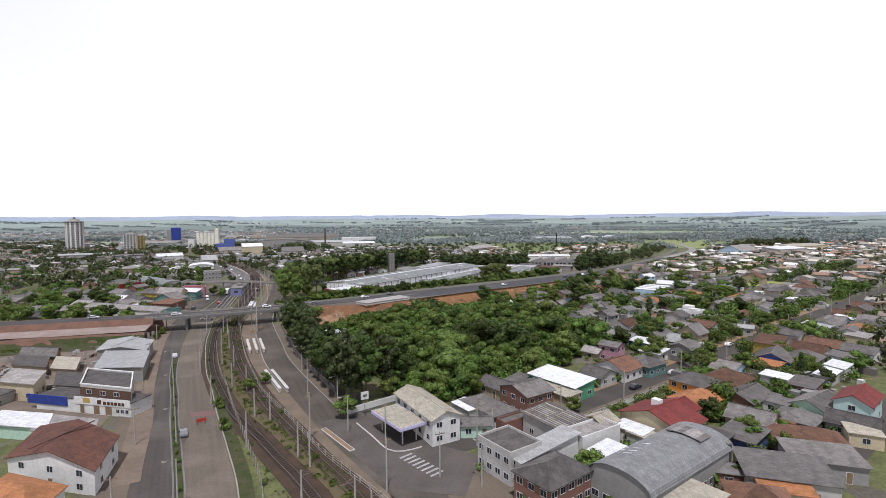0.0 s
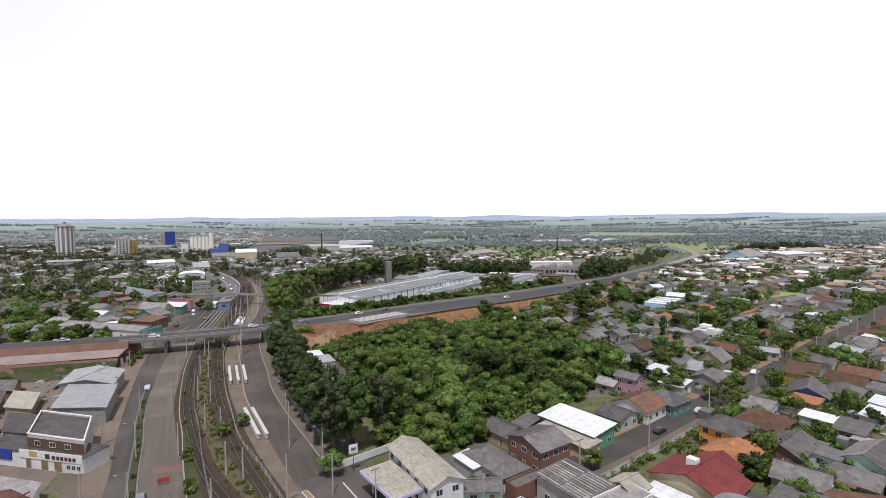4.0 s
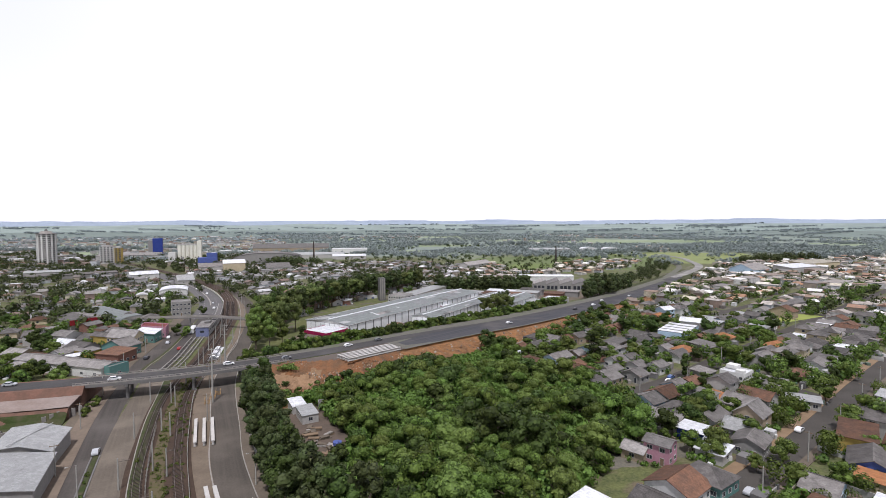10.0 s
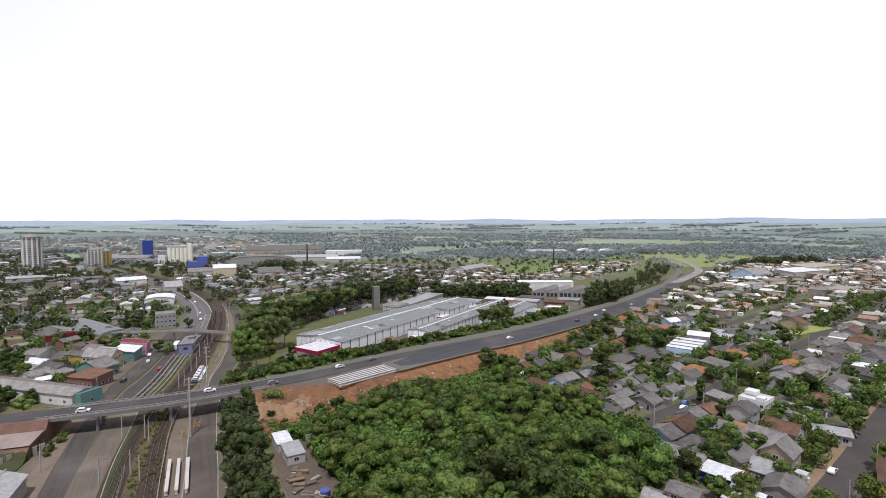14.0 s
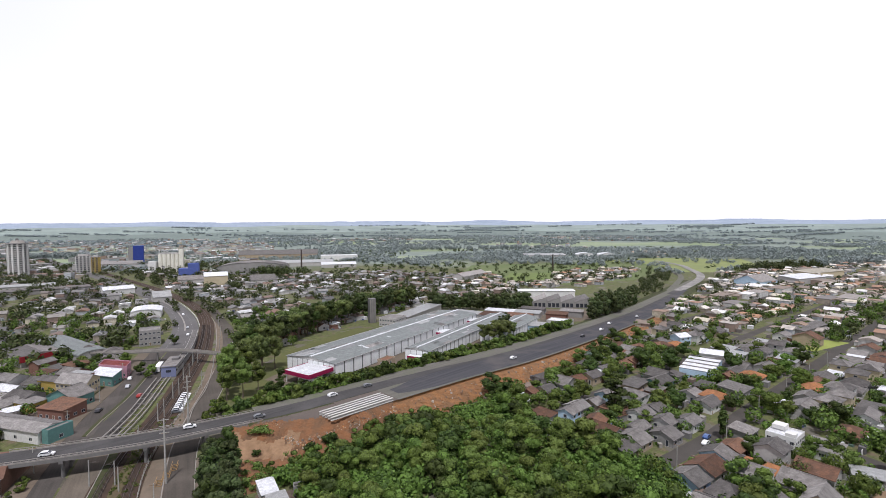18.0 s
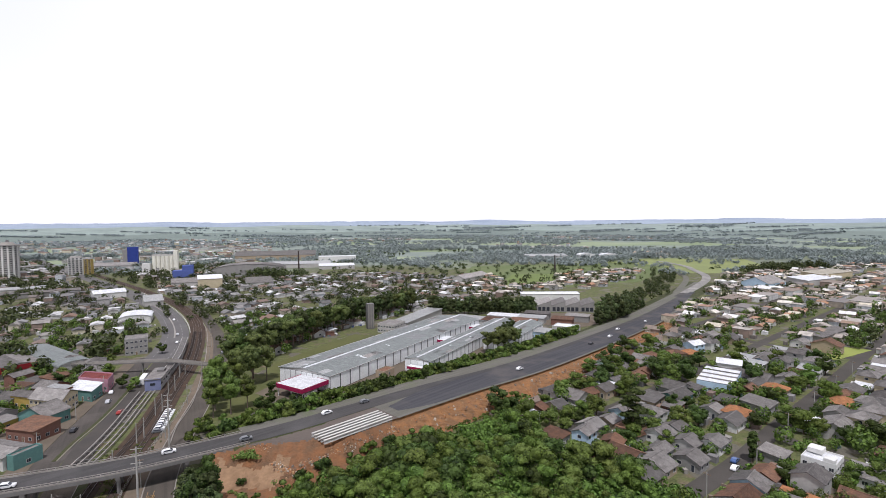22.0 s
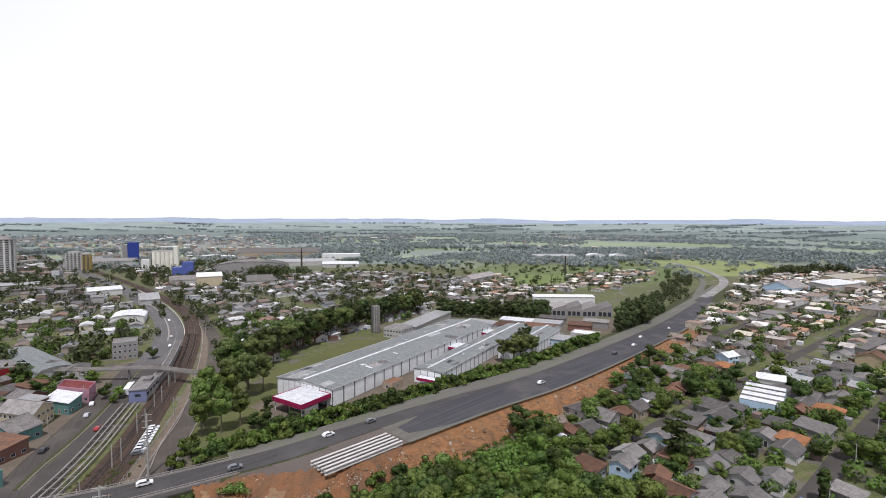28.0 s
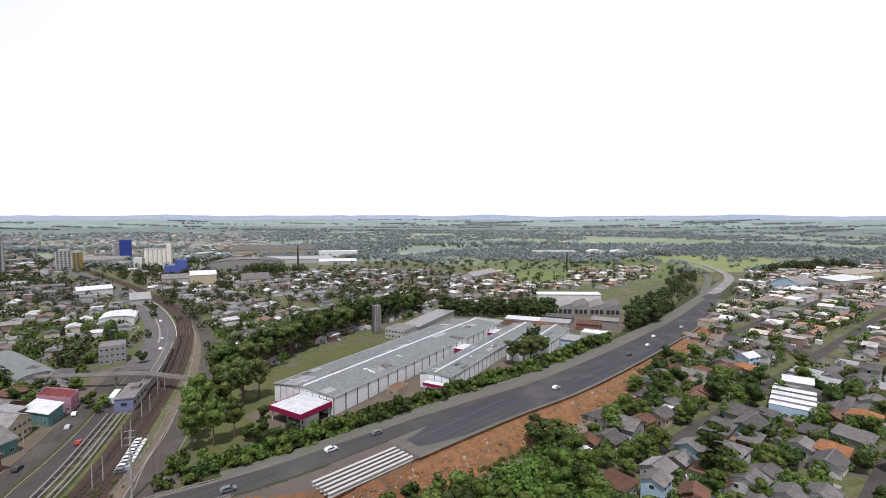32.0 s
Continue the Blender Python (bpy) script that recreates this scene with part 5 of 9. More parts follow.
house(-92.2, 167, 14.3, 17.4, 4.6, -3, "mono", "zinc", "grey", "shed with a broad pale metal roof", skew=-7.8, rise=0.5, windows=0, name="shed", category="shed")
house(-101.6, 186, 16.8, 14.6, 4.8, -5, "gable", "zinc", "grey", "shed with a wide pale gabled metal roof", skew=-6, rise=1.3, windows=0, name="shed", category="shed", ridge="d")
house(-68.0, 102.2, 20.5, 12.2, 5.0, -18, "gable", "rust", "white", "large white two-storey house with a stained brown tiled roof", skew=-8.0, rise=2.4, ridge="d", windows=1, floors=2, faces="-y +x")
house(-65, 85.5, 14, 9, 4.4, -22, "hip", "orange", "white", "house with an orange tiled roof", skew=-4, windows=1)
house(-97, 150.5, 12, 9, 3.4, -14, "mono", "dark", "grey", "low annex with a dark roof", skew=-9, windows=0, rise=0.4)
house(-110, 149, 12, 8, 5.0, -17, "mono", "pale", "cream", "cream house with a pale roof", skew=-6, windows=2, rise=0.8)
house(-78, 117.5, 16, 7, 3.0, -18, "mono", "pale", "white", "low annex with white and grey roof sheets", skew=-6, windows=0, rise=0.3)
house(-90, 121.5, 14, 6, 3.2, -14, "mono", "white", "mint", "long low roof with a green end", skew=-5, windows=0, rise=0.3)
house(-125, 173, 13, 8, 3.0, -15, "mono", "dark", "beige", "old open shed with a dark sagging roof", skew=-8, windows=0, rise=0.6)
house(-112, 170, 9, 10, 3.0, -15, "mono", "cream", "beige", "open yard shed with a dusty roof", skew=-9, windows=0, rise=0.4)
house(-131, 186, 14, 8, 3.0, -12, "gable", "dark", "wood", "timber shed with a dark roof", skew=-6, windows=0)
house(-145.5, 271, 52, 10, 4.4, -22, "gable", "pale", "white", "long low building with a grey gabled roof", rise=1.4, windows=1, faces="-y +x")
house(-119.5, 261, 3, 9, 4.6, -22, "flat", "pale", "teal", "white and teal shop front at the building end", windows=1, faces="+x", name="shop", category="shop")
house(-132, 284, 13, 10, 4.6, -20, "mono", "brown", "brick", "worn brick shop with a stained brown roof", windows=2, faces="-y +x", name="shop", category="shop")
house(-137, 297.5, 14, 10, 5, -20, "gable", "grey", "teal", "teal shop with a grey gabled roof", windows=2, faces="-y +x", name="shop", category="shop", ridge="d")
house(-143, 313, 17, 12, 6.4, -20, "gable", "pale", "cream", "cream two-storey shop with a gabled yellowish front", skew=-5.5, floors=2, windows=3, faces="-y +x", name="shop", category="shop")
house(-138.5, 327, 14, 8.5, 5, -22, "mono", "white", "teal", "shop with a bright white roof", skew=-4, windows=2, name="shop", category="shop")
house(-141.5, 341, 17, 9, 5.6, -18, "flat", "red", "pink", "pink and brick shop row", skew=-6.1, windows=2, rise=0.5, name="shop", category="shop", faces="-y +x")
house(-172, 313, 11, 7, 3.4, -22, "gable", "white", "white", "small house with a bright white roof", windows=1)
house(-157, 300, 12, 9, 4.2, -22, "gable", "dark", "grey", "grey building with a dark gabled roof", windows=1)
house(-190, 388, 15, 62, 4.6, 49.5, "vault", "shedgrey", "pale", "long grey-green vaulted market hall", rise=2.2, windows=1, faces="-y +x", name="market_hall", category="hall", ridge="d")
house(-183.5, 329, 12, 9, 3.4, -22, "gable", "grey", "pale", "house with a pale grey roof", windows=1)
house(-217, 353, 13, 9, 3.4, -10, "hip", "brown", "beige", "beige house with a brown hip roof", windows=1)
house(-203, 375.5, 21, 28, 5, 49.5, "gable", "grey", "pale", "broad store with a grey gabled roof", windows=0, name="store", category="store", rise=2.0, ridge="d")
house(-155, 408, 12, 13, 9.5, 25, "flat", "pale", "grey", "grey three-storey apartment block", floors=3, windows=3, faces="-y -x +x", name="apartment_block", category="apartment block")
house(-205, 512, 22, 26, 5, 20, "vault", "white", "white", "hall with a bright white vaulted roof", rise=2.4, windows=1, name="hall", category="hall")
rf = thing("sign_fascia", -191.6, 366, 0, 49.5, "crimson shop fascia on the store front", "sign")
Geo().box(0, 0, 3.0, 22, 0.3, 3.2).make("board", wall_paint("crimson"), rf)
for a in (-8, -3, 2, 7):
    Geo().box(a, 0, 0, 0.3, 0.3, 3.0).make("post", STEEL, rf)
for i in range(6):
    u0, u1 = math.pi * (0.3 + 0.4 * i / 6), math.pi * (0.3 + 0.4 * (i + 1) / 6)
    low = [(-math.cos(u0) * 5.9, 6.5, 5.65 + 2.6 * math.sin(u0)), (-math.cos(u1) * 5.9, 6.5, 5.65 + 2.6 * math.sin(u1)), (-math.cos(u1) * 5.9, 10.5, 5.65 + 2.6 * math.sin(u1)), (-math.cos(u0) * 5.9, 10.5, 5.65 + 2.6 * math.sin(u0))]
    Geo().solid(low, [(a, b, c + 0.1) for a, b, c in low]).make("monitor_strip", ROOFS["pale"], vh)
for b in (-8, -6.5, -5, -2):
    low = [(-4.6, b, 6.95), (-1.5, b, 7.95), (-1.5, b + 0.22, 7.95), (-4.6, b + 0.22, 6.95)]
    Geo().solid(low, [(a, c, z + 0.12) for a, c, z in low]).make("roof_light", ROOFS["white"], vh)

# houses between the thicket and the highway
house(56, 274, 6.9, 5.2, 3.0, -30, "gable", "white", "white", "hut with a bright white sheet roof", windows=1.6, sub=False, faces="-y +x", ridge="d")
house(70, 283, 8.6, 6.9, 3.0, -57, "gable", "grey", "beige", "house with a grey fibre cement roof", windows=1.6, sub=False, faces="-y +x", ridge="d")
house(62, 282, 6.9, 5.2, 2.8, -40, "gable", "brown", "brick", "low brick house with a brownish roof", windows=1.6, sub=False, faces="-y +x", ridge="d")
house(76, 262, 7.7, 7.7, 3.2, -57, "gable", "pale", "pale", "house with a light grey gable roof", windows=1.6, sub=False, faces="-y +x", ridge="d")
house(69, 251, 6.0, 6.9, 5.8, -50, "gable", "grey", "skyblue", "pale blue two-storey house with a grey roof", windows=1.6, sub=False, faces="-y +x", ridge="d", floors=2)
house(59.5, 255, 8.6, 6.9, 3.0, -57, "mono", "brown", "pale", "low house with a pinkish worn roof", windows=1.6, sub=False, faces="-y +x", ridge="d")
house(78, 247.5, 6.9, 6.0, 3.2, -40, "gable", "brown", "brick", "brick house with a brown tiled roof", windows=1.6, sub=False, faces="-y +x", ridge="d")
house(85, 266, 6.9, 6.0, 3.0, -57, "gable", "grey", "beige", "small house with a grey gable roof", windows=1.6, sub=False, faces="-y +x", ridge="d")
house(98, 299, 7.7, 8.6, 3.6, -57, "gable", "dark", "beige", "house with a dark steep gable roof", windows=1.6, sub=False, faces="-y +x", ridge="d")
house(89, 296, 6.9, 7.7, 3.0, -57, "gable", "brown", "brick", "brick house with a brown steep roof", windows=1.6, sub=False, faces="-y +x", ridge="d")
house(121.5, 315, 7.7, 7.7, 3.4, -50, "gable", "brown", "cream", "house with a brown tiled gable roof", windows=1.6, sub=False, faces="-y +x", ridge="d")
house(129, 321, 6.9, 6.9, 3.2, -40, "gable", "brown", "brick", "house with a red-brown roof", windows=1.6, sub=False, faces="-y +x", ridge="d")
house(126, 288, 12.9, 8.6, 3.2, 30, "gable", "grey", "teal", "green-grey house with a long fibre cement roof", windows=1.6, sub=False, faces="-y +x", ridge="w")
house(98, 252, 8.6, 7.7, 3.2, -57, "gable", "grey", "white", "white house with a grey patched gable roof", windows=1.6, sub=False, faces="-y +x", ridge="d")
house(106, 256, 7.7, 6.9, 3.2, -57, "gable", "dark", "white", "house with a dark gable roof and white gable", windows=1.6, sub=False, faces="-y +x", ridge="d")
house(90.5, 240, 8.6, 6.0, 3.0, 33, "gable", "grey", "pale", "low house with a grey gable roof", windows=1.6, sub=False, faces="-y +x", ridge="w")
house(103.5, 244, 7.7, 6.9, 3.2, -57, "gable", "grey", "pale", "pale house with a light patched roof", windows=1.6, sub=False, faces="-y +x", ridge="d")
house(112, 242.5, 7.7, 6.9, 3.4, 33, "gable", "pale", "white", "white house with a light grey gable roof", windows=1.6, sub=False, faces="-y +x", ridge="w")
house(84.5, 231.5, 10.3, 7.7, 3.0, -57, "gable", "grey", "beige", "house with a wide grey roof", windows=1.6, sub=False, faces="-y +x", ridge="d")
house(97.5, 233, 8.6, 6.9, 3.0, -57, "gable", "grey", "grey", "grey house with a fibre cement gable roof", windows=1.6, sub=False, faces="-y +x", ridge="d")
house(139, 295, 7.7, 6.0, 3.4, 33, "mono", "dark", "grey", "small block with a flat dark roof", windows=1.6, sub=False, faces="-y +x", ridge="w")
house(131, 270.5, 7.7, 6.9, 3.2, -57, "gable", "grey", "pale", "house with a grey gable roof", windows=1.6, sub=False, faces="-y +x", ridge="d")
house(138.5, 266, 8.6, 8.6, 3.6, -57, "hip", "orange", "cream", "cream house with an orange tiled hip roof", windows=1.6, sub=False, faces="-y +x", ridge="d")
house(154, 273.5, 11.2, 10.3, 3.4, 33, "mono", "grey", "grey", "large house with a grey sheet roof", windows=1.6, sub=False, faces="-y +x", ridge="w")
house(174.5, 289, 9.5, 8.6, 3.6, -57, "hip", "orange", "beige", "house with an orange tiled roof", windows=1.6, sub=False, faces="-y +x", ridge="d")
house(192, 302, 10.3, 8.6, 3.4, 33, "gable", "grey", "pale", "house with a wide grey roof", windows=1.6, sub=False, faces="-y +x", ridge="w")
house(163, 291, 7.7, 6.9, 3.2, 33, "gable", "brown", "brick", "low brick house with a brown roof", windows=1.6, sub=False, faces="-y +x", ridge="w")
house(166, 249, 12.9, 9.5, 3.6, 33, "gable", "grey", "pale", "broad pale building with a grey roof", windows=1.6, sub=False, faces="-y +x", ridge="w")
house(161, 254, 7.7, 4.3, 3.0, 33, "mono", "white", "pale", "lean-to with a flat white roof", windows=1.6, sub=False, faces="-y +x", ridge="w")
house(177, 260, 8.6, 7.7, 3.4, 33, "gable", "grey", "pale", "house with a dull grey gable roof", windows=1.6, sub=False, faces="-y +x", ridge="w")
house(199, 278, 8.6, 8.6, 3.4, 33, "hip", "brown", "cream", "house with a brown hip roof", windows=1.6, sub=False, faces="-y +x", ridge="w")
house(127, 233, 7.7, 6.9, 3.0, 33, "mono", "grey", "grey", "low house with a grey sheet roof", windows=1.6, sub=False, faces="-y +x", ridge="w")
house(114, 221, 7.7, 6.9, 3.0, 33, "gable", "brown", "brick", "low brick house with a brown tiled roof", windows=1.6, sub=False, faces="-y +x", ridge="w")
house(183, 362, 9.5, 7.7, 5.6, 20, "gable", "white", "skyblue", "two-storey house with a white and blue roof", windows=1.6, sub=False, faces="-y +x", ridge="w", floors=2)
house(165, 352, 9.5, 7.7, 3.4, 10, "hip", "brown", "beige", "house with a brown hip roof", windows=1.6, sub=False, faces="-y +x", ridge="w")

# lean-tos and low roofs in the yards by the vaulted hall
for x, y, w, d, h, turn, cover, wall, lb in ((49.5, 104, 7, 4, 3.2, -57, "white", "white", "white sheet lean-to beside the red-roofed house"), (39.5, 91.5, 7, 6.5, 4.2, -58, "white", "white", "low block with a flat white roof"), (51, 100.4, 8, 3.2, 3.0, -57, "cream", "pale", "cream awning roof beside the hall"),
                                             (125, 136.6, 11, 4, 3.0, 33, "white", "pale", "long white carport roof"), (134.5, 143, 9, 5, 3.2, 33, "white", "white", "white-roofed garage between houses"), (98.5, 98.6, 6, 5, 3.0, -30, "cream", "cream", "small building with a cream sheet roof"),
                                             (59, 86.2, 5, 3.4, 2.6, -22, "pale", "brick", "open shed with loose pale sheets"), (64.5, 79.2, 8, 6, 3.2, -22, "orange", "cream", "house wing with an orange tiled roof"), (145, 153, 9, 7, 3.2, 33, "pale", "white", "house with a light sheet roof"),
                                             (93.5, 117.8, 7, 5, 2.8, -57, "pale", "white", "white annex with a light roof"), (109, 136, 8, 5, 2.8, -57, "white", "pale", "porch with a white sheet roof"), (87, 107, 5, 4, 2.6, -50, "brown", "wood", "timber shed with a brown roof"), (176, 178, 11, 7, 3.4, 33, "pale", "cream", "cream house with a light grey roof"),
                                             (115, 147.5, 7, 6, 3.0, -57, "orange", "cream", "cream annex with an orange tiled roof")):
    house(x, y, w, d, h, turn, "mono", cover, wall, lb, windows=1, faces="-y +x", rise=0.4, over=0.3)

# upper rooms, terrace walls and garage bays (dark panels as their shade) of the modern white house
for a, b, sa, sb, z, h in ((-2.4, 2.6, 4.6, 4.8, 6.7, 1.5), (3.1, -3.4, 3.4, 3.2, 6.7, 1.1)):
    Geo().box(a, b, z, sa, sb, h).make("upper_room", wall_paint("white"), wh)
for a in (-3.0, 2.8):
    Geo().box(a, -5.52, 0.1, 3.4, 0.12, 2.4).make("garage_opening", GLASS, wh, "dark panel painted as the shade of an open garage bay")
    Geo().box(a, -6.2, 3.0, 4.2, 1.6, 0.2).make("balcony_slab", wall_paint("white"), wh)
    Geo().box(a, -6.95, 3.2, 4.2, 0.12, 0.9).make("balcony_wall", wall_paint("white"), wh)

wh.scale = (0.84, 0.84, 0.95)

# ---- trees ----
def crown_arrays(rnd, rx, rz, base, clumps, leaves, size, squash=0.75, spread=0.72, droop=0.0):
    """Leaf tufts round overlapping clumps; returns corners and faces."""
    v, f = [], []
    rg = np.random.RandomState(rnd.randrange(10 ** 6))
    for c in range(clumps):
        a, u = rnd.uniform(0, 2 * math.pi), rnd.random() ** 0.5
        hz = rnd.uniform(-1, 1)
        wide = math.sqrt(max(0.05, 1 - hz * hz * 0.85))
        cx, cy, cz = math.cos(a) * u * rx * spread * wide, math.sin(a) * u * rx * spread * wide, base + rz + hz * rz * 0.78
        r = rx * rnd.uniform(0.28, 0.48)
        k = max(6, leaves // clumps)
        d = rg.normal(size=(k, 3))
        d[:, 2] = np.abs(d[:, 2]) * 0.9 - 0.25
        d /= np.linalg.norm(d, axis=1)[:, None]
        p = np.array((cx, cy, cz)) + d * r * np.array((1, 1, squash)) * rg.uniform(0.75, 1.12, (k, 1))
        p[:, 2] -= droop * r * rg.uniform(0, 1, k)
        nrm = d + rg.normal(size=(k, 3)) * 0.38
        nrm /= np.linalg.norm(nrm, axis=1)[:, None]
        t1 = np.cross(nrm, rg.normal(size=(k, 3)))
        t1 /= np.linalg.norm(t1, axis=1)[:, None]
        t2 = np.cross(nrm, t1)
        s1, s2 = size * rg.uniform(0.6, 1.35, (k, 1)), size * rg.uniform(0.45, 1.0, (k, 1))
        n = len(v)
        q = np.stack([p - t1 * s1, p - t2 * s2 * 0.8 + nrm * size * 0.15, p + t1 * s1, p + t2 * s2], axis=1).reshape(-1, 3)
        v += q.tolist()
        f += [(n + 4 * i, n + 4 * i + 1, n + 4 * i + 2, n + 4 * i + 3) for i in range(k)]
        n = len(v)
        core = [Vector((math.cos(math.pi * 2 * i / 7) * math.cos(e), math.sin(math.pi * 2 * i / 7) * math.cos(e), math.sin(e))) for e in (-0.9, -0.2, 0.5, 1.15) for i in range(7)]
        v += [(cx + w[0] * r * 0.8 * rnd.uniform(0.8, 1.1), cy + w[1] * r * 0.8 * rnd.uniform(0.8, 1.1), cz + w[2] * r * 0.8 * squash) for w in core]
        f += [(n + 7 * j + i, n + 7 * j + (i + 1) % 7, n + 7 * j + 7 + (i + 1) % 7, n + 7 * j + 7 + i) for j in range(3) for i in range(7)]
        f.append(tuple(n + 21 + i for i in range(7)))
    return v, f


def mesh_from(name, v, f, mat):
    me = bpy.data.meshes.new(name)
    me.from_pydata(v, [], f)
    me.materials.append(mat)
    return me


def tree_kind(name, seed, h, rx, rz, trunk, clumps, leaves, size, mat, label, category="tree", squash=0.75, spread=0.72, limbs=5, droop=0.0):
    """One tree with tapered trunk, limbs and crown, below the ground out of sight until it is copied: the first copy takes its place."""
    rnd = random.Random(seed)
    t = thing(name, 0, 0, 0, 0, label, category)
    base = h - 2 * rz
    gt = Geo()
    lean, top, k, rows = rnd.uniform(-0.3, 0.3), base + rz * 0.6, 6, 7
    for j in range(rows):
        u = j / (rows - 1)
        r = trunk * (1.25 if j == 0 else 1 - 0.5 * u)
        gt.v += [(lean * u + math.cos(2 * math.pi * i / k) * r, lean * 0.5 * u + math.sin(2 * math.pi * i / k) * r, -0.1 + (top + 0.1) * u) for i in range(k)]
    branch = {(rows - 2 - (i % 3), (i * 5) % k): rnd for i in range(limbs)}
    for j in range(rows - 1):
        for i in range(k):
            q = (j * k + i, j * k + (i + 1) % k, (j + 1) * k + (i + 1) % k, (j + 1) * k + i)
            if (j, i) in branch:
                a = 2 * math.pi * (i + 0.5) / k + rnd.uniform(-0.3, 0.3)
                e, z, n = rx * rnd.uniform(0.4, 0.65), gt.v[q[2]][2] + rz * rnd.uniform(0.3, 0.7), len(gt.v)
                m = [sum(gt.v[w][c] for w in q) / 4 for c in range(3)]
                gt.v += [tuple(p + (gt.v[w][c] - m[c]) * 0.25 for c, p in enumerate((math.cos(a) * e, math.sin(a) * e, z))) for w in q]
                gt.f += [(q[b], q[(b + 1) % 4], n + (b + 1) % 4, n + b) for b in range(4)] + [(n, n + 1, n + 2, n + 3)]
                gt.m += [0] * 5
            else:
                gt.f.append(q)
                gt.m.append(0)
    gt.make("trunk", BARK, t)
    v, f = crown_arrays(rnd, rx, rz, base, clumps, leaves, size, squash, spread, droop)
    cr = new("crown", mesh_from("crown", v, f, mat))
    cr.parent = t
    return [t, False]


def plant(kind, x, y, s=1.0, turn=None, z=0.0, sx=1.0, label="", group=""):
    turn = (x * 37.7 + y * 91.3) % 360 if turn is None else turn
    m = pose(x, y, z, 0, 0, turn) @ Matrix.Diagonal((s * sx, s * sx, s, 1))
    if kind[1]:
        ob = copy_thing(kind[0], m)
        ob.scale = (s * sx, s * sx, s)
    else:
        ob, kind[1] = kind[0], True
        ob.matrix_basis = m
    if label:
        ob["label"] = label
    if group:
        ob["group"] = group
    return ob


BROAD = [tree_kind("garden_tree" if i in (1, 2, 4) else "tree", 10 + i, 7.5, 3.9, 2.9, 0.22, 15, 900, 0.33, m, lb) for i, (m, lb) in enumerate((
    (LEAF, "round leafy green tree"), (LEAF_DARK, "dense dark green garden tree"), (LEAF_LIGHT, "bright light green tree"), (LEAF, "uneven leafy green tree"), (LEAF_DARK, "dark green spreading garden tree")))]
EUC = [tree_kind("eucalyptus", 30 + i, 16, 3.3, 6.0, 0.26, 24, 1250, 0.36, m, "tall eucalyptus with a bare trunk and ragged crown", squash=0.9, spread=0.8, limbs=7) for i, m in enumerate((LEAF_EUC, LEAF_EUC, LEAF_DARK))]
DENSE = [tree_kind("thicket_tree", 50 + i, 6.6, 3.8, 2.9, 0.15, 14, 1050, 0.30, m, lb, limbs=4) for i, (m, lb) in enumerate((
    (LEAF, "leafy thicket tree with a rounded crown"), (LEAF_LIGHT, "light green thicket tree"), (LEAF, "leafy mid-green thicket tree with gaps"), (LEAF_DARK, "dark green thicket tree")))]
BUSH = [tree_kind("shrub", 70 + i, 2.6, 1.8, 1.25, 0.08, 6, 260, 0.30, m, "small rounded leafy green shrub", "shrub", limbs=3) for i, m in enumerate((LEAF, LEAF_DARK, LEAF_LIGHT))]
EUCL = [tree_kind("eucalyptus", 40 + i, 16, 4.4, 5.3, 0.3, 24, 1300, 0.40, m, "tall light green eucalyptus with an open crown", squash=0.8, spread=0.85, limbs=7) for i, m in enumerate((LEAF_LIGHT, leafy("leaf_gum", (0.15, 0.185, 0.055), (0.03, 0.046, 0.016))))]
CYPRESS = [tree_kind("cypress", 80, 11, 1.7, 5.2, 0.2, 16, 900, 0.35, LEAF_DARK, "dark narrow columnar cypress tree", squash=1.4, spread=0.4)]
BELT = [tree_kind("belt_tree", 90 + i, 13, 4.6, 6.0, 0.28, 24, 1000, 0.42, LEAF_EUC, "dense dark tree of a tall tree belt", squash=0.85, spread=0.75) for i in range(2)]
PINE = [tree_kind("pine", 85, 17, 3.0, 7.6, 0.3, 26, 1700, 0.4, LEAF_DARK, "tall dark conifer with a narrow ragged crown", squash=0.8, spread=0.75)]

rnd = random.Random(5)


def inside(x, y, poly):
    c = False
    for (x0, y0), (x1, y1) in zip(poly, poly[1:] + poly[:1]):
        if (y0 > y) != (y1 > y) and x < (x1 - x0) * (y - y0) / (y1 - y0) + x0:
            c = not c
    return c


def free(x, y, r):
    return all((x - a) ** 2 + (y - b) ** 2 > (r + q) ** 2 for a, b, q in TAKEN)


# low buildings packed behind the western shop row
rw = random.Random(64)
for i in range(60):
    x, y = rw.uniform(-182, -146), rw.uniform(268, 352)
    w, d = rw.uniform(7, 13), rw.uniform(6, 10)
    if free(x, y, 0.42 * math.sqrt(w * d)):
        roof = rw.choice(("gable", "mono", "mono", "gable"))
        cover = rw.choice(("pale", "grey", "dark", "brown", "zinc", "pale"))
        house(x, y, w, d, rw.choice((3.2, 3.6, 5.6)), -20 + rw.choice((0, 90)), roof, cover, rw.choice(("pale", "beige", "white", "brick", "yellow")), f"low {dict(zinc='pale metal', pale='light grey', brown='brown tiled').get(cover, cover + ' fibre cement')} roofed house behind the shops", windows=1, sub=False, faces="-y +x", group="houses behind the western shops")
BACK = [(-126, 262), (-150, 264), (-188, 290), (-184, 352), (-150, 356), (-134, 300)]
structure(Geo().solid([(*p, 0) for p in BACK], [(*p, 0.03) for p in BACK]), "yard_shops", worn("yard_dirt", (0.17, 0.135, 0.108), (0.105, 0.085, 0.066), 0.95, 0.2, 1.6, 0.9, relief=0.1), "bare brown yards behind the western shop row", "yard")
MILL_YARD = [(96, 470), (126, 502), (196, 486), (180, 456), (140, 438)]
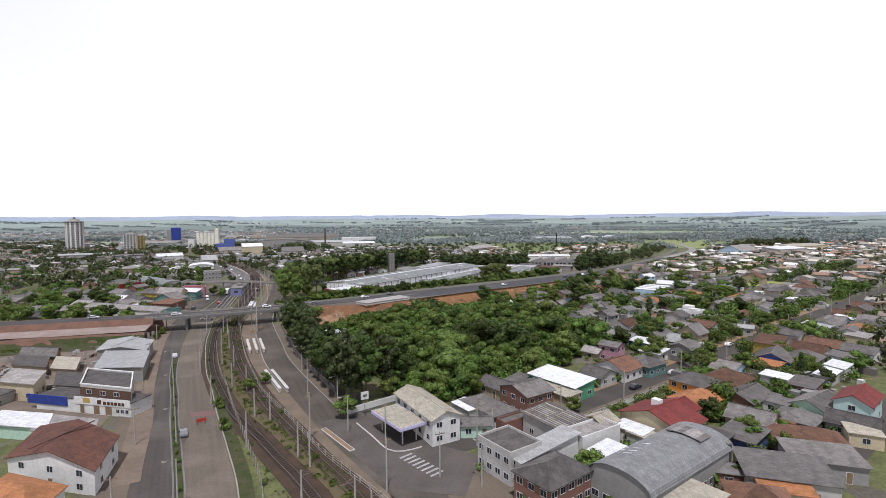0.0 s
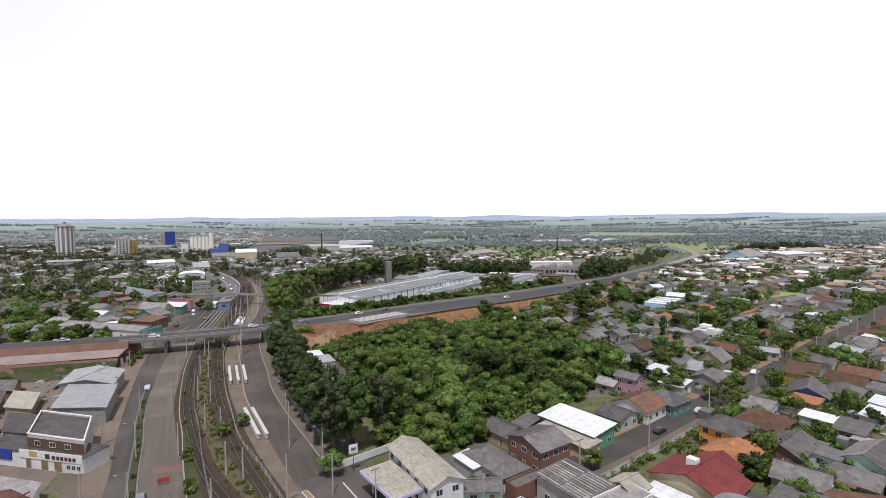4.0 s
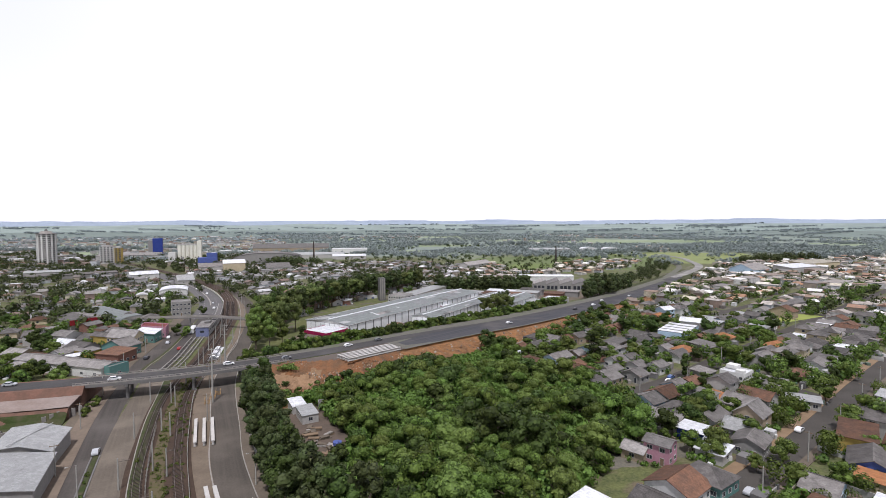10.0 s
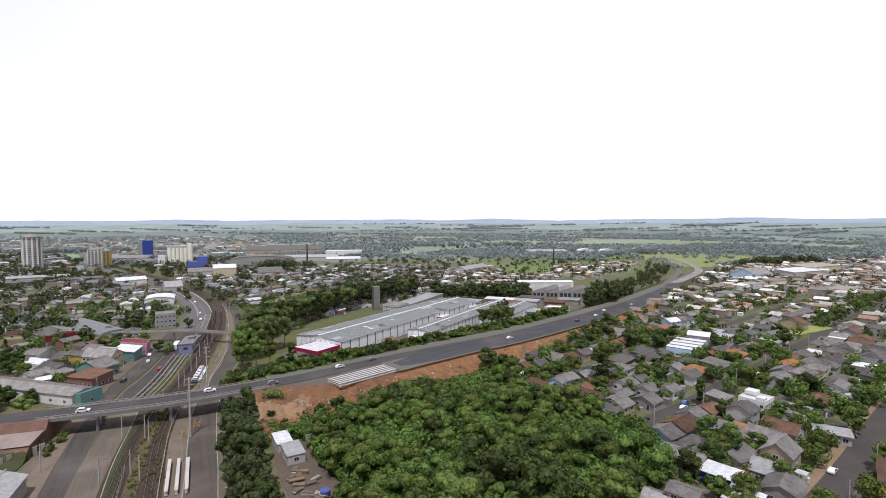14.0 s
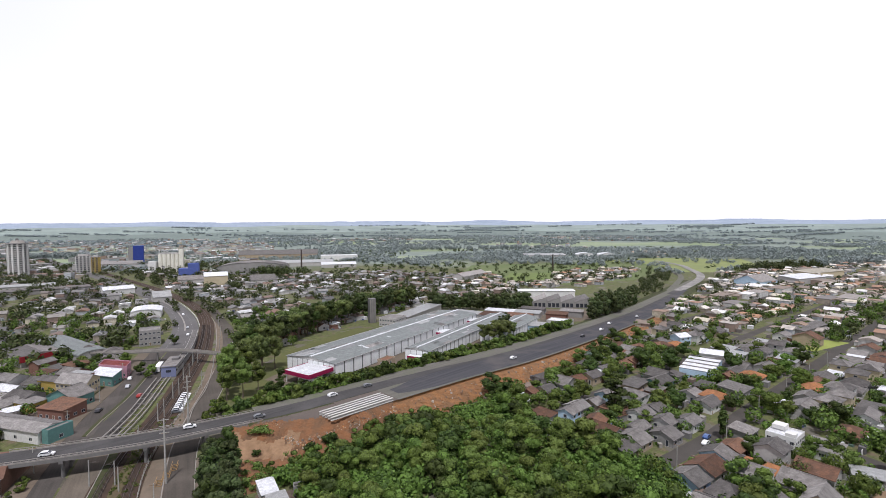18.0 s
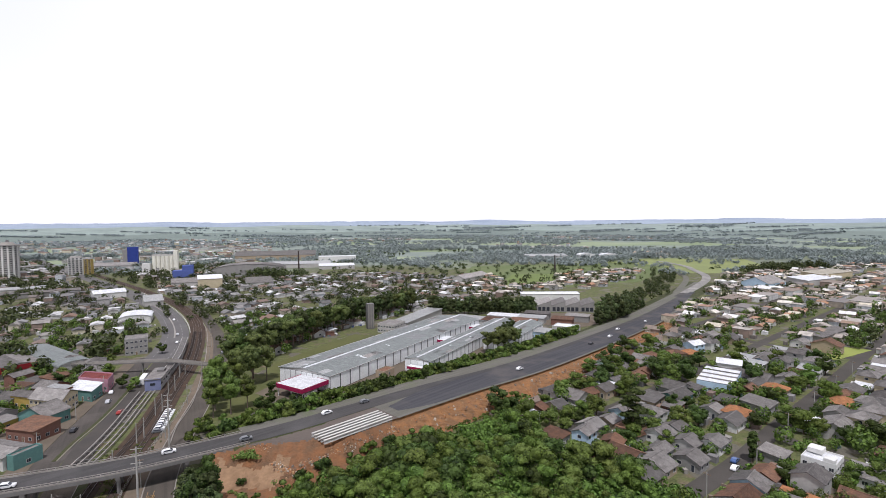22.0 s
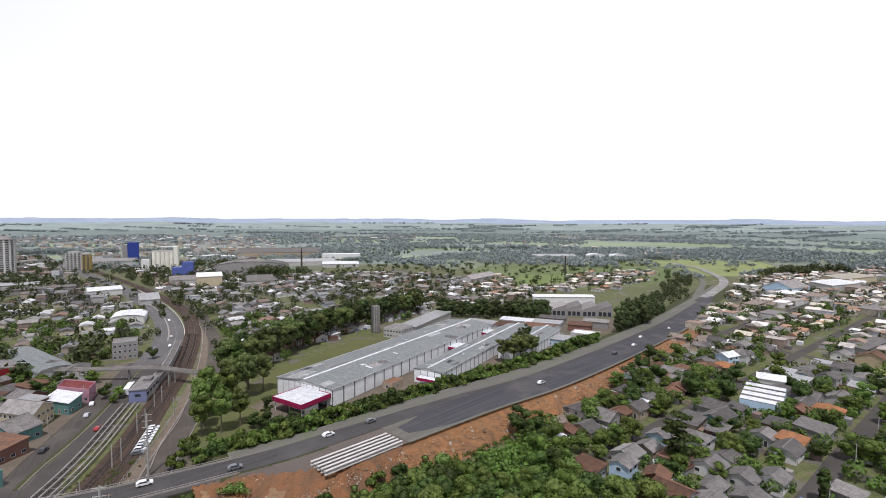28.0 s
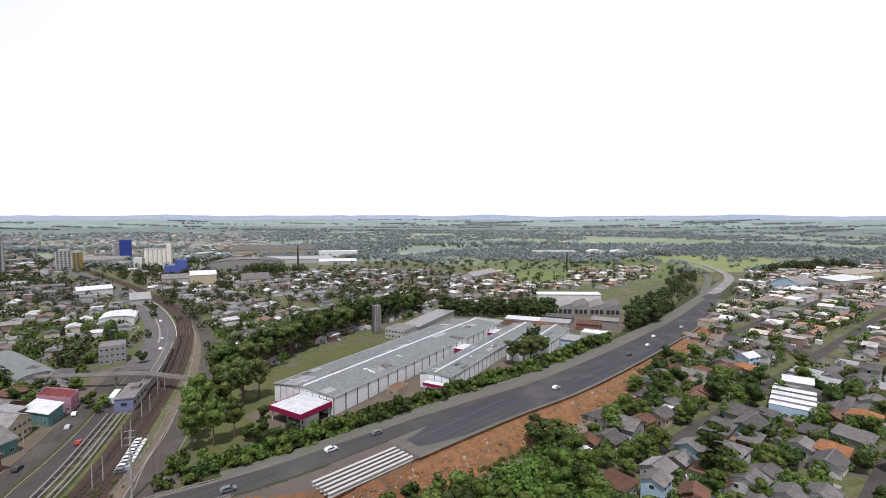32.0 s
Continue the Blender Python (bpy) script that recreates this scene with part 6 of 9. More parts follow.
structure(Geo().solid([(*p, 0) for p in MILL_YARD], [(*p, 0.05) for p in MILL_YARD]), "yard_mill", PAVED, "dusty yard between the halls and the old mill", "yard")
for x, y, w, d, cover, wall in ((112, 462, 22, 10, "zinc", "pale"), (134, 452, 16, 10, "brown", "brick"), (150, 462, 18, 9, "pale", "grey"), (122, 478, 20, 9, "dark", "grey"), (92, 472, 24, 9, "white", "white")):
    house(x, y, w, d, 4.6, -30, "mono", cover, wall, f"low works shed with a {dict(zinc='pale metal', pale='light grey', brown='rusty brown').get(cover, cover)} roof", rise=0.7, windows=0, name="works_shed", category="shed", group="sheds before the old mill")
# the row of eucalyptus along the street
ROW = glide([(-49.5, 227), (-45, 213), (-38, 193), (-28.5, 169), (-19, 148), (-9, 135)], 2)
for line, off, step in ((ROW, 0, 4.4), (shifted(ROW, 4.6), 0, 5.0)):
    for p, a in along(line, step):
        s = rnd.uniform(0.82, 1.08)
        plant(rnd.choice(EUC), p[0] + rnd.uniform(-1, 1), p[1] + rnd.uniform(-1, 1), s, group="eucalyptus row along the street")
for x, y, s in ((-16, 130.5, 1.1), (-11, 134.5, 1.2), (-6, 138, 1.15), (-13, 139, 1.2), (-20, 138, 1.1), (-1, 140, 1.0)):
    plant(EUC[int(y) % 3], x, y, s, group="eucalyptus row along the street")
# the thicket
THICKET = [(-33, 222), (-16, 239), (4, 253), (26, 265), (48, 281), (58, 274), (55, 252), (64, 236), (84, 218), (88, 202), (80, 183), (64, 174), (55, 163), (46, 154), (36, 147), (22, 141), (14, 132), (2, 128), (-5, 137), (-8, 150), (-18, 172), (-28, 196)]
WORKYARD = [(-40, 214), (-28, 218), (-12, 182), (-16, 168), (-24, 176), (-33, 196)]
x = -40.0
while x < 76:
    y = 130.0
    while y < 284:
        px, py = x + rnd.uniform(-1.9, 1.9), y + rnd.uniform(-1.9, 1.9)
        if inside(px, py, THICKET) and not inside(px, py, WORKYARD):
            k = 0.62 + 0.95 * max(0, noise.noise(Vector((px * 0.045, py * 0.045, 3.0))) + 0.45)
            plant(DENSE[(rnd.randrange(3) if rnd.random() < 0.85 else 3)], px, py, min(1.4, k) * rnd.uniform(0.85, 1.15), group="trees of the thicket")
        y += 6.4
    x += 5.9
for x, y, s in ((27, 178, 1.75), (33, 183, 1.6), (22, 186, 1.4), (40, 190, 1.3), (43, 168, 1.2), (24, 158, 1.1)):
    plant(BROAD[1], x, y, s, label="large dark tree rising above the thicket")
plant(BROAD[4], 36.5, 167, 1.95, label="very large dark round tree at the thicket edge")
plant(BROAD[2], 56, 170.5, 1.25, label="bright round tree at the thicket edge")
plant(BROAD[0], 30, 206, 1.3)
FOOT = [(64, 238), (70, 262), (58, 270), (62, 288), (96, 316), (128, 344), (146, 336), (122, 300), (96, 280), (92, 246)]
rf_ = random.Random(3)
for i in range(52):
    x, y = rf_.uniform(56, 146), rf_.uniform(238, 344)
    if inside(x, y, FOOT) and free(x, y, -1.2) and free(x, y, 0.2 if i % 3 else -1.2):
        plant(BROAD[rf_.randrange(5)], x, y, rf_.uniform(0.65, 1.1), group="trees at the foot of the bank")
for x, y, s in ((45, 284, 1.5), (50, 280, 1.2)):
    plant(BROAD[4], x, y, s)
UNDER = []
while len(UNDER) < 1100:
    px, py = rnd.uniform(-36, 84), rnd.uniform(126, 284)
    if inside(px, py, THICKET) and not inside(px, py, WORKYARD):
        UNDER.append((px, py, rnd.uniform(2.8, 5.0), rnd.uniform(1.7, 2.9)))
# bushes along the bank and trees round the factory
for p, a in along(shifted(EAST, -15.0), 4.0, 2, 236):
    for o, share in ((-2.6, 0.72), (1.0, 0.36)):
        plant(rnd.choice(BUSH), p[0] - o * 0.6 + rnd.uniform(-0.8, 0.8), p[1] + o * 0.8 + rnd.uniform(-0.8, 0.8), rnd.uniform(1.9, 2.9), z=p[2] * share - 0.2, group="shrubs along the bank")
for x, y, s in ((-73, 302, 1.15), (-76, 312, 1.35), (-70, 317, 1.25), (-71, 328, 1.4), (-66, 334, 1.4), (-61, 341, 1.3), (-68, 343, 1.25), (-78, 322, 1.1), (-75, 334, 1.2), (-65, 297, 1.15), (-71, 294, 1.05), (-60, 303, 0.95)):
    plant(EUCL[0] if y < 325 else EUCL[1], x, y, s, sx=0.82)
for p, a in along(glide([(-78, 358), (-74, 374), (-69, 388), (-54, 422), (-30, 463), (0, 502), (24, 530)], 4), 5.4):
    for o in (0, -6):
        plant(EUCL[1] if rnd.random() < 0.4 else rnd.choice(EUC), p[0] + o * 0.85 + rnd.uniform(-1, 1), p[1] - o * 0.4 + rnd.uniform(-1, 1), rnd.uniform(1.15, 1.45), group="eucalyptus row behind the factory lawn")
plant(PINE[0], -50, 303, 0.75, sx=1.1)
for x, y, s in ((-71, 281, 2.0), (-64, 273, 2.2), (-63, 285, 1.8), (-56, 279, 2.4), (-50, 274, 2.2), (-70, 271, 1.9), (-46, 281, 2.6), (-42, 289, 2.4), (-37, 294, 2.3), (-71, 289, 1.6), (-59, 276, 2.0), (-53, 286, 1.7), (-67, 278, 1.8)):
    plant(BUSH[(int(x) + int(y)) % 3], x, y, s, label="dense green shrub on the bank below the trees")
for x, y, s in ((60, 377, 1.0), (65, 373, 1.15), (70, 377, 1.2), (76, 383, 1.1), (80, 388, 0.95)):
    plant(EUCL[1], x, y, s * 0.95, label="tall leafy tree between the halls and the highway")
for x, y, s in ((158, 440, 1.2), (164, 446, 1.45), (170, 452, 1.6), (176, 456, 1.65), (182, 460, 1.6), (188, 464, 1.55), (193, 470, 1.5), (170, 464, 1.5), (180, 470, 1.6), (190, 480, 1.5), (200, 478, 1.25), (208, 488, 1.0), (217, 496, 0.9), (226, 504, 0.85), (198, 490, 1.2)):
    plant(BELT[int(x) % 2], x, y, s, sx=0.85, label="tall dense dark tree of the belt by the highway")
for x, y, s in ((-39, 299, 0.9), (-43, 294, 1.0), (-50, 298, 0.9), (-54, 300, 0.8)):
    plant(BROAD[1], x, y, s)
for x, y, s in ((75, 399, 1.15), (81, 405, 1.25), (70, 392, 0.9), (88, 410, 0.9)):
    plant(EUC[1] if s > 1 else BROAD[0], x, y, s * 0.8 if s > 1 else s)
for p, a in along(glide([(40, 514), (62, 508), (92, 500), (122, 494)], 5), 3.8):
    plant(BELT[rnd.randrange(2)], p[0], p[1] + rnd.uniform(-3, 3), rnd.uniform(1.05, 1.3), group="tree belt behind the factory")
for x, y, s in ((218, 512, 0.8), (226, 520, 0.85), (232, 530, 0.9), (238, 542, 0.8), (228, 540, 0.8), (246, 556, 0.8), (255, 566, 0.75), (240, 560, 0.8), (264, 580, 0.75)):
    plant(BELT[int(x) % 2], x, y, s, sx=1.2)
plant(PINE[0], 90.5, 257.5, 1.12, sx=1.5)
plant(CYPRESS[0], 118.5, 232.5, 1.0, sx=1.5)
plant(CYPRESS[0], 120, 234, 0.9, sx=1.5)
# street and garden trees that stand out
for kind, x, y, s in ((2, 97, 150, 0.85), (0, 30, 147, 0.75), (0, 83, 170, 0.85), (2, 93, 158, 0.6), (3, 148, 176, 1.3), (2, 158, 179, 1.2), (3, 153, 186, 1.1), (0, 109, 204, 1.0), (1, 92, 186, 1.1), (2, 82.7, 276, 1.15), (1, 74, 270, 0.75), (3, 108, 297, 1.3), (0, 87, 306, 1.2), (0, 79, 299, 1.1), (1, 111, 324, 1.3), (1, 134, 318, 1.5), (3, 135.5, 307, 1.4), (1, 145, 310, 1.3), (2, 112, 261.5, 1.1), (1, 118.5, 261, 1.15), (1, 176, 304.5, 1.3), (0, 150.5, 255, 1.25), (3, 153, 250, 1.2), (1, 139, 257, 0.85), (0, 203, 301, 1.3), (1, 222, 312, 1.3), (3, 191, 279, 1.2), (0, 124, 256, 0.7), (1, 119, 279, 0.9), (0, 55, 293, 0.8), (4, 46, 281, 1.0), (0, 118, 330, 1.3), (1, 126, 334, 1.4), (3, 142, 326, 1.4), (1, 150, 318, 1.3), (0, 142, 357, 1.4), (1, 143, 370, 1.4), (3, 158, 369, 1.4), (0, 204, 350, 1.3), (1, 101, 308, 1.1), (0, 94, 303, 1.0), (1, 104, 315, 1.2), (4, 60, 174, 1.3), (2, 33.6, 87.7, 0.85), (0, 42, 121, 0.6), (0, 74.7, 99.8, 0.6), (2, 85, 164, 0.8), (0, 85.3, 107.6, 0.6), (2, 139, 178, 1.1), (1, 171, 240, 1.2), (0, 192, 279, 1.2), (0, 154, 203, 1.2), (0, 100, 200, 1.3), (1, 99, 190, 1.25), (2, 89, 169, 1.0), (2, 103, 161, 0.9), (0, 145, 215, 1.0), (1, 82, 182, 1.1), (0, 109, 204, 1.0), (1, 92, 187, 1.0), (3, 148, 334, 1.3), (1, 155, 326, 1.2), (0, 164, 318, 1.1), (1, 168, 334, 1.2), (3, 186, 330, 1.2), (0, 210, 330, 1.2), (1, 232, 330, 1.2), (0, 139, 217, 0.9), (0, 104, 195, 1.2), (2, 96, 190, 1.1), (0, 110, 191, 1.0),
                      (2, 62, 268, 0.95), (2, 66, 262, 0.8), (0, 100, 262, 1.0), (2, 98, 256, 0.9), (2, 44, 84, 0.5), (0, 33, 78, 0.45), (0, 84, 103, 0.55), (2, 78, 96, 0.6), (0, 108, 93, 0.6), (2, -15.5, 123, 0.75),
                      (0, -43, 152, 0.5), (2, -46, 146, 0.5), (1, 128, 352, 1.3), (0, 104, 330, 1.1), (1, 118, 340, 1.2),
                      (0, -146, 232 + 12, 1.1), (2, -158, 246, 1.3), (3, -170, 250, 1.4), (0, -150, 252, 1.2), (2, -182, 248, 1.3), (0, -166, 262, 1.1), (2, -136, 250, 0.9), (3, -196, 258, 1.2), (1, -128, 338, 0.9), (1, -150, 352, 1.0), (0, -146, 360, 0.9), (2, -122, 338, 0.7)):
    plant(BROAD[kind], x, y, s)
for d, s in ((62, 1.3), (64, 0.9), (77, 0.8), (79.5, 1.0), (82, 0.7), (101, 0.6), (128, 0.5)):
    p = along(shifted(ROAD_B, 4.9), 500, d)[0][0]
    plant(BUSH[2], p[0], p[1], s, group="shrubs between road and railway")

for k, x, y, s in ((1, -149, 261, 1.0), (4, -153, 258.5, 1.1), (1, -141, 261.5, 0.8), (1, -190, 317, 1.3), (4, -187, 320, 1.1), (3, -166, 293, 1.1), (1, -158, 355, 1.0), (2, -167, 358, 0.8), (0, -121.5, 332, 0.55), (1, -138, 403, 0.9), (4, -177, 300, 1.2), (1, -196, 306, 1.2)):
    plant(BROAD[k], x, y, s)
for x, y, s in ((-107, 223.5, 1.2), (-106.5, 218, 1.4), (-108.5, 229, 1.0), (-105, 214, 0.9)):
    plant(BUSH[2], x, y, s, label="light green shrub at the foot of the abutment")

for x, y, s in ((-36, 226, 1.3), (-31, 231, 1.7), (-26, 237, 1.5), (-20, 242, 1.8), (-13, 247, 1.6), (-6, 252, 1.9), (1, 257, 1.7), (-44, 238, 0.9), (-48, 246, 0.8), (8, 262, 1.8), (-24, 232, 2.0), (-10, 242, 2.1)):
    plant(BUSH[(int(x) * 7) % 3], x, y, s, z=0.2, label="leafy shrub at the edge of the work ground")

# ---- the town ----
def near_line(x, y, line, r):
    return any((p[0] - x) ** 2 + (p[1] - y) ** 2 < r * r for p in line)


ROADS = ((STREET_1, 8), (STREET_2, 7.5), (STREET_3, 7.5), (CROSS_1, 7), (CROSS_2, 7), (ROAD_A, 15), (ROAD_B, 9), (AVENUE, 17), (TRACK_L, 9), (TRACK_R, 8), (STREET_C, 9), (HIGH, 14))


def open_place(x, y, r):
    return free(x, y, r) and all(not near_line(x, y, ln, q + r * 0.45) for ln, q in ROADS)


def in_sight(x, y):
    return abs(x) < 0.97 * y + 12


RIGHT = [(60, 66), (52, 84), (66, 118), (84, 140), (76, 168), (74, 214), (62, 234), (56, 254), (60, 286), (90, 318), (128, 352), (160, 388), (232, 462), (330, 568), (424, 676), (478, 740), (600, 800), (1000, 950), (1200, 1000), (1000, 700), (400, 250), (220, 120), (120, 70)]
LEFT = [(-136, 262), (-220, 250), (-420, 330), (-700, 640), (-1200, 1150), (-1300, 1500), (-1000, 1500), (-640, 1130), (-420, 865), (-330, 760), (-262, 660), (-216, 592), (-186, 534), (-160, 462), (-150, 410), (-150, 352), (-146, 300)]
LOW_LEFT = [(-96, 118), (-118, 150), (-140, 172), (-150, 196), (-200, 205), (-320, 180), (-150, 60), (-74, 70)]
NORTH = [(-150, 500), (-112, 430), (-80, 392), (-66, 392), (-44, 440), (-26, 468), (4, 500), (36, 540), (60, 548), (130, 556), (150, 640), (240, 640), (330, 720), (390, 790), (400, 850), (250, 790), (150, 780), (60, 800), (-40, 860), (-120, 820), (-230, 790), (-290, 740), (-240, 650), (-200, 580)]
FIELD_NORTH = [(155, 734), (186, 812), (253, 806), (212, 693), (145, 664)]
FIELD = [(232, 352), (252, 336), (292, 352), (270, 372)]
structure(Geo().solid([(*p, 0) for p in FIELD], [(*p, 0.06) for p in FIELD]), "sports_field", YELLOW_GRASS, "bright yellow-green grass playing field", "field")

structure(Geo().solid([(*p, 0) for p in FIELD_NORTH], [(*p, 0.07) for p in FIELD_NORTH]), "field_north", worn("north_grass", (0.13, 0.17, 0.05), (0.10, 0.125, 0.045), 0.95, 0.03, 0.5, 0.9), "open bright green field behind the mill", "field")

rnd = random.Random(11)
KINDS = []
for i, (w, d, h, roof, cover, wall, ridge, fl) in enumerate((
        (8, 11, 3.0, "gable", "grey", "white", "d", 1), (9, 12, 3.0, "gable", "dark", "beige", "d", 1), (7.5, 10, 3.0, "hip", "brown", "cream", "d", 1), (9, 10, 3.1, "hip", "dark", "pale", "w", 1), (8, 12, 3.0, "mono", "grey", "beige", "d", 1),
        (10, 9, 3.2, "gable", "brown", "pale", "w", 1), (8, 9, 5.8, "hip", "grey", "cream", "w", 2), (9, 10, 3.0, "hip", "orange", "beige", "d", 1), (7, 9, 3.0, "gable", "grey", "skyblue", "w", 1), (8, 8, 5.6, "gable", "dark", "pale", "w", 2),
        (10, 11, 3.2, "gable", "grey", "grey", "w", 1), (6, 8, 2.8, "mono", "dark", "brick", "w", 1), (9, 9, 5.8, "hip", "grey", "white", "w", 2), (8, 11, 3.0, "gable", "grey", "mint", "d", 1), (11, 9, 3.2, "mono", "zinc", "pale", "w", 1), (7, 7, 2.8, "mono", "white", "pale", "w", 1))):
    t = house(0, 0, w, d, h, 0, roof, cover, wall, f"{wall if wall not in ('pale', 'wood') else 'pale'} house with a {dict(gable='gabled', hip='hipped', mono='sloping', flat='flat')[roof]} {dict(zinc='pale metal', pale='light grey', brown='brown tiled', orange='orange tiled', white='white metal').get(cover, cover + ' fibre cement')} roof", ridge=ridge, floors=fl, windows=0.7, faces="-y +x", sub=False)
    KINDS.append([t, False, max(w, d) / 2])
    TAKEN.pop()


def settle(kind, x, y, turn, group):
    m = pose(x, y, 0, 0, 0, turn)
    if kind[1]:
        ob = copy_thing(kind[0], m)
    else:
        ob, kind[1] = kind[0], True
        ob.matrix_basis = m
    ob["group"] = group


wall_far = palette("far_walls", [(0.46, 0.45, 0.425), (0.34, 0.29, 0.23), (0.36, 0.35, 0.33), (0.52, 0.47, 0.36), (0.26, 0.19, 0.15), (0.46, 0.48, 0.50), (0.60, 0.59, 0.565)])
roof_far = palette("far_roofs", [(0.17, 0.165, 0.16), (0.12, 0.118, 0.116), (0.24, 0.235, 0.23), (0.18, 0.125, 0.10), (0.22, 0.213, 0.205), (0.20, 0.12, 0.085), (0.10, 0.098, 0.098), (0.28, 0.275, 0.26), (0.50, 0.50, 0.49), (0.62, 0.62, 0.61), (0.15, 0.13, 0.115), (0.24, 0.225, 0.205)])
# eastern roof colours are raised and warmed to look sunlit
east_roofs_sunlit = palette("eastern_roofs_sunlit", [(0.28, 0.255, 0.23), (0.18, 0.165, 0.155), (0.37, 0.34, 0.30), (0.30, 0.18, 0.12), (0.46, 0.42, 0.37), (0.36, 0.20, 0.115), (0.22, 0.175, 0.14), (0.62, 0.58, 0.50), (0.72, 0.71, 0.68), (0.54, 0.49, 0.38), (0.26, 0.18, 0.13), (0.35, 0.31, 0.27)])
far_wall_geo, far_roof_geo, east_roof_geo = Geo(), Geo(), Geo()


def far_house(x, y, w, d, h, turn, rise):
    c, s = math.cos(radians(turn)), math.sin(radians(turn))
    P = lambda a, b, z: (x + a * c - b * s, y + a * s + b * c, z)
    A, B = w / 2, d / 2
    cover = east_roof_geo if x > 90 else far_roof_geo
    far_wall_geo.solid([P(-A, -B, 0), P(A, -B, 0), P(A, B, 0), P(-A, B, 0)], [P(-A, -B, h), P(A, -B, h), P(A, B, h), P(-A, B, h)])
    if rise > 0.6:
        cover.solid([P(-A - 0.4, -B - 0.4, h), P(A + 0.4, -B - 0.4, h), P(A + 0.4, B + 0.4, h), P(-A - 0.4, B + 0.4, h)],
                           [P(-A - 0.4, -0.05, h + rise), P(A + 0.4, -0.05, h + rise), P(A + 0.4, 0.05, h + rise), P(-A - 0.4, 0.05, h + rise)])
    else:
        cover.solid([P(-A - 0.2, -B - 0.2, h), P(A + 0.2, -B - 0.2, h), P(A + 0.2, B + 0.2, h), P(-A - 0.2, B + 0.2, h)],
                           [P(-A - 0.2, -B - 0.2, h + 0.15), P(A + 0.2, -B - 0.2, h + 0.15), P(A + 0.2, B + 0.2, h + 0.15 + rise), P(-A - 0.2, B + 0.2, h + 0.15 + rise)])


SITES, GARDENS = [], []


def lots(poly, angle, step_e, step_n, street_every, street0, cross_every, cross0, keep, group):
    c, s = math.cos(radians(angle)), math.sin(radians(angle))
    es = [p[0] * c + p[1] * s for p in poly]
    ns = [-p[0] * s + p[1] * c for p in poly]
    e = min(es)
    while e < max(es):
        n = min(ns)
        while n < max(ns):
            je, jn = e + rnd.uniform(-1.5, 1.5), n + rnd.uniform(-1.5, 1.5)
            x, y = je * c - jn * s, je * s + jn * c
            gs, gc = (jn - street0) % street_every, (je - cross0) % cross_every
            if inside(x, y, poly) and in_sight(x, y) and min(gs, street_every - gs) > 7.5 and min(gc, cross_every - gc) > 7 and not inside(x, y, FIELD) and not inside(x, y, FIELD_NORTH):
                (SITES if rnd.random() < keep else GARDENS).append((x, y, angle, group))
            n += step_n
        e += step_e


lots(RIGHT, 33, 11.0, 11.0, 52.3, 29, 162, 242, 0.80, "houses of the eastern blocks")
lots(LEFT, 22, 13.5, 13.5, 70, 12, 140, 30, 0.52, "houses of the western quarter")
lots(LOW_LEFT, -10, 15, 14, 80, 0, 150, 0, 0.5, "sheds behind the western shops")
lots(NORTH, 40, 10.5, 10.5, 60, 0, 150, 0, 0.66, "houses behind the factory")
SITES.sort(key=lambda q: q[0] ** 2 + (q[1] - 60) ** 2)
built = joined = 0
for x, y, angle, group in SITES:
    k = rnd.choice(KINDS)
    if not open_place(x, y, k[2] * 0.72):
        GARDENS.append((x, y, angle, group))
        continue
    turn = angle + rnd.choice((-90, -90, 0)) + rnd.uniform(-5, 5)
    TAKEN.append((x, y, k[2] * 0.62))
    if built < 185:
        settle(k, x, y, turn, group)
        built += 1
    else:
        far_house(x, y, rnd.uniform(6, 11), rnd.uniform(6, 10), rnd.choice((2.9, 2.9, 3.1, 3.3, 5.6)), turn, rnd.choice((1.6, 1.8, 1.4, 0.3, 0.2, 2.0)))
        joined += 1
        if rnd.random() < 0.35:
            far_house(x + rnd.uniform(-6, 6), y + rnd.uniform(-6, 6), rnd.uniform(3, 6), rnd.uniform(3, 6), 2.5, turn, 0.2)

# scattered buildings of the far town
for i in range(3600):
    y = rnd.uniform(820, 2600)
    x = rnd.uniform(-0.98, 0.95) * y
    k = noise.noise(Vector((x * 0.0021, y * 0.0016, 1.7)))
    west = x < -0.22 * y
    if near_line(x, y, AVENUE, 26) or near_line(x, y, TRACK_L, 18):
        continue
    if (west and k > -0.6) or (not west and k > 0.22 and y > 1000):
        big = rnd.random() < 0.12
        far_house(x, y, rnd.uniform(18, 45) if big else rnd.uniform(7, 14), rnd.uniform(12, 25) if big else rnd.uniform(7, 11), rnd.choice((3, 3, 4, 6, 9)) if not big else 6, rnd.uniform(0, 90), 1.5 if rnd.random() < 0.6 else 0.3)
# larger works and stores on the eastern edge
for i in range(60):
    x, y = rnd.uniform(300, 760), rnd.uniform(470, 760)
    if x > y * 0.62 and in_sight(x, y) and open_place(x, y, 5):
        far_house(x, y, rnd.uniform(18, 40), rnd.uniform(10, 18), 5, 33, 0.3)
# the blocks at the eastern rim
rim, rim_trees = random.Random(21), []
